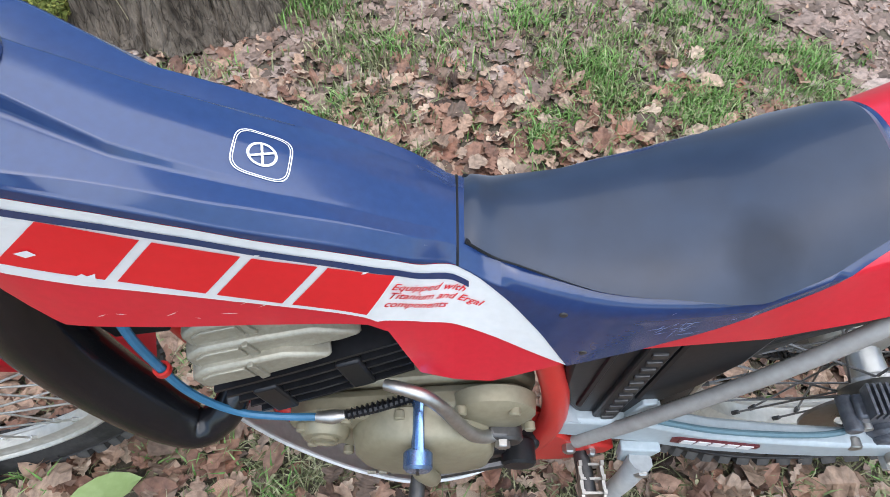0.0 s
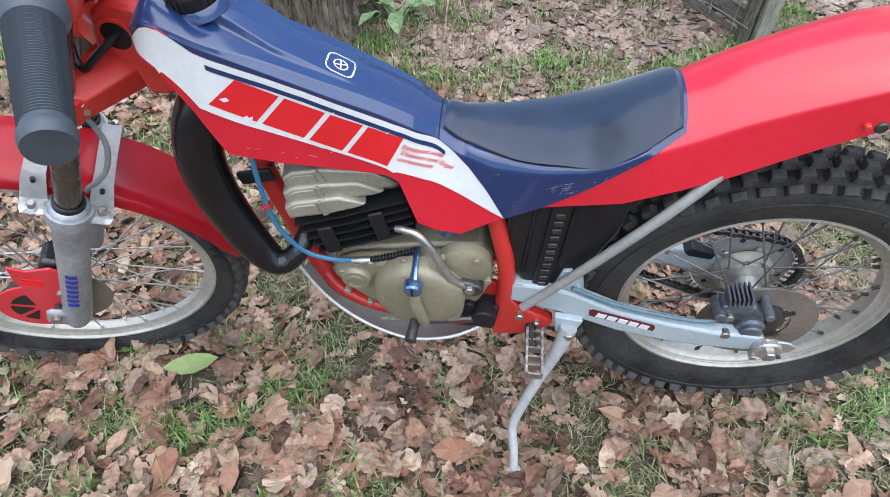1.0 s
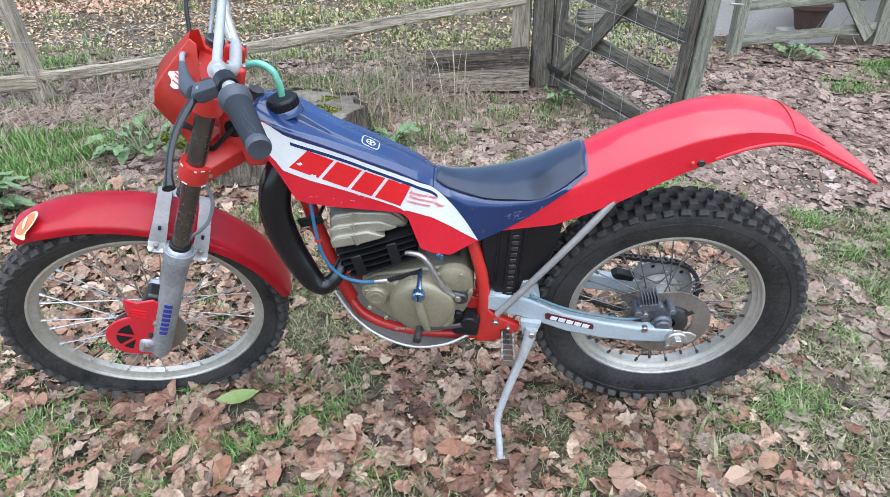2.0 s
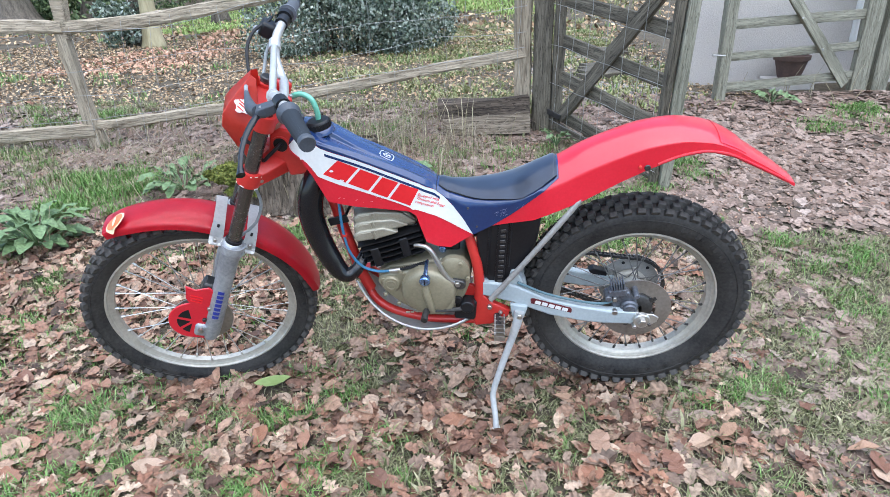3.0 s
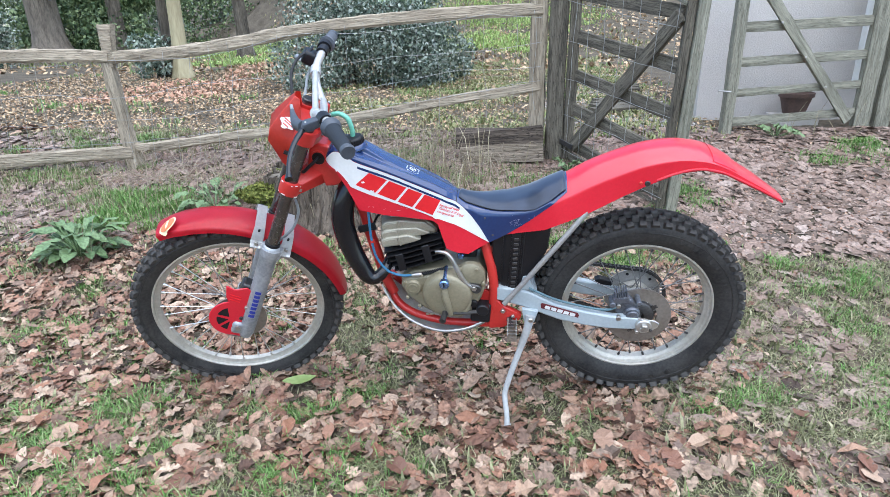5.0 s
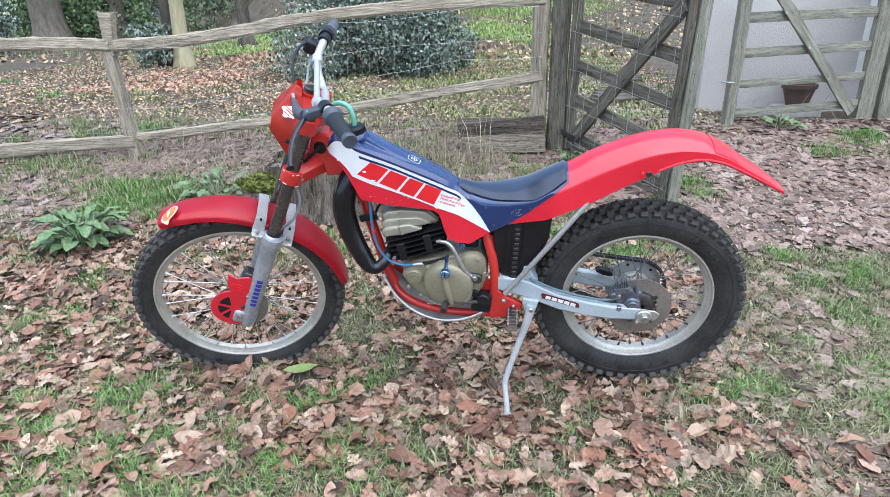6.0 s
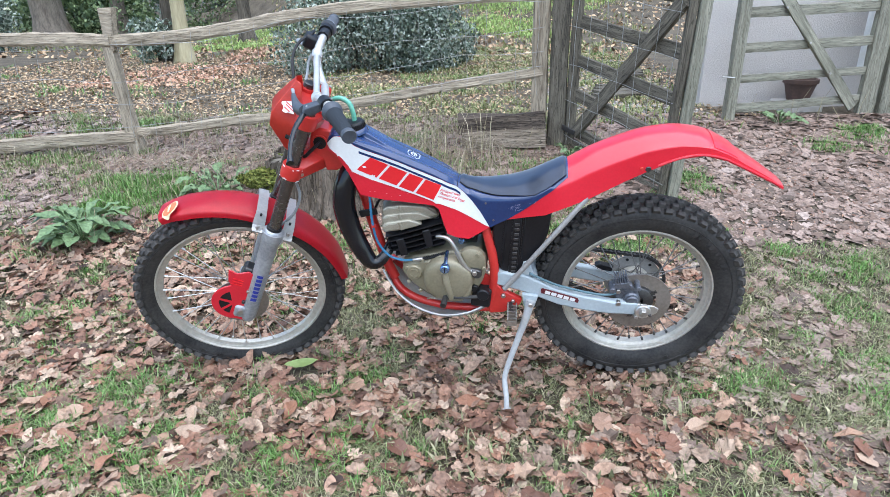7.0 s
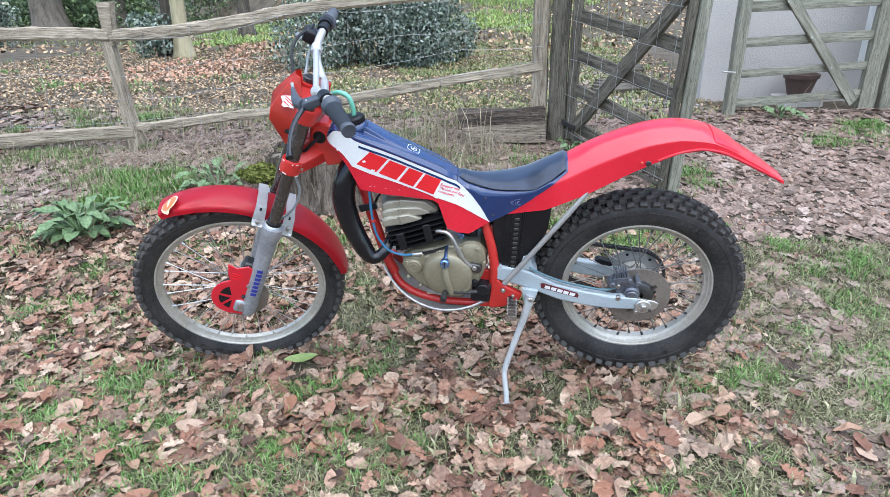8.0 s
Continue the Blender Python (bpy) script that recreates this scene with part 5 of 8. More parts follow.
for a, b in zip(rows, rows[1:]):
    for i in range(len(a) - 1):
        bm.faces.new((a[i], a[i + 1], b[i + 1], b[i]))
bmesh.ops.solidify(bm, geom=bm.faces[:], thickness=0.004)
part("sump_guard", bm, SILVERP, BIKE, "scratched aluminium sump guard")
for sd in (-1, 1):
    part("guard_rim", tube([(x, sd * 0.134 * float(np.interp(x, [-0.232, -0.14, -0.06, 0.0, 0.05, 0.09], [0.66, 0.82, 0.96, 0.96, 0.88, 0.74])), z + 0.035) for x, z in SKID], 0.003, 6), SILVERP, BIKE, "pale worn rim of the sump guard")
# foot rests
for sd in (-1, 1):
    peg = part("footrest", tube([(0.168, sd * 0.100, 0.352), (0.172, sd * 0.15, 0.350)], 0.010, 10, smooth=False), DARKSTEEL, BIKE, "folding steel footrest with teeth")
    for xx in (0.163, 0.189):
        part("footrest_rail", box(0.004, 0.085, 0.020, pose(xx, sd * 0.158, 0.352)), STEEL, peg, smooth=False)
    for k in range(6):
        y = sd * (0.118 + 0.0165 * k)
        part("footrest_bar", box(0.028, 0.003, 0.016, pose(0.176, y, 0.352)), STEEL, peg, smooth=False)
        for xx in (0.163, 0.189):
            part("footrest_tooth", box(0.004, 0.006, 0.007, pose(xx, y, 0.364)), STEEL, peg, smooth=False)
# airbox
AIR = part("airbox", plate([(0.112, 0.625), (0.130, 0.652), (0.283, 0.675), (0.275, 0.600), (0.253, 0.540), (0.222, 0.487), (0.196, 0.447), (0.146, 0.458), (0.118, 0.510)], -0.088, 0.085), BLACKP, BIKE, "black plastic airbox with a slotted strip", bevel=0.006)
part("airbox_strip", plate([(0.172, 0.655), (0.198, 0.660), (0.186, 0.456), (0.160, 0.458)], -0.094, -0.086), BLACKP, AIR, bevel=0.002)
for k in range(11):
    z = 0.470 + 0.0165 * k
    x = 0.1757 + 0.0009 * k
    part("airbox_slot", box(0.014, 0.004, 0.009, pose(x, -0.0945, z, 0, -6, 0)), DARKSTEEL, AIR, "dull raised slot", bevel=0.001)
for xa, za, xb, zb in ((0.150, 0.655, 0.142, 0.492), (0.206, 0.660, 0.198, 0.515)):
    part("airbox_rib", tube([(xa, -0.088, za), (xb, -0.088, zb)], 0.004, 6, smooth=False), BLACKP, AIR)

# expansion chamber
part("exhaust_chamber", tube([(-0.276, -0.045, 0.812), (-0.302, -0.058, 0.782), (-0.323, -0.072, 0.742), (-0.331, -0.083, 0.692), (-0.324, -0.092, 0.640), (-0.308, -0.100, 0.590), (-0.289, -0.107, 0.548), (-0.272, -0.112, 0.518), (-0.253, -0.115, 0.502), (-0.234, -0.110, 0.505), (-0.216, -0.098, 0.522), (-0.200, -0.06, 0.548)], [0.030, 0.033, 0.034, 0.034, 0.033, 0.031, 0.029, 0.026, 0.022, 0.019, 0.017, 0.016], 24), CHAMBER, BIKE, "black enamelled exhaust expansion chamber")
part("exhaust_bracket", box(0.055, 0.008, 0.022, pose(-0.262, -0.075, 0.655, 0, -14, 0)), BLACKP, BIKE, bevel=0.002)

# ---- front end, in the steered frame (x back, y right, z up the fork) ----
LEG_X, LEG_Y = -0.088, 0.088
for sd in (-1, 1):
    st = part("fork_stanchion", tube([(LEG_X, sd * LEG_Y, -0.27), (LEG_X, sd * LEG_Y, 0.175)], 0.0185, 20, smooth=False), STANCH, BIKE, "dull dark chrome fork tube", m=STEER)
    leg = part("fork_slider", lathe([(0.0005, -0.612), (0.020, -0.610), (0.0245, -0.595), (0.0262, -0.56), (0.0255, -0.38), (0.0275, -0.276), (0.031, -0.261), (0.031, -0.238), (0.028, -0.232), (0.024, -0.228), (0.0195, -0.226)], 24, (LEG_X, sd * LEG_Y, 0), "Z", False), SLIDER, BIKE, "scratched grey alloy fork slider", m=STEER)
    part("fork_seal", lathe([(0.019, -0.232), (0.0235, -0.232), (0.0225, -0.220), (0.019, -0.219)], 20, (LEG_X, sd * LEG_Y, 0), "Z"), BLACKP, leg)
    part("axle_lug", box(0.060, 0.040, 0.050, pose(LEG_X - 0.020, sd * LEG_Y, -0.575)), SLIDER, leg, bevel=0.010)
    for z, name in ((-0.014, "lower_clamp"), (0.150, "upper_clamp")):
        part(name, lathe([(0.0188, -0.020), (0.029, -0.020), (0.030, -0.014), (0.030, 0.014), (0.029, 0.020), (0.0188, 0.020)], 24, (LEG_X, sd * LEG_Y, z), "Z"), REDFRAME, BIKE, "chipped red fork clamp", m=STEER)
    for k in range(7):      # paint chipped off the rims of the clamps
        a, z = radians(-165 + 24 * k + 7 * math.sin(5 * k)) if sd < 0 else radians(15 + 24 * k), (-0.033, 0.004, -0.031, 0.003, 0.005, -0.034, 0.0)[k]
        part("paint_chip", box(0.0012, 0.004 + 0.004 * (k % 3), 0.002 + 0.001 * (k % 2), Matrix.Translation((LEG_X, sd * LEG_Y, z)) @ Matrix.Rotation(a, 4, "Z") @ Matrix.Translation((0.0298, 0, 0))), WHITE, BIKE, "pale chip in the red paint", smooth=False, m=STEER)
    part("clamp_bolt", tube([(LEG_X + 0.03, sd * (LEG_Y - 0.03), -0.014), (LEG_X + 0.03, sd * (LEG_Y + 0.012), -0.014)], 0.005, 8, smooth=False), STEEL, BIKE, m=STEER)
    for dx in (-0.048, 0.044):
        part("brace_bolt", disc(0.006, -0.240, -0.228, 6, (LEG_X + dx, sd * (LEG_Y + 0.004), 0), "Z", 0.001), STEEL, leg)
    part("brace_collar", lathe([(0.029, -0.012), (0.034, -0.012), (0.034, 0.012), (0.029, 0.012)], 20, (LEG_X, sd * LEG_Y, -0.248), "Z"), SLIDER, leg)
    part("fork_cap", disc(0.019, 0.172, 0.186, 16, (LEG_X, sd * LEG_Y, 0), "Z", 0.003), DARKSTEEL, BIKE, m=STEER)

# fender brace: two arched plates over the fender, before and behind the legs
for x0, x1, lift in ((-0.152, -0.116, 0.004), (-0.062, -0.028, -0.006)):
    bm = bmesh.new()
    rows = []
    for y, z, w in ((-0.104, -0.246, 0.80), (-0.096, -0.242, 1.0), (-0.082, -0.236, 1.0), (-0.072, -0.208, 0.92), (-0.061, -0.197, 0.86), (0.0, -0.193, 0.84), (0.061, -0.197, 0.86), (0.072, -0.208, 0.92), (0.082, -0.236, 1.0), (0.096, -0.242, 1.0), (0.104, -0.246, 0.80)):
        c, h = (x0 + x1) / 2, (x1 - x0) / 2 * w
        rows.append([bm.verts.new((c + h * k, y, z + lift)) for k in (-1, -0.4, 0.4, 1)])
    for a, b in zip(rows, rows[1:]):
        for k in range(3):
            bm.faces.new((a[k], a[k + 1], b[k + 1], b[k]))
    bmesh.ops.solidify(bm, geom=bm.faces[:], thickness=0.004)
    FB = part("fender_brace", bm, SILVERP, BIKE, "silver-grey arched fender brace plate", bevel=0.0015, m=STEER)
    for y in (-0.070, 0.070):
        # Bolt holes as black discs in the uncut plate, dark by colour.
        part("brace_hole_shade", disc(0.0035, -0.206 + lift, -0.199 + lift, 10, ((x0 + x1) / 2, y - 0.003, 0), "Z"), BLACKP, FB, "black disc for the shade in a bolt hole")


def hull(*groups):
    bm = bmesh.new()
    for pts in groups:
        vs = [bm.verts.new(p) for p in pts]
        r = bmesh.ops.convex_hull(bm, input=vs)
        bmesh.ops.delete(bm, geom=[e for e in r["geom_interior"] if isinstance(e, bmesh.types.BMVert)], context="VERTS")
    bmesh.ops.recalc_face_normals(bm, faces=bm.faces)
    return bm


def yoke_arm(sd):
    end = [(LEG_X + dx, sd * LEG_Y + dy, z) for dx in (-0.010, 0.026) for dy in (-0.014, 0.014) for z in (-0.030, 0.004)]
    return end + [(dx, dy, z) for dx in (-0.030, 0.026) for dy in (-0.026, 0.026) for z in (0.002, 0.046)]


part("lower_yoke", hull(yoke_arm(-1), yoke_arm(1)), REDFRAME, BIKE, "chipped red lower fork yoke", bevel=0.005, m=STEER)
part("upper_yoke", hull([(LEG_X + dx, sd * (LEG_Y + dy), z) for dx in (-0.026, 0.020) for dy in (-0.012, 0.018) for z in (0.138, 0.162) for sd in (-1, 1)] + [(LEG_X + dx, dy, z) for dx in (-0.02, 0.045) for dy in (-0.045, 0.045) for z in (0.138, 0.162)]), REDFRAME, BIKE, "red upper fork yoke", bevel=0.006, m=STEER)
part("steering_stem", tube([(0, 0, -0.01), (0, 0, 0.145)], 0.014, 16, smooth=False), DARKSTEEL, BIKE, m=STEER)
for sd in (-1, 1):
    BC = part("bar_clamp", box(0.040, 0.026, 0.046, pose(-0.050, sd * 0.042, 0.184, 0, -4, 0)), REDFRAME, BIKE, "red handlebar clamp with chipped edges", bevel=0.008, m=STEER)
    for dx in (-0.013, 0.013):
        part("clamp_bolt", disc(0.0045, 0.206, 0.212, 12, (-0.050 + dx, sd * 0.042, 0), "Z", 0.001), STEEL, BC)
HB = [(-0.036, -0.404, 0.301), (-0.045, -0.365, 0.297), (-0.062, -0.292, 0.288), (-0.074, -0.235, 0.279), (-0.085, -0.169, 0.256), (-0.080, -0.112, 0.230), (-0.060, -0.066, 0.206), (-0.052, -0.035, 0.203)]
HB = HB + [(x, -y, z) for x, y, z in HB[::-1] if y > -0.37]
BAR = part("handlebar", tube(HB, 0.0118, 14), BARM, BIKE, "bare aluminium handlebar", m=STEER)
part("cross_bar", tube([(-0.088, -0.145, 0.250), (-0.088, 0.145, 0.250)], 0.0085, 10, smooth=False), BARM, BAR, "bar brace")
for sd in (-1, 1):
    part("brace_clamp", tube([(-0.087, sd * 0.160, 0.252), (-0.085, sd * 0.132, 0.242)], 0.0155, 12, smooth=False), BARM, BAR)
    g0, g1 = Vector((-0.062, sd * 0.292, 0.288)), Vector((-0.030, -0.430, 0.3035)) if sd < 0 else Vector((-0.044, 0.372, 0.297))
    grip = part("grip", tube([g0, g0 + (g1 - g0) * 0.04, g0 + (g1 - g0) * 0.12, g0 + (g1 - g0) * 0.9, g1], [0.025, 0.025, 0.0185, 0.0150, 0.0160], 24, smooth=False), GRIPM if sd < 0 else GRIPFAR, BIKE, "dark grey ribbed rubber grip", m=STEER)
    d = (g1 - g0).normalized()
    for k in range(38):
        p = g0 + (g1 - g0) * (0.14 + 0.72 * k / 37)
        ang = math.degrees(math.atan2(d.y, d.x))
        part("grip_rib", lathe([(0.0172, -0.0008), (0.0192, 0.0), (0.0172, 0.0008)], 20, axis="X"), GRIPM if sd < 0 else GRIPFAR, grip, m=Matrix.Translation(p) @ pose(0, 0, 0, 0, 0, ang) @ Matrix.Scale(1.04 - 0.18 * k / 37, 4))
    part("grip_end", lathe([(0.0005, 0.0), (0.0160, 0.0), (0.0172, -0.004), (0.0172, -0.010), (0.0155, -0.014)], 24, axis="X", closed=False), GRIPM, grip, m=Matrix.Translation(g1) @ pose(0, 0, 0, 0, 0, math.degrees(math.atan2(d.y, d.x))))
    pc = Vector((-0.110, sd * 0.228, 0.240))
    part("lever_perch", tube([(-0.070, sd * 0.256, 0.282), (-0.077, sd * 0.226, 0.277)], 0.0175, 14, smooth=False), BLACKP, BIKE, "black lever perch", m=STEER)
    part("perch_body", hull([(-0.078 + dx, sd * (0.240 + dy), 0.276 + dz) for dx in (-0.006, 0.006) for dy in (-0.012, 0.012) for dz in (-0.008, 0.008)] + [(pc.x + dx, pc.y + sd * dy, pc.z + dz) for dx in (-0.010, 0.008) for dy in (-0.020, 0.012) for dz in (-0.007, 0.007)]), GRIPM, BIKE, "dark grey lever perch body", bevel=0.004, m=STEER)
    part("perch_bolt", disc(0.006, pc.z + 0.008, pc.z + 0.015, 12, (pc.x, pc.y, 0), "Z", 0.001), STEEL, BIKE, m=STEER)
    lv = [(-0.112, sd * 0.226, 0.238), (-0.124, sd * 0.262, 0.227), (-0.133, sd * 0.300, 0.215), (-0.136, sd * 0.340, 0.203), (-0.134, sd * 0.376, 0.191), (-0.131, sd * 0.398, 0.184)]
    part("brake_lever" if sd > 0 else "clutch_hand_lever", tube(lv, [r * (0.75 if sd > 0 else 0.86) for r in (0.0090, 0.0098, 0.0080, 0.0070, 0.0068, 0.0120)], 12, flat=0.75), SLIDER if sd > 0 else CHAMBER, BIKE, "worn grey alloy control lever" if sd > 0 else "black coated control lever", m=STEER)
    if sd < 0:
        part("rubber_boot", tube([(-0.113, sd * 0.212, 0.232), (-0.125, sd * 0.171, 0.215), (-0.134, sd * 0.128, 0.212), (-0.140, sd * 0.095, 0.214)], [0.015, 0.015, 0.009, 0.0055], 12), GRIPM, BIKE, "grey rubber lever boot", m=STEER)
part("clutch_cable", tube([(-0.138, -0.105, 0.213), (-0.142, -0.070, 0.214), (-0.136, -0.02, 0.190), (-0.10, 0.02, 0.150), (-0.02, 0.045, 0.10), (0.06, 0.02, 0.05)], 0.0045, 8), GREYCABLE, BIKE, "grey clutch cable", m=STEER)
part("throttle_cable", tube([(-0.104, 0.25, 0.280), (-0.112, 0.22, 0.276), (-0.142, 0.18, 0.255), (-0.151, 0.14, 0.223), (-0.140, 0.10, 0.190), (-0.123, 0.06, 0.159), (-0.100, 0.02, 0.140), (-0.05, 0.03, 0.10)], 0.0045, 8), BLACKP, BIKE, "black throttle cable", m=STEER)
part("bar_cable", tube([(-0.085, 0.225, 0.26), (-0.099, 0.20, 0.208), (-0.099, 0.14, 0.186), (-0.099, 0.08, 0.158), (-0.102, 0.03, 0.144), (-0.08, 0.0, 0.10)], 0.0042, 8), GREYCABLE, BIKE, "pale grey cable", m=STEER)
part("throttle_drum", tube([(-0.070, 0.262, 0.283), (-0.066, 0.284, 0.285)], 0.021, 16, smooth=False), BLACKP, BIKE, "black throttle housing", m=STEER)
part("front_brake_reservoir", box(0.046, 0.052, 0.040, pose(-0.106, 0.222, 0.256, 0, 10, 0)), BLACKP, BIKE, "black brake master cylinder", bevel=0.008, m=STEER)
part("brake_hose", tube([(-0.10, -0.02, 0.05), (-0.092, -0.045, -0.01), (-0.075, -0.060, -0.051), (-0.056, -0.062, -0.076), (-0.040, -0.065, -0.111), (-0.040, -0.066, -0.162), (-0.053, -0.065, -0.197), (-0.067, -0.062, -0.225), (-0.085, -0.058, -0.30), (-0.10, -0.060, -0.40)], 0.0042, 8), GREYCABLE, BIKE, "grey front brake hose", m=STEER)

# headlamp cowl used as a number board
def cowl():
    bm = bmesh.new()
    rows = []
    for z, hw, front, back in ((0.222, 0.030, -0.136, -0.122), (0.150, 0.082, -0.170, -0.098), (0.122, 0.097, -0.180, -0.092), (0.088, 0.098, -0.176, -0.094), (0.024, 0.060, -0.122, -0.104)):
        row = []
        for j in range(13):
            s = -1 + 2 * j / 12
            e = max(0.0, (abs(s) - 0.5) / 0.5)
            row.append(bm.verts.new((front + (back - front) * e, hw * s, z)))
        rows.append(row)
    for a, b in zip(rows, rows[1:]):
        for j in range(12):
            bm.faces.new((a[j], a[j + 1], b[j + 1], b[j]))
    bmesh.ops.solidify(bm, geom=bm.faces[:], thickness=0.003)
    return bm


COWL = part("headlamp_cowl", cowl(), ORANGE, BIKE, "sun-faded orange-red angular plastic front cowl", bevel=0.003, m=STEER)
COWL.data.set_sharp_from_angle(angle=radians(38))
MK = Matrix.Translation((-0.1385, -0.0610, 0.160)) @ pose(0, 0, 0, 0, 27, 60)
bm = bmesh.new()
ragged = [(0.021 * (1 + 0.22 * math.sin(5 * a + 1) + 0.12 * math.sin(11 * a)) * math.cos(a), 0.017 * (1 + 0.18 * math.sin(4 * a)) * math.sin(a)) for a in [math.pi * k / 12 for k in range(24)]]
lo, hi = [bm.verts.new((0.001, u, v)) for u, v in ragged], [bm.verts.new((-0.001, u, v)) for u, v in ragged]
bm.faces.new(hi)
for k in range(24):
    bm.faces.new((lo[k], lo[(k + 1) % 24], hi[(k + 1) % 24], hi[k]))
bmesh.ops.transform(bm, matrix=MK, verts=bm.verts)
part("cowl_mark", bm, WHITE, COWL, "torn white sticker remnant", smooth=False)
for u, v, w in ((0.002, 0.006, 0.026), (-0.003, -0.001, 0.030), (0.003, -0.008, 0.020)):
    part("cowl_bar", box(0.002, w, 0.0028, MK @ Matrix.Translation((-0.0012, u, v)) @ pose(0, 0, 0, 14, 0, 0)), ORANGE, COWL, "faded red bar on the sticker", smooth=False)
for sd in (-1, 1):
    part("cowl_stay", tube([(-0.088, sd * 0.088, 0.08), (-0.13, sd * 0.085, 0.085)], 0.006, 8, smooth=False), BLACKP, BIKE, m=STEER)

# front fender
def front_fender():
    bm = bmesh.new()
    rows = []
    R = 0.369
    for i in range(41):
        t = i / 40
        a = radians(29 + (140 - 29) * t)          # from behind the wheel, over the top, to the nose
        drop = 0.0
        r = R - 0.010 - 0.009 * math.sin(math.pi * min(1.0, t * 1.05)) + 0.027 * max(0.0, t - 0.55) / 0.45
        cx, cz = r * math.cos(a - radians(RAKE * 0)), r * math.sin(a)
        hw = 0.058 + 0.010 * math.sin(math.pi * min(1, t * 1.1)) - (0.012 * (t - 0.9) / 0.1 if t > 0.9 else 0) - (0.010 * (0.08 - t) / 0.08 if t < 0.08 else 0)
        row = []
        for j, (s, d) in enumerate(((-1.02, -0.021), (-1.0, -0.014), (-0.975, -0.006), (-0.90, -0.0015), (-0.5, 0.002), (0, 0.003), (0.5, 0.002), (0.90, -0.0015), (0.975, -0.006), (1.0, -0.014), (1.02, -0.021))):
            rr = r + d
            row.append(bm.verts.new((FRONT_C.x + rr * math.cos(a), hw * s, FRONT_C.z + rr * math.sin(a))))
        rows.append(row)
    for a, b in zip(rows, rows[1:]):
        for j in range(10):
            bm.faces.new((a[j], a[j + 1], b[j + 1], b[j]))
    bmesh.ops.solidify(bm, geom=bm.faces[:], thickness=0.003)
    return bm


FF = part("front_fender", front_fender(), RED, BIKE, "glossy red plastic front fender", m=STEER)
# oval sticker at the nose of the fender
def oval_sticker(rx, ry, off, a_c, s_c):
    bm = bmesh.new()
    rows = []
    for g in (0.02, 0.25, 0.5, 0.75, 1.0):
        ring = []
        for k in range(28):
            q = 2 * math.pi * k / 28
            a = radians(a_c) + g * rx * math.cos(q) / 0.40
            y = -0.052 + g * ry * (math.sin(q) * 0.5 - 0.22 * math.cos(q)) + s_c
            rr = 0.3885 + off + float(np.interp(abs(y) / 0.0625, [0, 0.5, 0.9, 0.975, 1.0], [0.003, 0.002, -0.0015, -0.006, -0.014]))
            ring.append(bm.verts.new((FRONT_C.x + rr * math.cos(a), y, FRONT_C.z + rr * math.sin(a))))
        rows.append(ring)
    for a, b in zip(rows, rows[1:]):
        for k in range(28):
            bm.faces.new((a[k], a[(k + 1) % 28], b[(k + 1) % 28], b[k]))
    bm.faces.new(rows[0])
    return bm


OV = part("fender_sticker", oval_sticker(0.026, 0.056, 0.0035, 133.0, 0.020), CREAM, FF, "cream and orange oval fender sticker")
part("sticker_field", oval_sticker(0.0215, 0.047, 0.0048, 133.0, 0.020), ORANGEDECAL, OV, "orange sticker field")
part("sticker_bar", oval_sticker(0.0045, 0.032, 0.0066, 133.0, 0.020), CREAM, OV, "cream bar across the sticker")

# front brake guard, caliper and axle
def guard():
    out = []
    cx, cz, r = FRONT_C.x - 0.024, FRONT_C.z + 0.024, 0.072
    for k in range(22):
        a = radians(110 + 175 * k / 21)
        out.append((cx + r * math.cos(a), cz + r * math.sin(a)))
    out += [(FRONT_C.x + 0.034, cz - 0.074), (FRONT_C.x + 0.034, cz + 0.045), (FRONT_C.x + 0.020, cz + 0.120), (FRONT_C.x - 0.005, cz + 0.138), (FRONT_C.x - 0.040, cz + 0.122), (FRONT_C.x - 0.068, cz + 0.132), (FRONT_C.x - 0.060, cz + 0.085)]
    return plate(out, -0.100, -0.094)


G = part("brake_guard", guard(), RED, BIKE, "red slotted plastic brake disc guard", bevel=0.003, m=STEER)
gx, gz = FRONT_C.x - 0.024, FRONT_C.z + 0.024
# The guard is solid: black plates on its face stand for shaded openings.
for a0, a1 in ((118, 168), (180, 222), (234, 262)):
    pts = [(gx + 0.048 * math.cos(radians(a)), gz + 0.048 * math.sin(radians(a))) for a in np.linspace(a0, a1, 7)] + [(gx + 0.012 * math.cos(radians((a0 + a1) / 2)), gz + 0.012 * math.sin(radians((a0 + a1) / 2)))]
    part("guard_opening_shade", plate(pts, -0.1012, -0.0995), BLACKP, G, "black plate for the shade in a guard opening", smooth=False)
for k in range(3):
    part("guard_slot", box(0.034, 0.003, 0.003, pose(FRONT_C.x - 0.032, -0.1005, gz + 0.078 + 0.010 * k, 0, 8, 0)), REDDECAL, G, smooth=False)
part("guard_bolt", disc(0.006, -0.107, -0.099, 12, (FRONT_C.x + 0.008, 0, gz + 0.060), "Y", 0.001), STEEL, G)
part("guard_bolt", disc(0.006, -0.107, -0.099, 12, (FRONT_C.x + 0.002, 0, gz + 0.012), "Y", 0.001), DARKSTEEL, G)
part("guard_boss", disc(0.014, -0.106, -0.092, 16, (FRONT_C.x + 0.012, 0, gz - 0.040), "Y", 0.003), REDFRAME, G)
part("front_caliper", box(0.075, 0.045, 0.050, pose(FRONT_C.x + 0.012, -0.066, FRONT_C.z + 0.135, 0, 12, 0)), DARKSTEEL, BIKE, "dark front brake caliper", bevel=0.008, m=STEER)
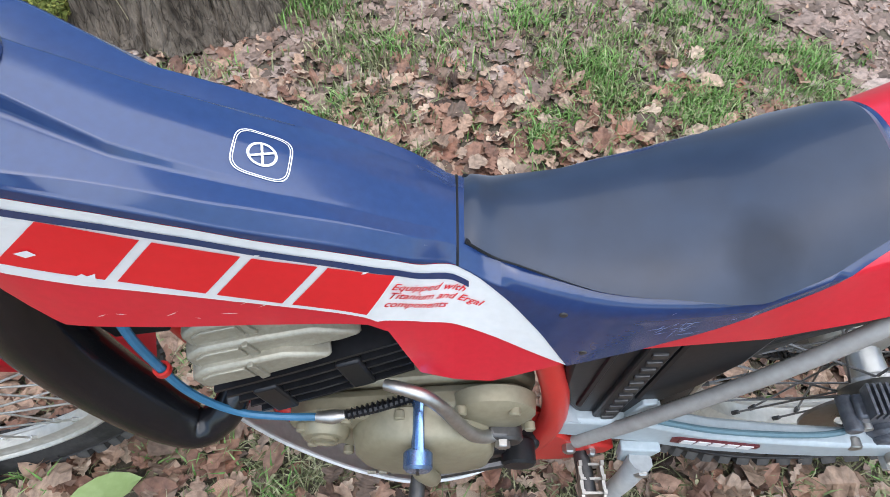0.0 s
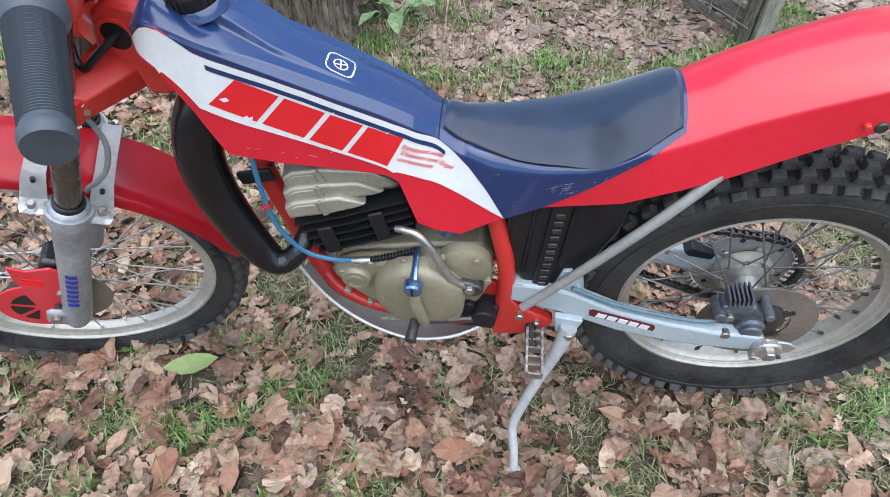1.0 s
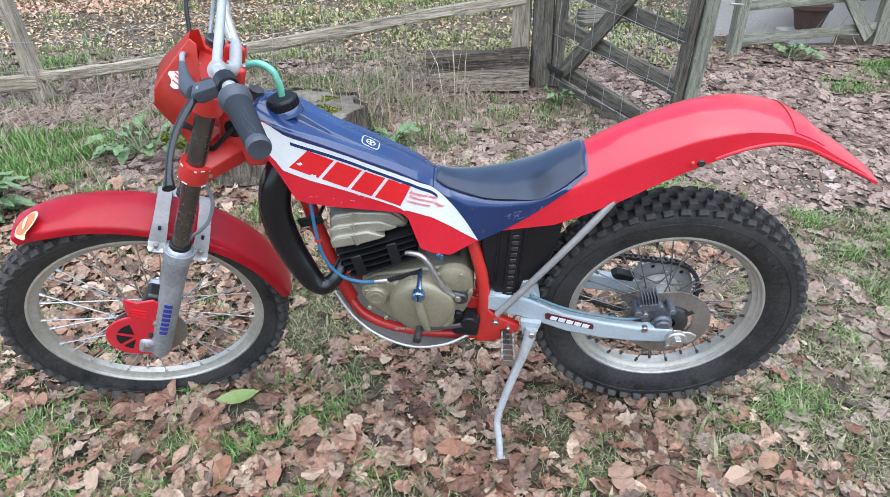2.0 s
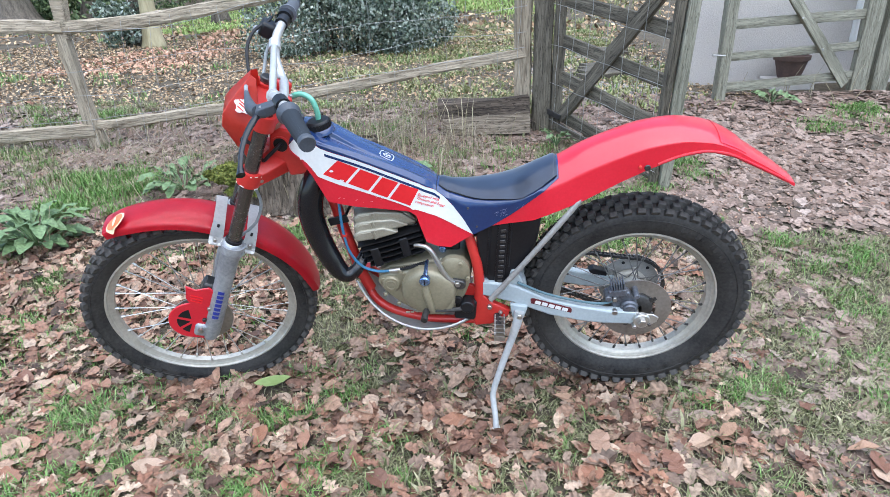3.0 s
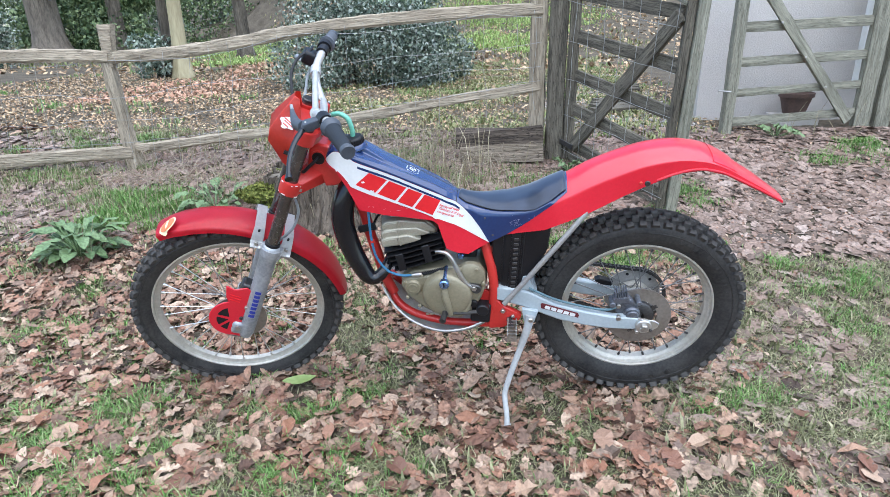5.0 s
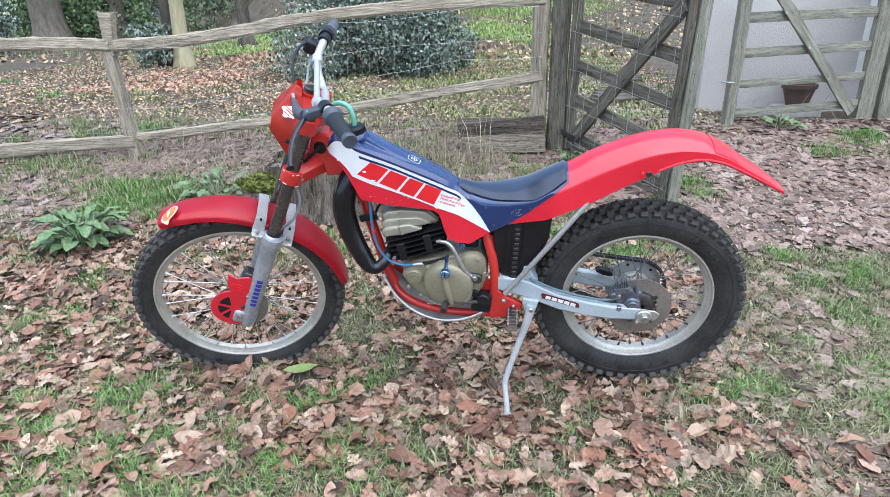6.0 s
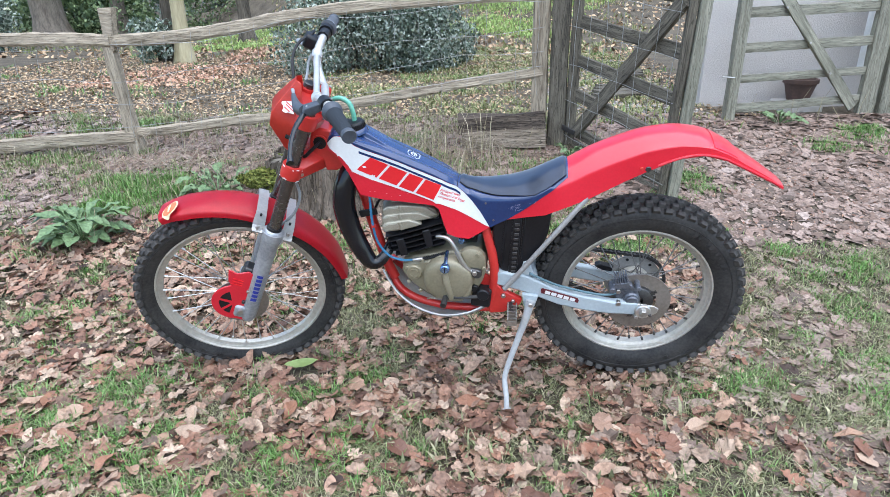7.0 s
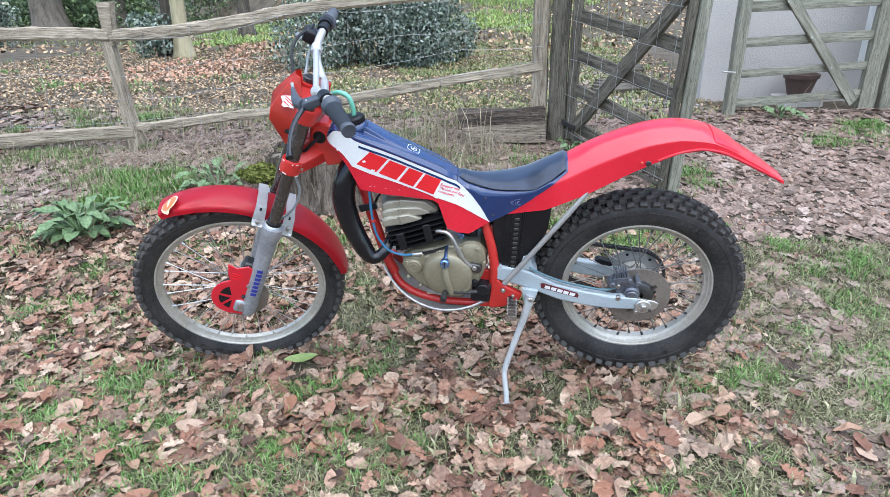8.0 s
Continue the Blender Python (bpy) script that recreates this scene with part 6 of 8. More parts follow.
part("front_axle", tube([(FRONT_C.x, -0.118, FRONT_C.z), (FRONT_C.x, 0.118, FRONT_C.z)], 0.0085, 12, smooth=False), STEEL, BIKE, m=STEER)
# blue lettering bars up the left slider
for k in range(7):
    z = -0.505 + 0.0165 * k
    bm = bmesh.new()
    vs = [[bm.verts.new((LEG_X + 0.0268 * math.cos(radians(a)), -LEG_Y + 0.0268 * math.sin(radians(a)), z + dz)) for a in np.linspace(-112, -72, 6)] for dz in (-0.0058, 0.0058)]
    for i in range(5):
        bm.faces.new((vs[0][i], vs[0][i + 1], vs[1][i + 1], vs[1][i]))
    part("slider_mark", bm, BLUEINK, BIKE, "dark blue sticker bar", m=STEER)


# ---- fence, gates, timber ----
PY = 2.70


def post(x, y, top, w, d, name, label, category, material, lean=(0, 0), seed=1, taper=1.0, rough=0.007):
    ob = beam((x, y, ground_z(x, y) - 0.15), (x + lean[0], y + lean[1], top), w, d, name, material, None, label, rough, seed, 0.0, taper)
    return tagged(ob, label, category)


post(0.302, PY + 0.02, 1.60, 0.100, 0.090, "fence_post", "cleft grey oak fence end post with shaggy grain", "fence post", WOODOLD, (0.006, 0.0), 3)
post(0.420, PY - 0.03, 1.80, 0.108, 0.108, "gate_post", "square dark weathered gate hanging post", "gate post", WOODGATE, (0.004, 0.0), 5, 1.0, 0.003)
LP = (-2.372, 2.455)
lp = post(LP[0], LP[1], 1.02, 0.074, 0.070, "fence_post", "leaning cleft oak fence post with a flared flat head", "fence post", WOODOLD, (-0.085, 0.0), 9, 0.86)
bm = bmesh.new()
rows = []
for z, w, d in ((0.97, 0.030, 0.032), (1.02, 0.032, 0.034), (1.09, 0.035, 0.034), (1.16, 0.040, 0.034), (1.215, 0.046, 0.034), (1.225, 0.045, 0.032)):
    rows.append([bm.verts.new((x * w, y * d, z + (0.008 if x > 0 and z > 1.2 else 0))) for x, y in ((-1, -0.8), (-0.6, -1), (0.6, -1), (1, -0.8), (1, 0.8), (0.6, 1), (-0.6, 1), (-1, 0.8))])
for a, b in zip(rows, rows[1:]):
    for j in range(8):
        bm.faces.new((a[j], a[(j + 1) % 8], b[(j + 1) % 8], b[j]))
bm.faces.new(rows[0][::-1])
bm.faces.new(rows[-1])
head = link("post_head", bm, WOODOLD, lp, "flared weathered post head")
head.matrix_local = lp.matrix_basis.inverted() @ pose(-2.50, LP[1], 0, 0, 4, 0)


def rail(pts, w, h, label, seed, taper=1.0):
    """A cleft rail that sags and twists through its points."""
    bm = bmesh.new()
    line = glide(pts, 10)
    rnd = random.Random(seed)
    rings = []
    n = len(line)
    prof = [(-0.5, -0.3), (-0.3, -0.5), (0.1, -0.46), (0.45, -0.36), (0.5, 0.1), (0.36, 0.42), (0.0, 0.5), (-0.36, 0.40)]
    x = (line[-1] - line[0]).normalized()
    y = Vector((0, 0, 1)).cross(x).normalized()
    z = x.cross(y)
    o = line[0]
    for i, p in enumerate(line):
        d = p - o
        t = i / (n - 1)
        k = (1 + (taper - 1) * t) * (1 + 0.14 * noise.noise((t * 9 + seed, 1, 1)))
        tw = 0.5 * noise.noise((t * 3, seed, 4))
        row = []
        for j, (a, b) in enumerate(prof):
            wob = 0.007 * noise.noise((t * 30, j * 3.1, seed)) + 0.003 * noise.noise((t * 90, j * 3.1, seed))
            yy, zz = a * w * k + wob, b * h * k + wob
            row.append(bm.verts.new((d.dot(x), d.dot(y) + yy * math.cos(tw) - zz * math.sin(tw), d.dot(z) + yy * math.sin(tw) + zz * math.cos(tw))))
        rings.append(row)
    m = len(prof)
    for a, b in zip(rings, rings[1:]):
        for j in range(m):
            bm.faces.new((a[j], a[(j + 1) % m], b[(j + 1) % m], b[j]))
    bm.faces.new(rings[0][::-1])
    bm.faces.new(rings[-1])
    ob = link("fence_rail", bm, WOODOLD)
    mat = Matrix((x, y, z)).transposed().to_4x4()
    mat.translation = o
    ob.matrix_world = mat
    return tagged(ob, label, "fence rail", "rails of the cleft fence")


R_TOP = "sun-bleached cleft oak top rail, cracked along its length"
R_LOW = "weathered cleft oak lower rail with a knot"
rail([(-2.45, 2.45, 1.028), (-2.03, 2.48, 1.045), (-1.665, 2.514, 1.090), (-1.30, 2.548, 1.148), (-0.94, 2.583, 1.195), (-0.40, 2.63, 1.235), (0.32, 2.70, 1.262)], 0.060, 0.078, R_TOP, 11)
rail([(-5.2, 2.20, 1.06), (-4.2, 2.28, 1.052), (-3.13, 2.375, 1.046), (-2.77, 2.41, 1.044), (-2.42, 2.44, 1.030)], 0.064, 0.080, R_TOP, 13)
rail([(-2.40, 2.46, 0.440), (-2.15, 2.48, 0.458), (-1.757, 2.514, 0.505), (-1.37, 2.548, 0.546), (-0.613, 2.617, 0.660), (-0.244, 2.652, 0.722), (0.32, 2.70, 0.800)], 0.052, 0.062, R_LOW, 17)
rail([(-5.2, 2.20, 0.30), (-4.2, 2.28, 0.325), (-3.35, 2.375, 0.353), (-2.95, 2.41, 0.388), (-2.38, 2.44, 0.415)], 0.060, 0.090, R_LOW, 19)


def wires():
    """Slack stock netting along the fence."""
    bm = bmesh.new()
    rnd = random.Random(4)
    xs = [-5.2, -3.8, -2.32, -1.6, -0.9, -0.3, 0.32]

    def fy(x):
        return float(np.interp(x, [-5.2, -2.3, 0.32], [2.30, 2.42, 2.66]))
    for frac, sag in ((0.10, 0.01), (0.34, 0.03), (0.60, 0.03), (0.93, 0.04)):
        pts = []
        for i in range(34):
            x = -5.2 + 5.52 * i / 33
            lo = float(np.interp(x, [-5.2, -2.3, 0.32], [0.30, 0.42, 0.78]))
            hi = float(np.interp(x, [-5.2, -2.3, -1.1, -0.6, 0.32], [1.05, 1.03, 1.17, 1.22, 1.26]))
            pts.append((x, fy(x), lo + (hi - lo) * frac - sag * math.sin(i * 0.9 + frac * 9) * 0.5 + 0.008 * rnd.uniform(-1, 1)))
        tube(pts, 0.0014, 5, steps=2, bm=bm)
    x = -5.1
    while x < 0.28:
        lo = float(np.interp(x, [-5.2, -2.3, 0.32], [0.30, 0.42, 0.78]))
        hi = float(np.interp(x, [-5.2, -2.3, -1.1, -0.6, 0.32], [1.05, 1.03, 1.17, 1.22, 1.26]))
        a = rnd.uniform(-0.03, 0.03)
        pts = [(x + a * k + 0.012 * math.sin(k * 9 + x * 7), fy(x), lo - 0.12 + (hi - lo + 0.12) * k) for k in (0, 0.25, 0.5, 0.75, 1)]
        tube(pts, 0.0011, 5, steps=2, bm=bm)
        x += rnd.uniform(0.13, 0.17)
    return bm


net = link("wire_netting", wires(), WIREM)
tagged(net, "slack galvanised stock netting stapled to the oak fence", "wire fence")
# pale stake in the netting
SX, SY = -1.05, 8.91
st = beam((SX, SY, ground_z(SX, SY) - 0.1), (SX + 0.02, SY, 1.62), 0.020, 0.020, "stake", WOODPALE)
tagged(st, "thin pale stake standing in leaf litter", "stake")


# garden gate, swung open towards the motorcycle
def gate():
    hx, hy, fx, fy = 0.490, PY - 0.05, 0.985, 1.950
    L = math.hypot(fx - hx, fy - hy)
    ang = math.degrees(math.atan2(fy - hy, fx - hx))
    z0 = 0.455
    root = new("garden_gate")
    root.matrix_basis = pose(hx, hy, z0, 0, 0, ang)
    tagged(root, "dark weathered wooden gate sagging open, wire net on its bars", "gate")

    def bar(name, p, q, w, h, mat, seed, rough=0.003):
        M = root.matrix_basis
        return beam(M @ Vector(p), M @ Vector(q), w, h, name, mat, root, "", rough, seed)
    bar("hanging_stile", (0.030, 0, -0.10), (0.055, 0, 1.20), 0.060, 0.060, WOODGATE, 31)
    bar("closing_stile", (0.882, 0.026, -0.29), (0.978, 0.026, 1.20), 0.056, 0.060, WOODPALE, 32)
    bar("closing_stile", (0.832, -0.002, -0.28), (0.926, -0.002, 1.20), 0.040, 0.052, WOODGATE, 33)
    for k, (z, fall) in enumerate(((-0.095, 0.20), (0.000, 0.20), (0.225, 0.215), (0.430, 0.190), (0.658, 0.172), (0.895, 0.150))):
        bar("gate_bar", (0.0, 0.012, z), (0.85, 0.012, z - 0.85 * fall), 0.028, 0.070, WOODGATE, 40 + k)
    bar("gate_brace", (0.100, -0.020, -0.02), (0.860, -0.020, 0.755), 0.026, 0.076, WOODGATE, 51)
    bar("gate_brace", (0.02, -0.020, 1.20), (0.90, -0.020, 0.82), 0.020, 0.050, WOODPALE, 52)
    bm = bmesh.new()
    rnd = random.Random(8)
    for i in range(7):
        x = 0.06 + (L - 0.10) * i / 6
        tube([(x + 0.05 * z + 0.008 * rnd.uniform(-1, 1), -0.042, z - 0.17 * x) for z in np.linspace(-0.06, 1.10, 9)], 0.0013, 5, steps=1, bm=bm)
    for k in range(6):
        z = -0.03 + 0.22 * k
        tube([(x, -0.042, z - 0.17 * x + 0.008 * rnd.uniform(-1, 1)) for x in np.linspace(0.02, L + 0.02, 8)], 0.0013, 5, steps=1, bm=bm)
    w = link("gate_netting", bm, WIREM, root, "galvanised wire net on the gate")
    for z in (0.0, 0.95):
        bm = box(0.16, 0.010, 0.032, pose(0.05, -0.045, z, 0, 10, 0))
        h = link("gate_hinge", bm, DARKSTEEL, root, "galvanised strap hinge", bevel=0.003)
    return root


gate()


# second gate closed against the house wall
def wall_gate():
    ax, ay, bx, by = 1.595, 3.14, 2.74, 3.50
    L = math.hypot(bx - ax, by - ay)
    ang = math.degrees(math.atan2(by - ay, bx - ax))
    root = new("field_gate")
    root.matrix_basis = pose(ax, ay, 0.42, 0, 0, ang)
    tagged(root, "pale weathered barred gate with diagonal brace before the wall", "gate")

    def bar(name, p, q, w, h, mat, seed, rough=0.003):
        M = root.matrix_basis
        return beam(M @ Vector(p), M @ Vector(q), w, h, name, mat, root, "", rough, seed)
    bar("gate_stile", (0.050, 0, -0.10), (0.050, 0, 1.5), 0.070, 0.090, WOODPALE, 61)
    bar("gate_stile", (1.150, 0, -0.06), (1.150, 0, 1.5), 0.105, 0.070, WOODPALE, 62)
    for k, (z, h) in enumerate(((0.074, 0.058), (0.272, 0.052), (0.478, 0.062), (0.704, 0.066), (0.95, 0.066))):
        bar("gate_bar", (0.08, 0.012, z), (1.12, 0.012, z + 0.026), 0.022, h, WOODPALE, 70 + k)
    bar("gate_bar", (-0.06, -0.03, -0.055), (0.42, -0.03, -0.03), 0.03, 0.050, WOODPALE, 79)
    bar("gate_brace", (1.030, -0.016, 0.045), (0.060, -0.016, 1.10), 0.022, 0.072, WOODPALE, 80)
    link("gate_bolt", tube([(-0.075, -0.05, 0.300), (0.02, -0.05, 0.292)], 0.006, 8, smooth=False), STEEL, root, "steel bolt through the stile")
    for bx, bz in ((0.555, 0.500), (0.760, 0.290), (0.330, 0.730)):
        link("coach_screw", disc(0.008, -0.034, -0.024, 10, (bx + 0.02, 0, bz), "Y", 0.002), STEEL, root, "pale screw head in the brace")
    return root


wall_gate()
gp = beam((2.845, 3.53, 0.30), (2.835, 3.54, 2.0), 0.10, 0.12, "gate_post", WOODPALE)
tagged(gp, "pale square gate post by the house wall", "gate post")
gp2 = beam((2.99, 3.48, 0.30), (2.98, 3.49, 2.0), 0.11, 0.10, "gate_post", WOODPALE)
tagged(gp2, "pale square gate post beside its twin", "gate post")

# house wall
bm = box(5.2, 0.12, 4.2, pose(1.62 + 2.6, 3.90, 1.9, 0, 0, 0))
w = link("wall_house", bm, RENDERWALL, smooth=False)
w["kind"] = "structure"
tagged(w, "grey roughcast rendered house wall", "wall")
dp = link("downpipe", tube([(2.762, 3.80, 0.66), (2.768, 3.80, 3.0)], 0.026, 14, smooth=False), WHITE)
tagged(dp, "white plastic downpipe on the house wall", "downpipe")
# terracotta pot behind the bars
pot = link("flower_pot", lathe([(0.0005, 0.0), (0.088, 0.0), (0.095, 0.01), (0.135, 0.155), (0.150, 0.158), (0.152, 0.195), (0.138, 0.198), (0.128, 0.165), (0.0005, 0.15)], 32, axis="Z", closed=False), TERRACOTTA)
pot.matrix_world = pose(2.285, 3.64, ground_z(2.285, 3.64) + 0.075) @ Matrix.Scale(0.82, 4)
tagged(pot, "dark terracotta pot standing behind the barred gate", "flower pot")
slab = link("pot_slab", box(0.30, 0.25, 0.10, pose(2.285, 3.66, ground_z(2.285, 3.64) + 0.02)), RENDERWALL, bevel=0.01)
tagged(slab, "grey stone slab under the pot", "slab")

# timber baulks by the gate post
def baulk(p, q, w, h, seed, label, material=BAULKM):
    ob = beam(p, q, w, h, "timber_baulk", material, None, label, 0.012, seed)
    return tagged(ob, label, "timber", "stacked timbers")


# The lower baulk's lit front is put in by a paler wood.
baulk((-0.185, 2.60, 0.375), (0.350, 2.62, 0.398), 0.12, 0.115, 91, "split brown timber baulk with open grain, coloured paler as lit", SPLITOAK)
baulk((-0.215, 2.615, 0.478), (0.345, 2.63, 0.506), 0.11, 0.098, 92, "dark weathered timber baulk on another")


# ---- stump ----
def stump():
    root = new("tree_stump")
    cx, cy = -0.86, 1.99
    root.matrix_basis = pose(cx, cy, ground_z(cx, cy) - 0.05)
    tagged(root, "old cut tree stump with shaggy bark and moss", "tree stump")
    bm = bmesh.new()
    seg, rows = 300, []
    H = 0.26
    for z, k in ((0.0, 1.14), (0.04, 1.08), (0.09, 1.03), (0.14, 1.0), (0.20, 0.98), (0.26, 0.97), (H, 0.95)):
        row = []
        for j in range(seg):
            a = 2 * math.pi * j / seg
            flute = 0.022 * math.sin(a * 9 + 1) + 0.030 * noise.noise((math.cos(a) * 2.2, math.sin(a) * 2.2, 1)) + 0.026 * noise.noise((math.cos(a) * 12, math.sin(a) * 12, z * 3)) - 0.045 * max(0.0, 0.30 - abs(noise.noise((math.cos(a) * 16, math.sin(a) * 16, z * 1.6)))) + 0.018 * noise.noise((math.cos(a) * 40, math.sin(a) * 40, z * 9))
            r = 0.37 * k + flute
            row.append(bm.verts.new((r * math.cos(a) * 1.08, r * math.sin(a) * 0.92, z + (0.03 * noise.noise((math.cos(a) * 5, math.sin(a) * 5, 8)) if z == H else 0))))
        rows.append(row)
    for a, b in zip(rows, rows[1:]):
        for j in range(seg):
            bm.faces.new((a[j], a[(j + 1) % seg], b[(j + 1) % seg], b[j]))
    link("bark", bm, STUMPBARK, root, "deeply furrowed grey-brown bark")
    bm = bmesh.new()
    prev = None
    for r in (0.001, 0.08, 0.16, 0.23, 0.29, 0.335, 0.352):
        row = []
        for j in range(seg):
            a = 2 * math.pi * j / seg
            f = r / 0.352
            edge = 0.022 * math.sin(a * 9 + 1) + 0.030 * noise.noise((math.cos(a) * 2.2, math.sin(a) * 2.2, 1))
            row.append(bm.verts.new(((r + edge * f) * math.cos(a) * 1.08, (r + edge * f) * math.sin(a) * 0.92, H - 0.012 + 0.02 * noise.noise((r * 8 * math.cos(a), r * 8 * math.sin(a), 3)))))
        if prev:
            for j in range(seg):
                bm.faces.new((prev[j], prev[(j + 1) % seg], row[(j + 1) % seg], row[j]))
        prev = row
    link("cut_face", bm, STUMPTOP, root, "grey weathered cut face")
    for mx, my, s, mz in ((-0.34, -0.18, 0.15, 0.16), (-0.26, -0.28, 0.10, 0.10), (-0.40, -0.05, 0.12, 0.10), (-0.14, -0.22, 0.10, 0.215), (0.06, -0.24, 0.07, 0.222), (0.20, -0.04, 0.10, 0.218), (-0.12, 0.10, 0.13, 0.215), (0.30, 0.08, 0.08, 0.20), (0.03, 0.02, 0.12, 0.212), (0.18, 0.19, 0.10, 0.205), (-0.29, 0.08, 0.13, 0.195)):
        rnd = random.Random(int(1000 * s + 7 * mz * 100))
        V, Fc = [], []
        for _ in range(int(2600 * (s / 0.12) ** 2)):
            d = Vector((rnd.gauss(0, 1), rnd.gauss(0, 1), abs(rnd.gauss(0, 1)))).normalized()
            r = s * (1 + 0.35 * noise.noise(d * 2.2 + Vector((mx * 9, my * 9, 0))) + 0.12 * noise.noise(d * 9))
            p = Vector((d.x * r, d.y * r, d.z * r * 0.40))
            e = Euler((rnd.gauss(0, 0.7), rnd.gauss(0, 0.7), rnd.uniform(0, 6.28))).to_matrix()
            i, w = len(V), rnd.uniform(0.006, 0.012)
            V += [tuple(p + e @ (Vector(q) * w)) for q in ((-0.5, -0.6, 0), (0.5, -0.6, 0), (0.35, 0.7, 0.5), (-0.35, 0.7, 0.5))]
            Fc.append((i, i + 1, i + 2, i + 3))
        m = new("moss", mesh_from("moss", V, Fc, MOSSBIT))
        m.parent = root
        tagged(m, "olive green moss cushion")
        m.matrix_local = pose(mx, my, mz)
    return root


stump()


# ---- leaf litter ----
def leaf_shape(kind):
    """An upper-face leaf in its own plane, stalk at -y: vertices and faces, about 16 triangles."""
    if kind == 0:      # beech-like oval
        edge = [(0.0, -0.5), (0.17, -0.36), (0.29, -0.12), (0.30, 0.12), (0.19, 0.36), (0.0, 0.56)]
    elif kind == 1:    # oak-like lobes
        edge = [(0.03, -0.5), (0.06, -0.40), (0.16, -0.36), (0.19, -0.28), (0.10, -0.20), (0.24, -0.13), (0.27, -0.04), (0.14, 0.03), (0.29, 0.11), (0.30, 0.20), (0.16, 0.26), (0.22, 0.36), (0.15, 0.45), (0.0, 0.50)]
    elif kind == 4:    # plain oval for the distance
        edge = [(0.0, -0.5), (0.27, -0.16), (0.25, 0.20), (0.0, 0.5)]
    elif kind == 2:    # broad ragged oval
        edge = [(0.02, -0.46), (0.22, -0.38), (0.34, -0.20), (0.30, -0.08), (0.37, 0.08), (0.33, 0.24), (0.22, 0.30), (0.20, 0.42), (0.0, 0.50)]
    else:              # maple-like
        edge = [(0.03, -0.42), (0.20, -0.36), (0.38, -0.28), (0.32, -0.12), (0.44, 0.06), (0.28, 0.08), (0.28, 0.26), (0.16, 0.22), (0.0, 0.52)]
    n = len(edge)
    v = [(0.0, -0.5 + 1.04 * i / (n - 1), 0.0) for i in range(n)]
    v += [(x, y, 0.0) for x, y in edge] + [(-x * 0.96, y + 0.015, 0.0) for x, y in edge]
    f = []
    for i in range(n - 1):
        f += [(i, n + i, n + i + 1, i + 1), (i, i + 1, 2 * n + i + 1, 2 * n + i)]
    return np.array(v, float), f


LEAVES = [leaf_shape(k) for k in range(5)]


def curl(v, size, rnd):
    """Bend a flat leaf along and across its rib, crumpled at the rim."""
    p = v.copy()
    cup, bend, tw, fold = rnd.uniform(-0.6, 0.9), rnd.uniform(-0.5, 0.5), rnd.uniform(-0.4, 0.4), rnd.uniform(-0.10, 0.30)
    r = np.abs(p[:, 0])
    p[:, 2] = fold * r + cup * r ** 1.6 * 0.9 + bend * p[:, 1] ** 2 * 0.55 + tw * p[:, 0] * p[:, 1] + np.sin(p[:, 1] * 17 + rnd.uniform(0, 6)) * r * 0.20
    p[:, 0] *= rnd.uniform(0.75, 1.1)
    return p * size


# turf showing between the leaves: centre and radius of each patch
DULL_TURF = [(1.72, 1.34, 0.17), (1.55, 0.95, 0.13), (1.41, 1.47, 0.10), (1.46, 0.72, 0.12), (0.27, 0.38, 0.10), (0.37, 0.15, 0.15), (0.23, 0.03, 0.12), (0.74, 0.39, 0.10), (1.59, 0.98, 0.30), (0.88, 0.03, 0.14), (1.13, 0.25, 0.10), (1.33, 0.41, 0.15), (-0.05, 0.03, 0.07), (-0.25, 0.55, 0.09), (-0.43, 0.73, 0.12), (-0.00, 0.95, 0.15), (1.11, 0.94, 0.12), (-0.39, 0.28, 0.07), (0.71, -0.06, 0.12), (-0.39, -0.18, 0.12)]
GREEN_TUFTS = [(-1.14, 0.23, 0.10), (-1.74, 0.72, 0.10), (-1.01, -0.04, 0.06), (-0.68, 0.26, 0.06), (-0.16, 0.18, 0.05), (1.02, 0.46, 0.10), (-0.31, -0.02, 0.06), (-0.52, -0.13, 0.08), (-1.13, -0.22, 0.10), (-1.83, 1.03, 0.10), (-0.31, 0.36, 0.05), (-0.85, -0.17, 0.06), (-0.46, 0.24, 0.04)]
GREEN_TUFTS += [(0.45, 1.52, 0.12), (0.25, 1.33, 0.08), (0.86, 1.63, 0.16), (0.72, 1.73, 0.11), (1.02, 1.58, 0.13), (0.70, 1.45, 0.10), (0.56, 1.69, 0.08), (0.91, 1.88, 0.13), (0.22, 1.82, 0.09), (1.17, 2.17, 0.16), (2.39, 2.84, 0.13), (0.02, 2.95, 0.14)]
GREEN_TUFTS += [(-1.88, 0.69, 0.07), (-1.34, 0.19, 0.07), (-1.21, 0.25, 0.08), (-1.03, 0.01, 0.07), (-0.88, 0.03, 0.07), (-0.91, -0.09, 0.06), (-0.65, 0.24, 0.06), (-0.57, 0.28, 0.05), (-0.48, 0.26, 0.05), (-0.47, 0.52, 0.05), (-0.67, 0.06, 0.06), (-0.32, 0.04, 0.06), (-1.46, 0.15, 0.07), (-1.31, 0.03, 0.07), (-0.29, 0.41, 0.06), (-1.01, 0.46, 0.04), (-0.52, -0.04, 0.06), (-1.20, -0.10, 0.08), (-1.05, -0.16, 0.07), (-1.42, -0.02, 0.08), (-0.74, -0.20, 0.07), (2.1, 2.6, 0.15), (2.6, 2.5, 0.20)]
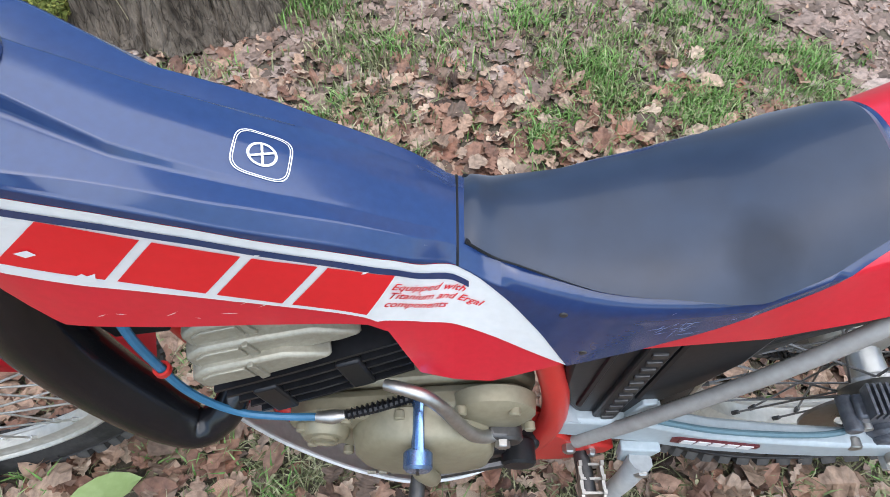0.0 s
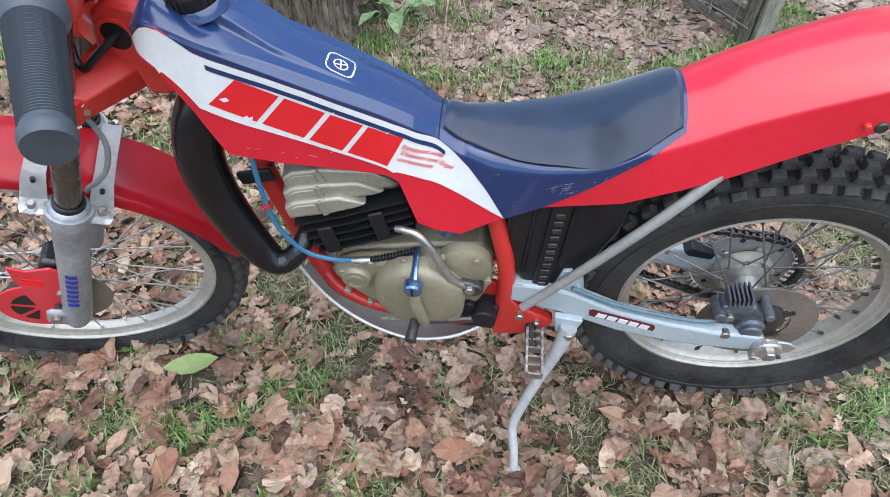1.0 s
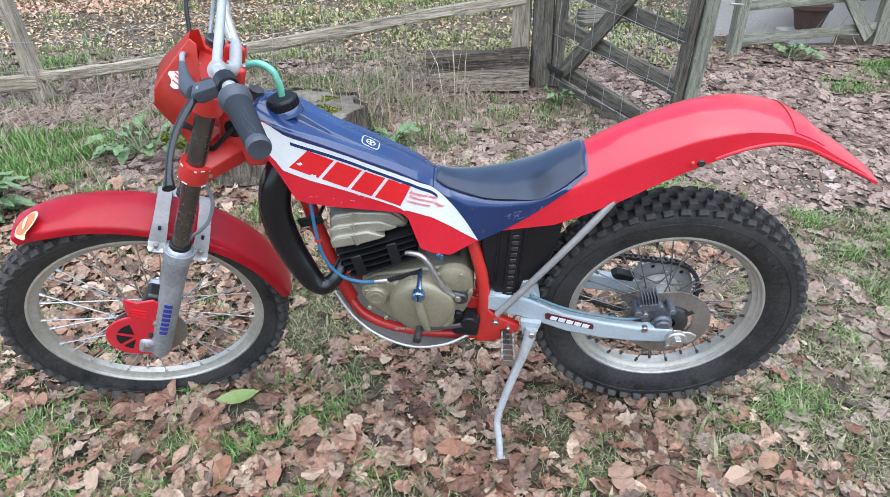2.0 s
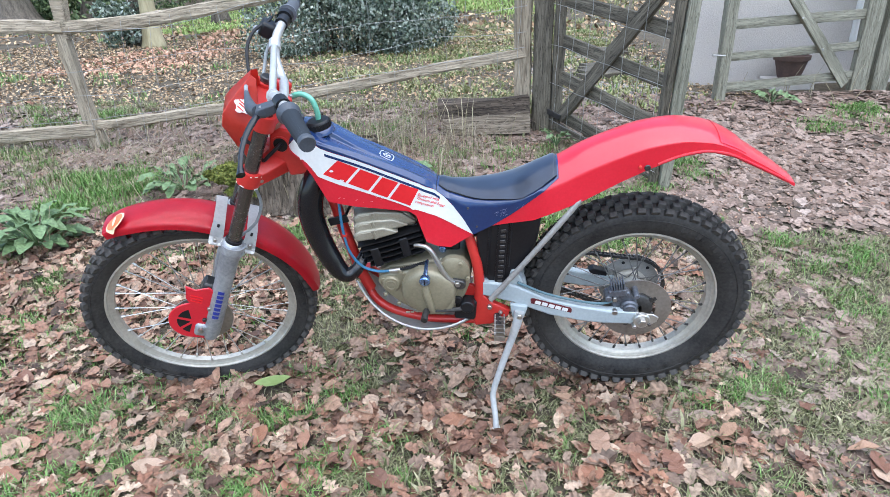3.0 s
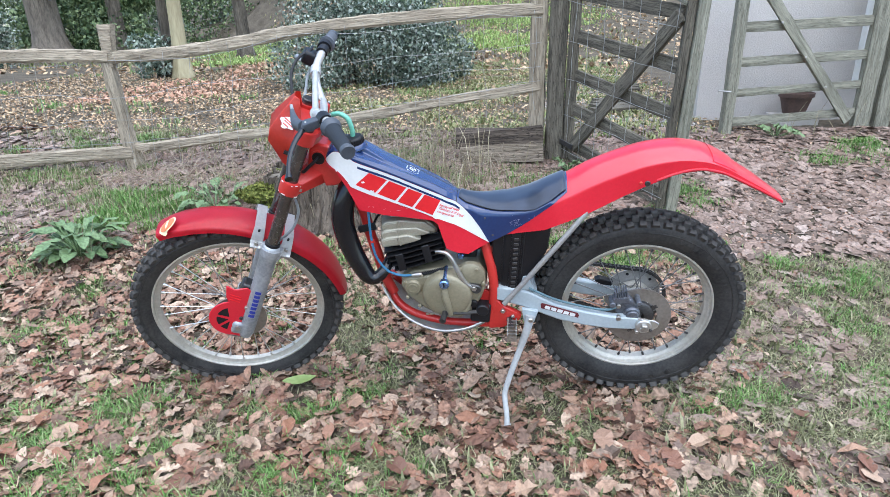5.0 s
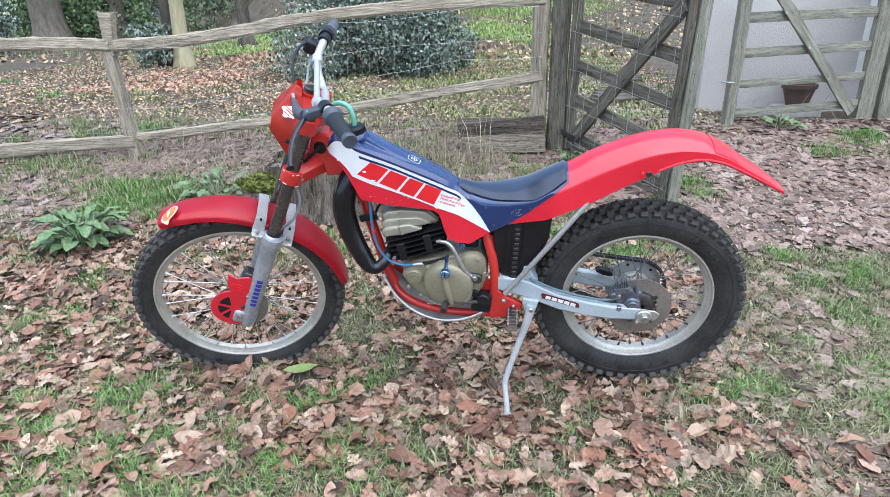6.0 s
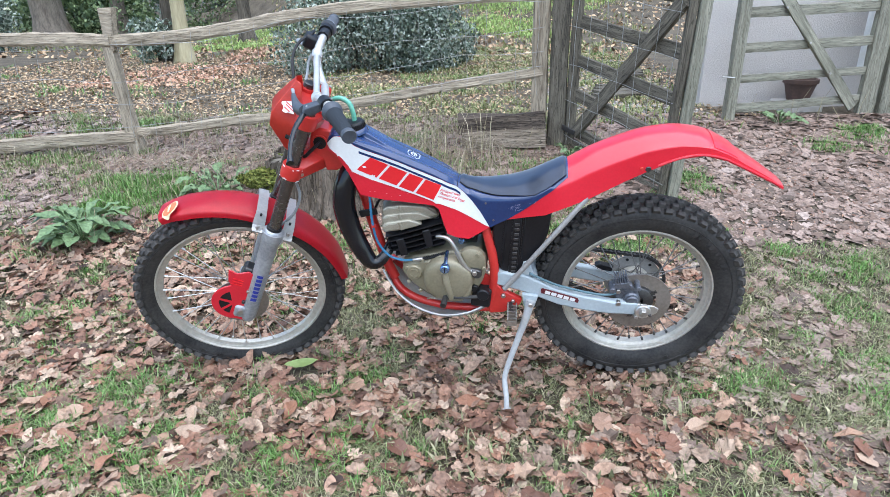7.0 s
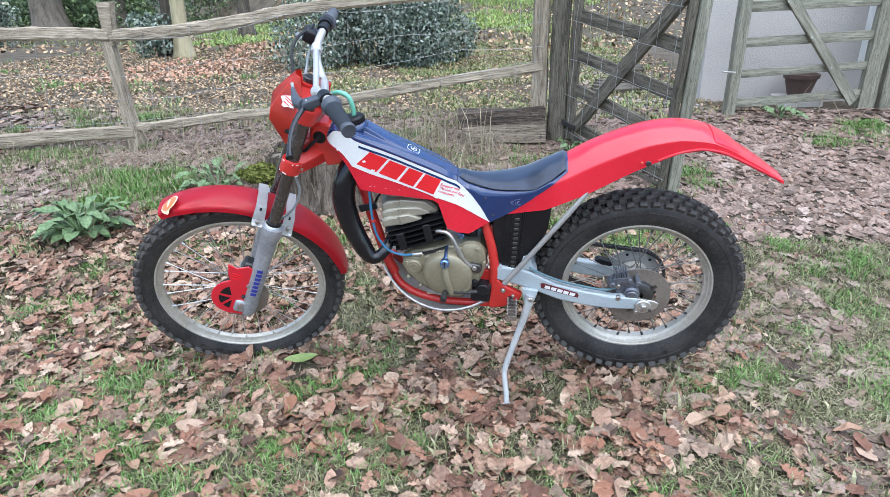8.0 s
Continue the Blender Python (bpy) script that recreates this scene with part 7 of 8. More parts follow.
GREEN_TUFTS += [(1.41, 1.47, 0.06), (1.72, 1.34, 0.08), (1.80, 1.22, 0.07), (1.55, 0.95, 0.07), (1.45, 0.65, 0.06), (1.28, 0.79, 0.04), (1.03, 0.51, 0.09), (1.40, 0.42, 0.06)]


def blobs(x, y, rows):
    return max(math.exp(-1.1 * ((x - a) ** 2 + (y - b) ** 2) / (r * r)) for a, b, r in rows)


def patch(x, y):
    """Where the turf shows: patches a hand to an arm across, ragged at the rim."""
    ragged = 0.22 * noise.noise((x * 1.0, y * 1.0, 21)) + 0.42 * noise.noise((x * 3.3, y * 3.3, 31)) + 0.36 * noise.noise((x * 8, y * 8, 41))
    return ragged - 0.06 + 0.10 * min(max((x - 0.2) / 0.8, 0.0), 1.0) + 0.50 * max(blobs(x, y, DULL_TURF), 0.7 * blobs(x, y, GREEN_TUFTS))


def green_patch(x, y):
    """Where fresh green tufts stand in the turf."""
    if y > 1.4 and x < 0.1:
        return patch(x, y)
    return 0.22 * noise.noise((x * 2.3, y * 2.3, 61)) + 0.25 * noise.noise((x * 9, y * 9, 41)) + 0.62 * blobs(x, y, GREEN_TUFTS)


def leaf_density(x, y):
    """Share of cover: thinner where the grass comes through, fading out far from the place."""
    away = max(0.0, abs(x) - 6.0, -3.5 - y)
    return min(1.0, max(0.16, 0.97 - 2.5 * max(0.0, patch(x, y) - 0.03))) * math.exp(-away * 0.25)


def fade(v):
    v = min(max(v, 0.0), 1.0)
    return v * v * (3 - 2 * v)


def drift(x, y, seed):
    """Share of each bed of leaves at a place, so that the beds run into one another."""
    wob = 0.25 * noise.noise((x * 1.1, y * 1.1, 77))
    near = fade((2.9 - abs(x) + wob) / 0.9) * fade((y + 1.45 + wob) / 0.9) * fade((1.75 - y + 0.5 * wob) / 0.5)
    bank = fade((4.1 - abs(x) + wob) / 0.9) * fade((y - 1.25 - 0.5 * wob) / 0.5)
    pale = fade((x - 0.55 + wob) / 0.7)
    if seed == 101:
        return near * (1 - pale)
    if seed == 109:
        return near * pale
    if seed == 102:
        return bank
    return 1.0 - min(1.0, near + bank) if seed == 105 else 1.0


def scatter_leaves(name, label, n, x0, x1, y0, y1, s0, s1, seed, lift=0.03, tilt=0.5, material=None):
    rnd = random.Random(seed)
    V, Fc, off = [], [], 0
    made = 0
    while made < n:
        x, y = rnd.uniform(x0, x1), rnd.uniform(y0, y1)
        if seed == 105 and made % 5:      # thickest round the place
            x, y = rnd.gauss(0, 2.7), min(rnd.gauss(0.3, 2.0), 3.3)
        made += 1
        cover = 0.9 if material == SUNLEAFM else leaf_density(x, y)
        if seed == 102:      # trodden leaves lie thick on the bank
            cover = max(cover, 0.62 - 0.6 * max(0.0, noise.noise((x * 1.6, y * 1.6, 88))))
        if rnd.random() > cover * drift(x, y, seed):
            continue
        if seed == 103 and x > -1.9 and rnd.random() < 0.3:
            continue
        if seed == 107 and abs(x + 3.55 + 0.285 * (y - 6.0)) > 0.16 + 0.045 * (y - 6.0):      # a slanting strip
            continue
        if (seed == 105 and x > 4.2 and y > 1.0) or math.hypot(x + 0.575, y - 0.405) < 0.05:
            continue
        k = rnd.choices((0, 1, 2, 3), (0.18, 0.34, 0.18, 0.30) if material == LEAFDRY else (0.28, 0.44, 0.18, 0.10))[0]
        v, f = LEAVES[4 if seed in (103, 104, 105, 106, 107, 108, 110) or (seed == 102 and k not in (1, 3)) or (abs(x) > 2.1 and seed != 102) or y < -0.6 else k]
        p = curl(v, rnd.uniform(s0, s1), rnd)
        if material == LEAFDRY:      # trodden flat
            p[:, 2] *= 0.30
        e = Euler((rnd.gauss(0, tilt), rnd.gauss(0, tilt), rnd.uniform(0, 6.283)))
        R = np.array(e.to_matrix())
        q = p @ R.T
        g = ground_z(x, y)
        z = g + 0.004 + rnd.random() ** 2 * lift - min(0, q[:, 2].min() * 0.55)
        q[:, 2] += q[:, 1] * (ground_z(x, y + 0.05) - g) / 0.05 + q[:, 0] * (ground_z(x + 0.05, y) - g) / 0.05      # lying along the slope
        V.append(q + np.array((x, y, z)))
        Fc += [tuple(i + off for i in t) for t in f]
        off += len(p)
    ob = new(name, mesh_from(name, np.concatenate(V).tolist(), Fc, material or LEAFM))
    return tagged(ob, label, "leaves", kind="stuff")


scatter_leaves("leaf_litter", "dense reddish-brown and tan fallen leaves covering the ground", 31000, -2.85, 2.2, -1.45, 1.8, 0.030, 0.078, 101, 0.020, 0.27)
scatter_leaves("leaf_litter", "flat trodden tan leaves on the path towards the house", 10500, 0.2, 2.85, -1.45, 1.8, 0.042, 0.112, 109, 0.008, 0.10, LEAFDRY)
scatter_leaves("leaf_litter", "brown fallen leaves on the bank before the fence", 26000, -4.1, 4.1, 1.2, 3.4, 0.036, 0.100, 102, 0.005, 0.10, LEAFDRY)
scatter_leaves("leaf_litter", "brown leaf carpet of the wood behind the fence", 42000, -7.5, 2.0, 3.2, 9.5, 0.022, 0.046, 103, 0.02, 0.36, LEAFBACK)
scatter_leaves("leaf_litter", "distant brown leaf carpet between the trees", 11000, -18, 5.0, 9.0, 24, 0.07, 0.15, 104, 0.03, 0.5, LEAFBACK)
scatter_leaves("leaf_litter", "scattered fallen leaves on the open ground", 30000, -9.0, 9.0, -7.0, 3.4, 0.045, 0.09, 105, 0.02, 0.34)
scatter_leaves("leaf_crumbs", "pale trodden leaf crumbs on the path to the house", 24000, 0.3, 3.9, 0.3, 3.3, 0.012, 0.032, 110, 0.008, 0.25, LEAFDRY)
scatter_leaves("leaf_crumbs", "small broken bits of brown leaf and twig on the earth", 26000, -2.6, 2.6, -1.2, 3.1, 0.010, 0.026, 108, 0.012, 0.35)
# Sun patches on the wood's floor, laid as brighter orange leaves.
scatter_leaves("sunlit_leaves", "patch of orange-brown leaves, sunlight put into their colour", 1500, -4.9, -3.3, 5.0, 7.2, 0.03, 0.06, 106, 0.05, 0.5, SUNLEAFM)
scatter_leaves("sunlit_leaves", "long strip of orange-brown leaves, sunlight put into their colour", 3600, -6.6, -3.5, 6.4, 15.5, 0.04, 0.09, 107, 0.06, 0.5, SUNLEAFM)


# ---- grass ----
LAWN = [(-6.2, 13.0, 1.2), (-7.4, 16.5, 2.0), (-0.6, 15.5, 1.5), (0.3, 19.0, 2.2), (-1.4, 20.0, 2.0), (-2.0, 24.0, 3.0), (0.6, 13.4, 0.7)]


def lawn(x, y):
    """Mown grass in the clearings, ragged where it meets the leaves."""
    return 0.8 * blobs(x, y, LAWN) + 0.2 * noise.noise((x * 0.9, y * 0.9, 15))


def scatter_grass(name, label, tufts, x0, x1, y0, y1, blades, h0, h1, seed, thr, material, spread=0.035, width=0.0016, lie=1.0, mask=patch):
    rnd = random.Random(seed)
    V, Fc = [], []
    for _ in range(tufts):
        x, y = rnd.uniform(x0, x1), rnd.uniform(y0, y1)
        if mask(x, y) < thr + rnd.uniform(-0.15, 0.25):
            continue
        z = ground_z(x, y)
        for b in range(rnd.randint(blades // 2, blades)):
            bx, by = x + rnd.gauss(0, spread), y + rnd.gauss(0, spread)
            a = rnd.uniform(0, 6.283)
            h = rnd.uniform(h0, h1)
            lean = rnd.uniform(0.1, 0.9) * h * lie
            h /= lie
            dx, dy = math.cos(a), math.sin(a)
            w = width * rnd.uniform(0.7, 1.4)
            px, py = -dy * w, dx * w
            i = len(V)
            mx, my = bx + dx * lean * 0.35, by + dy * lean * 0.35
            tx, ty = bx + dx * lean, by + dy * lean
            V += [(bx - px, by - py, z), (bx + px, by + py, z), (mx + px, my + py, z + h * 0.6), (mx - px, my - py, z + h * 0.6), (tx, ty, z + h * rnd.uniform(0.75, 1.0))]
            Fc += [(i, i + 1, i + 2, i + 3), (i + 3, i + 2, i + 4)]
    ob = new(name, mesh_from(name, V, Fc, material))
    return tagged(ob, label, "grass", kind="stuff")


scatter_grass("grass", "short matted dull turf between the leaves", 9500, -2.6, 2.6, -1.1, 1.5, 30, 0.020, 0.048, 200, -0.02, DULLGRASS, 0.045, 0.0013, 1.7)
scatter_grass("grass", "bright green grass tufts coming through the leaves", 8000, -2.6, 2.6, -1.1, 1.5, 34, 0.022, 0.058, 201, 0.17, GRASSM, 0.024, 0.0014, 1.25, green_patch)
scatter_grass("grass", "fresh green grass patch beside the broad-leaved plant", 105, -2.32, -1.78, 1.62, 2.08, 40, 0.03, 0.08, 208, -0.6, GRASSM, 0.03, 0.0018)
scatter_grass("grass", "dull turf on the bank", 4600, -3.8, 0.7, 1.2, 3.4, 20, 0.02, 0.050, 206, -0.02, DULLGRASS, 0.05, 0.0022)
scatter_grass("grass", "green grass on the bank", 3400, -3.6, 0.5, 1.2, 3.2, 26, 0.025, 0.070, 202, 0.07, GRASSM, 0.035, 0.0018, 1.2)
scatter_grass("grass", "green grass tufts on the bank before the gate", 7500, 0.1, 3.6, 1.25, 3.2, 30, 0.022, 0.055, 209, 0.34, GRASSM, 0.030, 0.0016, 1.3, green_patch)
scatter_grass("grass", "yellow-green mossy turf behind the fence", 4600, -1.9, 1.6, 2.9, 11.5, 20, 0.03, 0.07, 210, 0.0, WOODTURF, 0.08, 0.0045, 1.3)
scatter_grass("grass", "woodland grass behind the fence", 4200, -8, 2.0, 3.0, 10, 18, 0.03, 0.08, 203, 0.24, GRASSM, 0.08, 0.004)
scatter_grass("grass", "bright green lawn between the far trees, sunlight put into its colour", 7000, -8.5, 3.0, 10.5, 27, 16, 0.05, 0.13, 205, 0.30, LAWNM, 0.16, 0.009, 1.0, lawn)
scatter_grass("grass", "dull green turf under the far trees", 7000, -26, 3.0, 11, 30, 12, 0.05, 0.12, 212, 0.02, WOODTURF, 0.20, 0.010)
scatter_grass("grass", "sparse turf on the open ground", 5200, -9.0, 9.0, -7.0, 1.4, 14, 0.02, 0.06, 207, 0.0, DULLGRASS, 0.09, 0.004)
scatter_grass("dry_grass", "dry straw-coloured grass along the fence foot", 300, -3.4, 0.35, 1.8, 3.1, 9, 0.04, 0.12, 204, -0.2, DRYGRASS, 0.06, 0.0013)
scatter_grass("dry_grass", "long pale dead grass stems before the fence", 16, -0.75, 0.0, 1.95, 2.45, 7, 0.16, 0.36, 211, -2, DRYGRASS, 0.05, 0.0018, 0.8)


# ---- plants ----
def broad_plant(name, label, x, y, n, size, seed, material, spread=0.22, lift=0.16):
    rnd = random.Random(seed)
    root = new(name)
    root.matrix_basis = pose(x, y, ground_z(x, y))
    tagged(root, label, "plant", "green plants on the bank")
    for k in range(n):
        a = 2 * math.pi * k / n + rnd.uniform(-0.3, 0.3)
        r = spread * rnd.uniform(0.35, 1.0)
        bm = bmesh.new()
        L = size * rnd.uniform(0.7, 1.15)
        rows = []
        for i in range(7):
            t = i / 6
            w = L * 0.21 * math.sin(math.pi * min(1, t * 0.96 + 0.04)) ** 0.8 + 0.002
            zz = L * (0.42 * t - 0.52 * t * t)
            rows.append([bm.verts.new((t * L, s * w, zz + abs(s) * w * 0.35 + 0.006 * math.sin(t * 14 + s))) for s in (-1, -0.5, 0, 0.5, 1)])
        for p, q in zip(rows, rows[1:]):
            for j in range(4):
                bm.faces.new((p[j], p[j + 1], q[j + 1], q[j]))
        lf = link("leaf", bm, material, root)
        h = lift * rnd.uniform(0.2, 1.0)
        lf.matrix_local = pose(r * 0.4 * math.cos(a), r * 0.4 * math.sin(a), h, rnd.uniform(-20, 20), rnd.uniform(-30, 10), math.degrees(a))
        link("stem", tube([(0, 0, -0.01), (r * 0.2 * math.cos(a), r * 0.2 * math.sin(a), h * 0.6), (r * 0.42 * math.cos(a), r * 0.42 * math.sin(a), h + 0.004)], 0.003, 5, steps=2), material, root)
    return root


broad_plant("broadleaf_plant", "low clump of broad pale green leaves", -2.08, 1.36, 50, 0.145, 301, HOSTA, 0.29, 0.15)
broad_plant("broadleaf_plant", "small broad-leaved green weed", -1.60, 1.95, 30, 0.11, 302, HOSTA, 0.38, 0.11)
broad_plant("broadleaf_plant", "green weeds beside the stump", -0.34, 1.95, 10, 0.13, 303, HOSTA, 0.16, 0.10)
broad_plant("broadleaf_plant", "green weeds at the gate post foot", 0.50, 2.42, 8, 0.09, 304, HOSTA, 0.10, 0.08)
broad_plant("broadleaf_plant", "green weeds at the foot of the barred gate", 1.95, 3.05, 14, 0.10, 305, HOSTA, 0.25, 0.08)


# dry stems by the stump and gates
def stems(name, label, x, y, n, h, seed, spread=0.12):
    rnd = random.Random(seed)
    bm = bmesh.new()
    for _ in range(n):
        bx, by = x + rnd.gauss(0, spread), y + rnd.gauss(0, spread)
        z = ground_z(bx, by) - 0.01
        a, l, hh = rnd.uniform(0, 6.28), rnd.uniform(0.05, 0.5), h * rnd.uniform(0.5, 1.1)
        tube([(bx, by, z), (bx + math.cos(a) * l * hh * 0.3, by + math.sin(a) * l * hh * 0.3, z + hh * 0.5), (bx + math.cos(a) * l * hh, by + math.sin(a) * l * hh, z + hh)], [0.0024, 0.0018, 0.001], 5, steps=2, bm=bm)
    ob = link(name, bm, DRYGRASS)
    return tagged(ob, label, "dry stems", kind="stuff")


stems("dry_stems", "dead pale plant stems leaning behind the motorcycle", -0.42, 2.38, 30, 0.40, 401, 0.24)
stems("dry_stems", "dead stems along the fence foot", -1.7, 2.30, 60, 0.24, 402, 0.50)
stems("dry_stems", "dead stems before the barred gate", 2.35, 3.15, 16, 0.20, 403, 0.30)

def brambles(name, label, n, x0, x1, y0, y1, seed):
    """Arching dead canes and twigs, tangled over one another."""
    rnd = random.Random(seed)
    bm = bmesh.new()
    for _ in range(n):
        bx, by = rnd.uniform(x0, x1), rnd.uniform(y0, y1)
        a, L, h = rnd.uniform(0, 6.28), rnd.uniform(0.12, 0.42), rnd.uniform(0.03, 0.16)
        pts = []
        for k in range(5):
            t = k / 4
            x, y = bx + math.cos(a) * L * t + rnd.gauss(0, 0.012), by + math.sin(a) * L * t + rnd.gauss(0, 0.012)
            pts.append((x, y, ground_z(x, y) + 0.012 + h * math.sin(math.pi * (0.1 + 0.8 * t)) + rnd.gauss(0, 0.008)))
        r = rnd.uniform(0.0010, 0.0024)
        tube(pts, [r, r * 0.9, r * 0.5], 5, steps=2, bm=bm)
    return tagged(link(name, bm, TWIGM), label, "brambles", kind="stuff")


brambles("brambles", "tangled dead brown bramble canes along the fence foot", 200, -2.3, -0.75, 2.05, 2.62, 405)
brambles("brambles", "dead twigs lying between stump and timber", 150, -0.75, 0.15, 2.2, 2.75, 406)

# green leaf lying on the litter
bm = bmesh.new()
v, f = LEAVES[0]
rows = [bm.verts.new((x * 0.100, y * 0.115, 0.012 * abs(x) * 2 + 0.010 * y * y * 4)) for x, y, z in v]
for q in f:
    try:
        bm.faces.new([rows[i] for i in q])
    except ValueError:
        pass
gl = link("green_leaf", bm, GREENLEAF)
gl.matrix_world = pose(-0.575, 0.405, ground_z(-0.575, 0.405) + 0.030, 0, 0, -72)
tagged(gl, "single fresh green leaf lying on brown leaves", "leaf")


# ---- wood behind the fence ----
def clump(name, label, cx, cy, rx, ry, h, n, size, seed, material, category="shrub", base=0.0, hollow=0.55):
    """A mass of small leaves through an uneven volume, on bare stems."""
    rnd = random.Random(seed)
    root = new(name)
    gz = ground_z(cx, cy)
    root.matrix_basis = pose(cx, cy, gz)
    tagged(root, label, category)
    V, Fc = [], []
    lobes = [(rnd.uniform(-0.8, 0.8) * rx, rnd.uniform(-0.7, 0.7) * ry, base + rnd.uniform(0.15, 0.85) * h, rnd.uniform(0.35, 0.7)) for _ in range(14)]
    for _ in range(n):
        lx, ly, lz, ls = rnd.choice(lobes)
        d = Vector((rnd.gauss(0, 1), rnd.gauss(0, 1), rnd.gauss(0, 1))).normalized() * rnd.uniform(hollow, 1.05) ** 0.6
        p = Vector((lx + d.x * rx * ls, ly + d.y * ry * ls, lz + d.z * h * ls * 0.55))
        if p.z < 0.01:
            p.z = rnd.uniform(0.01, 0.1)
        s = size * rnd.uniform(0.6, 1.3)
        e = Euler((rnd.gauss(0.9, 0.5), rnd.gauss(0, 0.5), rnd.uniform(0, 6.28))).to_matrix()
        i = len(V)
        for a in ((0, -0.6, 0), (0.42, -0.1, 0.08), (0.28, 0.35, 0.02), (0, 0.65, -0.05), (-0.28, 0.35, 0.02), (-0.42, -0.1, 0.08)):
            V.append(tuple(p + e @ (Vector(a) * s)))
        Fc += [(i, i + 1, i + 2, i + 3), (i, i + 3, i + 4, i + 5)]
    ob = new("foliage", mesh_from("foliage", V, Fc, material))
    ob.parent = root
    for k in range(4):
        a = rnd.uniform(0.3, 2.8)
        link("stem", tube([(rx * 0.2 * math.cos(a), ry * 0.4 * math.sin(a), -0.05), (rx * 0.3 * math.cos(a), ry * 0.5 * math.sin(a), h * 0.4), (rx * 0.4 * math.cos(a + 0.3), ry * 0.5 * math.sin(a + 0.3), base + h * 0.6)], [0.03, 0.02, 0.008], 6, steps=2), BARK, root)
    return root


clump("ivy_bush", "dense dark glossy ivy bush behind the fence", -1.80, 6.6, 0.92, 0.6, 1.62, 24000, 0.034, 501, IVYM, "ivy", 0.0, 0.35)
clump("ivy_bush", "dark ivy spilling over the leaf litter", -0.98, 7.2, 0.5, 0.5, 0.75, 6500, 0.034, 502, IVYM, "ivy", 0.0, 0.35)
clump("ivy_bush", "dark evergreen shrub beside the old trunk", -11.3, 11.2, 0.7, 0.6, 1.2, 5500, 0.050, 503, IVYM, "shrub", 0.0, 0.35)
FARX = [(-23, 30, 5, 5.0), (-16, 28, 4.2, 5.4), (-11, 30, 3.8, 5.0), (-7.0, 27, 3.2, 5.2), (-2.6, 33, 4.0, 5.0), (3.0, 34, 4.4, 5.4), (-27, 22, 4, 5.0), (-13.5, 18, 2.0, 2.2), (7.5, 26, 3, 5), (-32, 40, 8, 9), (-20, 42, 8, 9), (-8, 44, 8, 9), (4, 44, 8, 9), (15, 42, 8, 9)]
for k, (x, y, r, h) in enumerate(FARX):
    clump("woodland_shrub", "dark green evergreen shrubs at the back of the wood", x, y, r, 1.6, h, 12500 if r < 6 else 5000, 0.105 if r < 6 else 0.42, 510 + k, FARLEAF if k % 2 else IVYM, "shrub")


def tree(x, y, r, h, lean, seed, label, material=BARK, cut=False):
    rnd = random.Random(seed)
    root = new("tree")
    gz = ground_z(x, y)
    root.matrix_basis = pose(x, y, gz)
    tagged(root, label, "tree")
    bm = bmesh.new()
    rows, seg = [], 28
    zs = [-0.1, 0.0, 0.12, 0.3, 0.6, 1.0, 1.6, 2.4] + ([h] if h > 2.5 else [])
    zs = [z for z in zs if z <= h] + ([h] if h not in zs else [])
    for z in zs:
        k = 1 + 0.75 * math.exp(-max(z, 0) / 0.22) - 0.03 * z
        row = []
        for j in range(seg):
            a = 2 * math.pi * j / seg
            rr = r * k * (1 + 0.10 * noise.noise((math.cos(a) * 2, math.sin(a) * 2, z * 0.7 + seed)) + 0.05 * noise.noise((math.cos(a) * 7, math.sin(a) * 7, z * 2 + seed)))
            row.append(bm.verts.new((lean * z + rr * math.cos(a), rr * math.sin(a), z)))
        rows.append(row)
    for a, b in zip(rows, rows[1:]):
        for j in range(seg):
            bm.faces.new((a[j], a[(j + 1) % seg], b[(j + 1) % seg], b[j]))
    bm.faces.new(rows[-1])
    link("trunk", bm, material, root)
    if not cut:
        V, Fc = [], []
        for k in range(9):
            a = rnd.uniform(0, 6.28)
            z0 = rnd.uniform(0.45, 0.95) * h
            L = rnd.uniform(1.2, 2.6)
            p0 = Vector((lean * z0, 0, z0))
            p2 = p0 + Vector((math.cos(a) * L, math.sin(a) * L, rnd.uniform(0.6, 1.8)))
            p1 = (p0 + p2) / 2 + Vector((0, 0, -0.15))
            link("limb", tube([p0, p1, p2], [r * 0.32, r * 0.2, r * 0.06], 8, steps=4), material, root)
            for _ in range(240):
                t = rnd.uniform(0.4, 1.1)
                p = p0 + (p2 - p0) * t + Vector((rnd.gauss(0, 0.4), rnd.gauss(0, 0.4), rnd.gauss(0, 0.35)))
                e = Euler((rnd.gauss(0, 0.6), rnd.gauss(0, 0.6), rnd.uniform(0, 6.28))).to_matrix()
                i = len(V)
                s = rnd.uniform(0.07, 0.13)
                V += [tuple(p + e @ (Vector(q) * s)) for q in ((0, -0.6, 0), (0.4, 0, 0.05), (0, 0.6, 0), (-0.4, 0, 0.05))]
                Fc.append((i, i + 1, i + 2, i + 3))
        ob = new("crown", mesh_from("crown", V, Fc, FARLEAF))
        ob.parent = root
    return root


# Sunlight on this trunk is put into its pale yellow base colour.
PALETRUNK = pmat("pale_sunlit_trunk", (0.30, 0.25, 0.145), (0.52, 0.455, 0.29), 0.85, fine=14, coarse=3, bump=0.6, dist=0.01, stretch=(3, 3, 0.5), spec=0.2)
tree(-5.03, 8.05, 0.105, 5.5, 0.02, 601, "pale tree with ivy at its foot, sunlit yellow put into its bark", PALETRUNK)
tree(-5.32, 8.25, 0.075, 5.0, -0.01, 603, "slim dark tree standing close to the pale one", BARK)
OLDTREE = tree(-13.3, 16.0, 0.42, 8.0, -0.07, 602, "thick leaning old tree trunk with flared roots", PALEBARK)
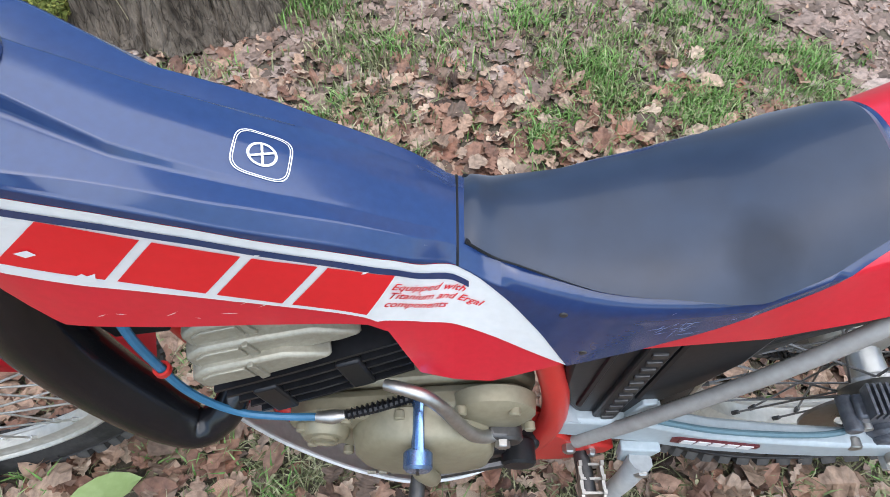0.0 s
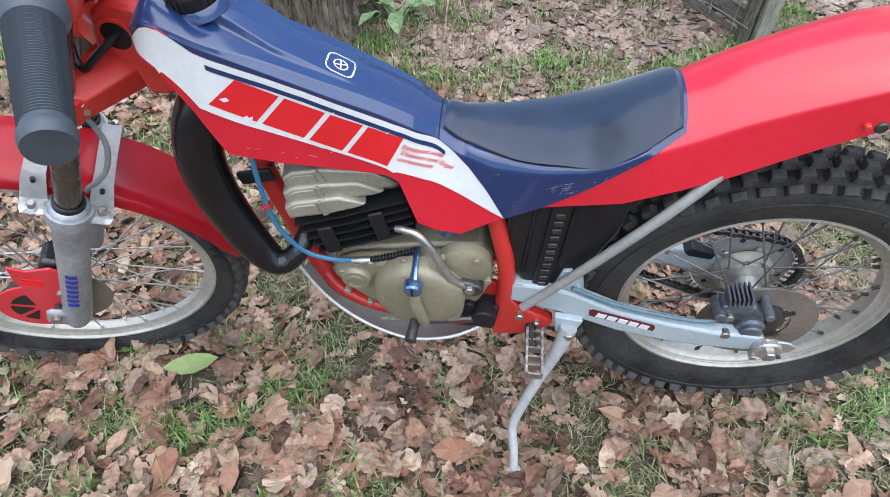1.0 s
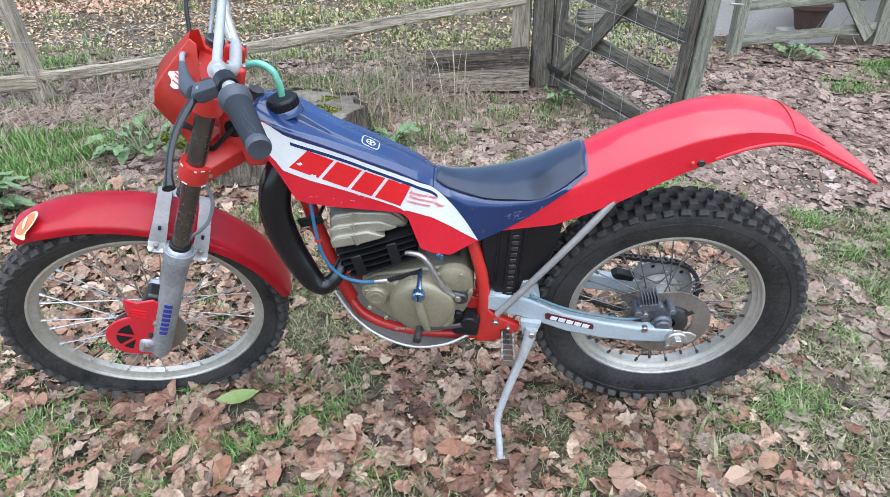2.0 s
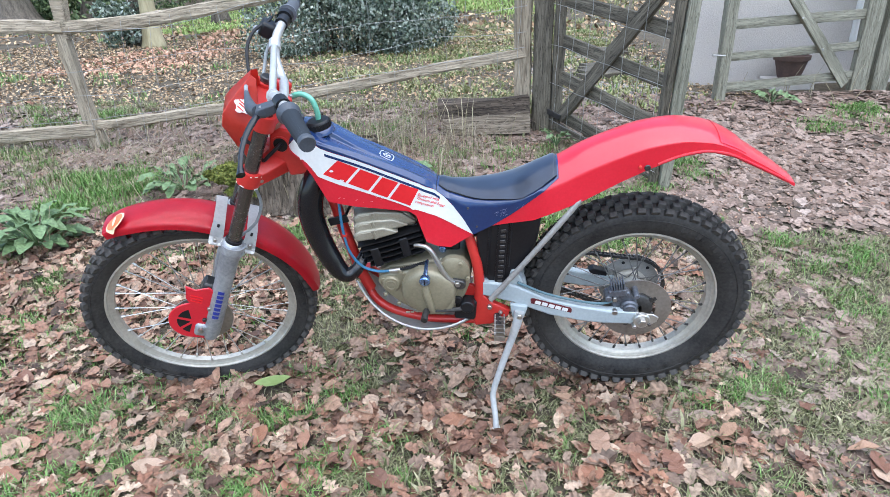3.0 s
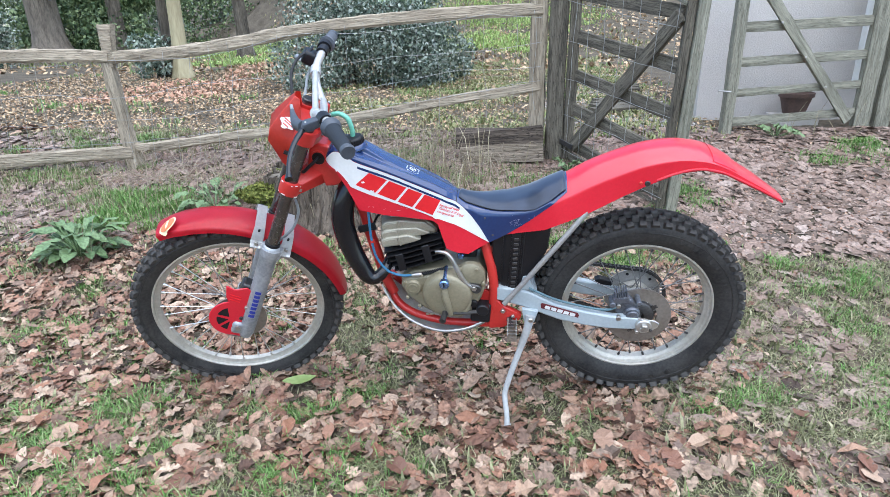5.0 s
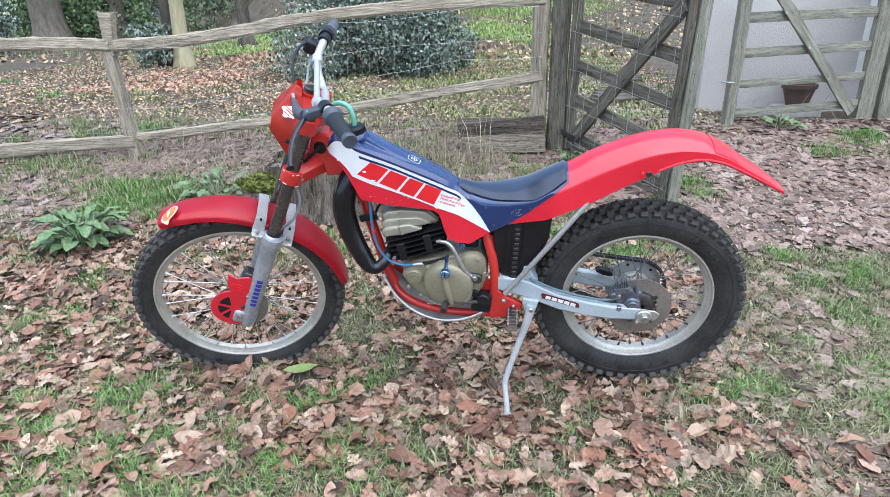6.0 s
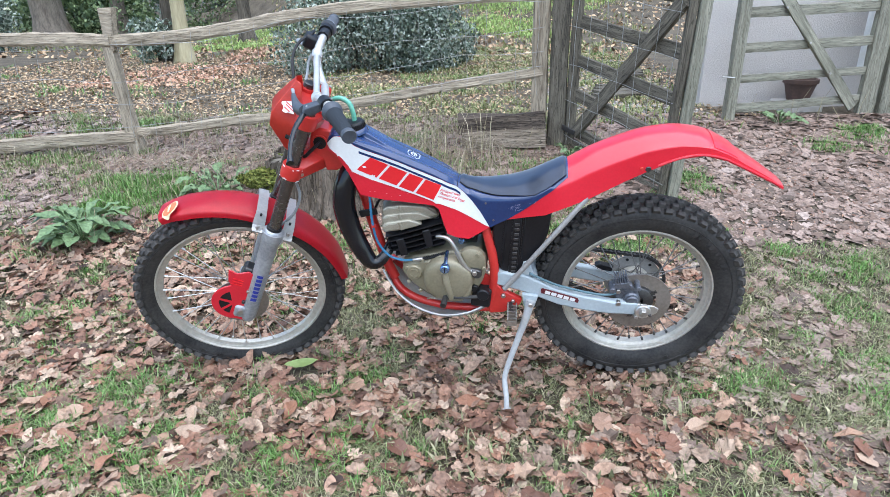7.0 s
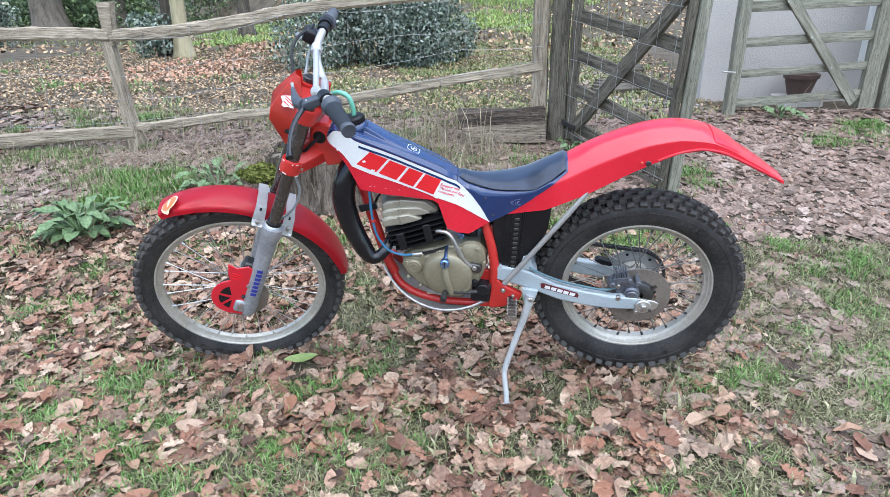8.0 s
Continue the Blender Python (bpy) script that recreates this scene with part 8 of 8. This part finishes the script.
for k, (x, y, r) in enumerate(((-7.0, 15, 0.16), (-11.8, 17, 0.20), (-3.6, 18, 0.15), (-13.5, 12.5, 0.10), (1.2, 17, 0.15))):
    tree(x, y, r, 6.5, 0.02 * (k - 2), 610 + k, "slim woodland tree at the back", BARK)
clump("ivy_bush", "ivy growing round the pale trunk's foot", -5.42, 7.95, 0.28, 0.25, 0.62, 1500, 0.045, 520, IVYM, "ivy")
# bare soil and gravel path beyond the gate, by small stones
def stones(name, label, n, x0, x1, y0, y1, s0, s1, seed):
    rnd = random.Random(seed)
    V, Fc = [], []
    for _ in range(n):
        x, y = rnd.uniform(x0, x1), rnd.uniform(y0, y1)
        z, s = ground_z(x, y), rnd.uniform(s0, s1)
        i = len(V)
        for a in range(5):
            q = a * 1.2566 + rnd.uniform(-0.3, 0.3)
            V.append((x + s * math.cos(q), y + s * math.sin(q), z + s * rnd.uniform(0.0, 0.25)))
        V.append((x, y, z + s * 0.7))
        Fc += [(i + a, i + (a + 1) % 5, i + 5) for a in range(5)]
    ob = new(name, mesh_from(name, V, Fc, GRAVELM))
    return tagged(ob, label, "gravel", kind="stuff")


stones("gravel", "grey gravel path beyond the open gate", 5000, 0.4, 1.6, 3.0, 8.0, 0.008, 0.022, 700)
# worn boards laid on the path as steps
for k, (x, y, a) in enumerate(((1.03, 4.30, 24), (1.06, 4.48, 22), (1.09, 4.66, 25), (1.12, 4.84, 23), (1.30, 5.75, 20), (1.33, 5.95, 22), (1.36, 6.15, 21))):
    d = Vector((math.cos(radians(a)), math.sin(radians(a)), 0)) * 0.21
    c = Vector((x, y, ground_z(x, y) + 0.03))
    tagged(beam(c - d, c + d, 0.15, 0.045, "path_board", WOODGATE, None, "", 0.004, 710 + k), "worn grey board laid across the gravel path", "board", "boards on the path")
# blue swing seat on a rope from a limb of the old trunk
SWING_AT = (-12.75, 15.6, 2.10)
limb = link("limb", tube([(-13.3 - 0.07 * 4.6, 16.0, 5.0), (-12.9, 15.8, 5.15), (-12.3, 15.4, 5.2)], [0.16, 0.11, 0.05], 10), PALEBARK, OLDTREE)
limb.matrix_local = OLDTREE.matrix_basis.inverted()
sw = new("swing")
sw.matrix_basis = pose(SWING_AT[0], SWING_AT[1], SWING_AT[2])
tagged(sw, "blue round swing hanging on a yellow rope", "swing")
bm = bmesh.new()
bmesh.ops.create_uvsphere(bm, u_segments=20, v_segments=12, radius=0.16)
for v in bm.verts:
    v.co.z *= 1.15
link("swing_ball", bm, pmat("blue_swing_plastic", (0.03, 0.10, 0.42), (0.05, 0.14, 0.50), 0.4), sw, "blue plastic ball")
link("rope", tube([(0, 0, 0.10), (0.02, 0, 1.4), (0.0, 0, 3.07)], 0.018, 8), DRYGRASS, sw, "yellow rope")


# ---- single leaves on top of the litter, each its own piece of the ground ----
def single_leaves():
    rnd = random.Random(900)
    protos = []
    for k in range(12):
        kind = (0, 0, 1, 2, 0, 1, 0, 3)[k % 8]
        v, f = LEAVES[kind]
        p = curl(v, 1.0, rnd)
        protos.append(mesh_from("leaf", p.tolist(), f, LEAFOBJ, False))
    n = 0
    while n < 296:
        x, y = rnd.uniform(-1.5, 1.5), rnd.uniform(-0.75, 0.45)
        if rnd.random() > leaf_density(x, y) or math.hypot(x + 0.575, y - 0.405) < 0.075:
            continue
        n += 1
        ob = new("leaf", rnd.choice(protos))
        ob.parent = GROUND
        s = rnd.uniform(0.058, 0.098)
        ob.matrix_local = Matrix.Translation((x, y, ground_z(x, y) + rnd.uniform(0.016, 0.028))) @ Euler((rnd.gauss(0, 0.22), rnd.gauss(0, 0.22), rnd.uniform(0, 6.283))).to_matrix().to_4x4() @ Matrix.Scale(s, 4)


single_leaves()
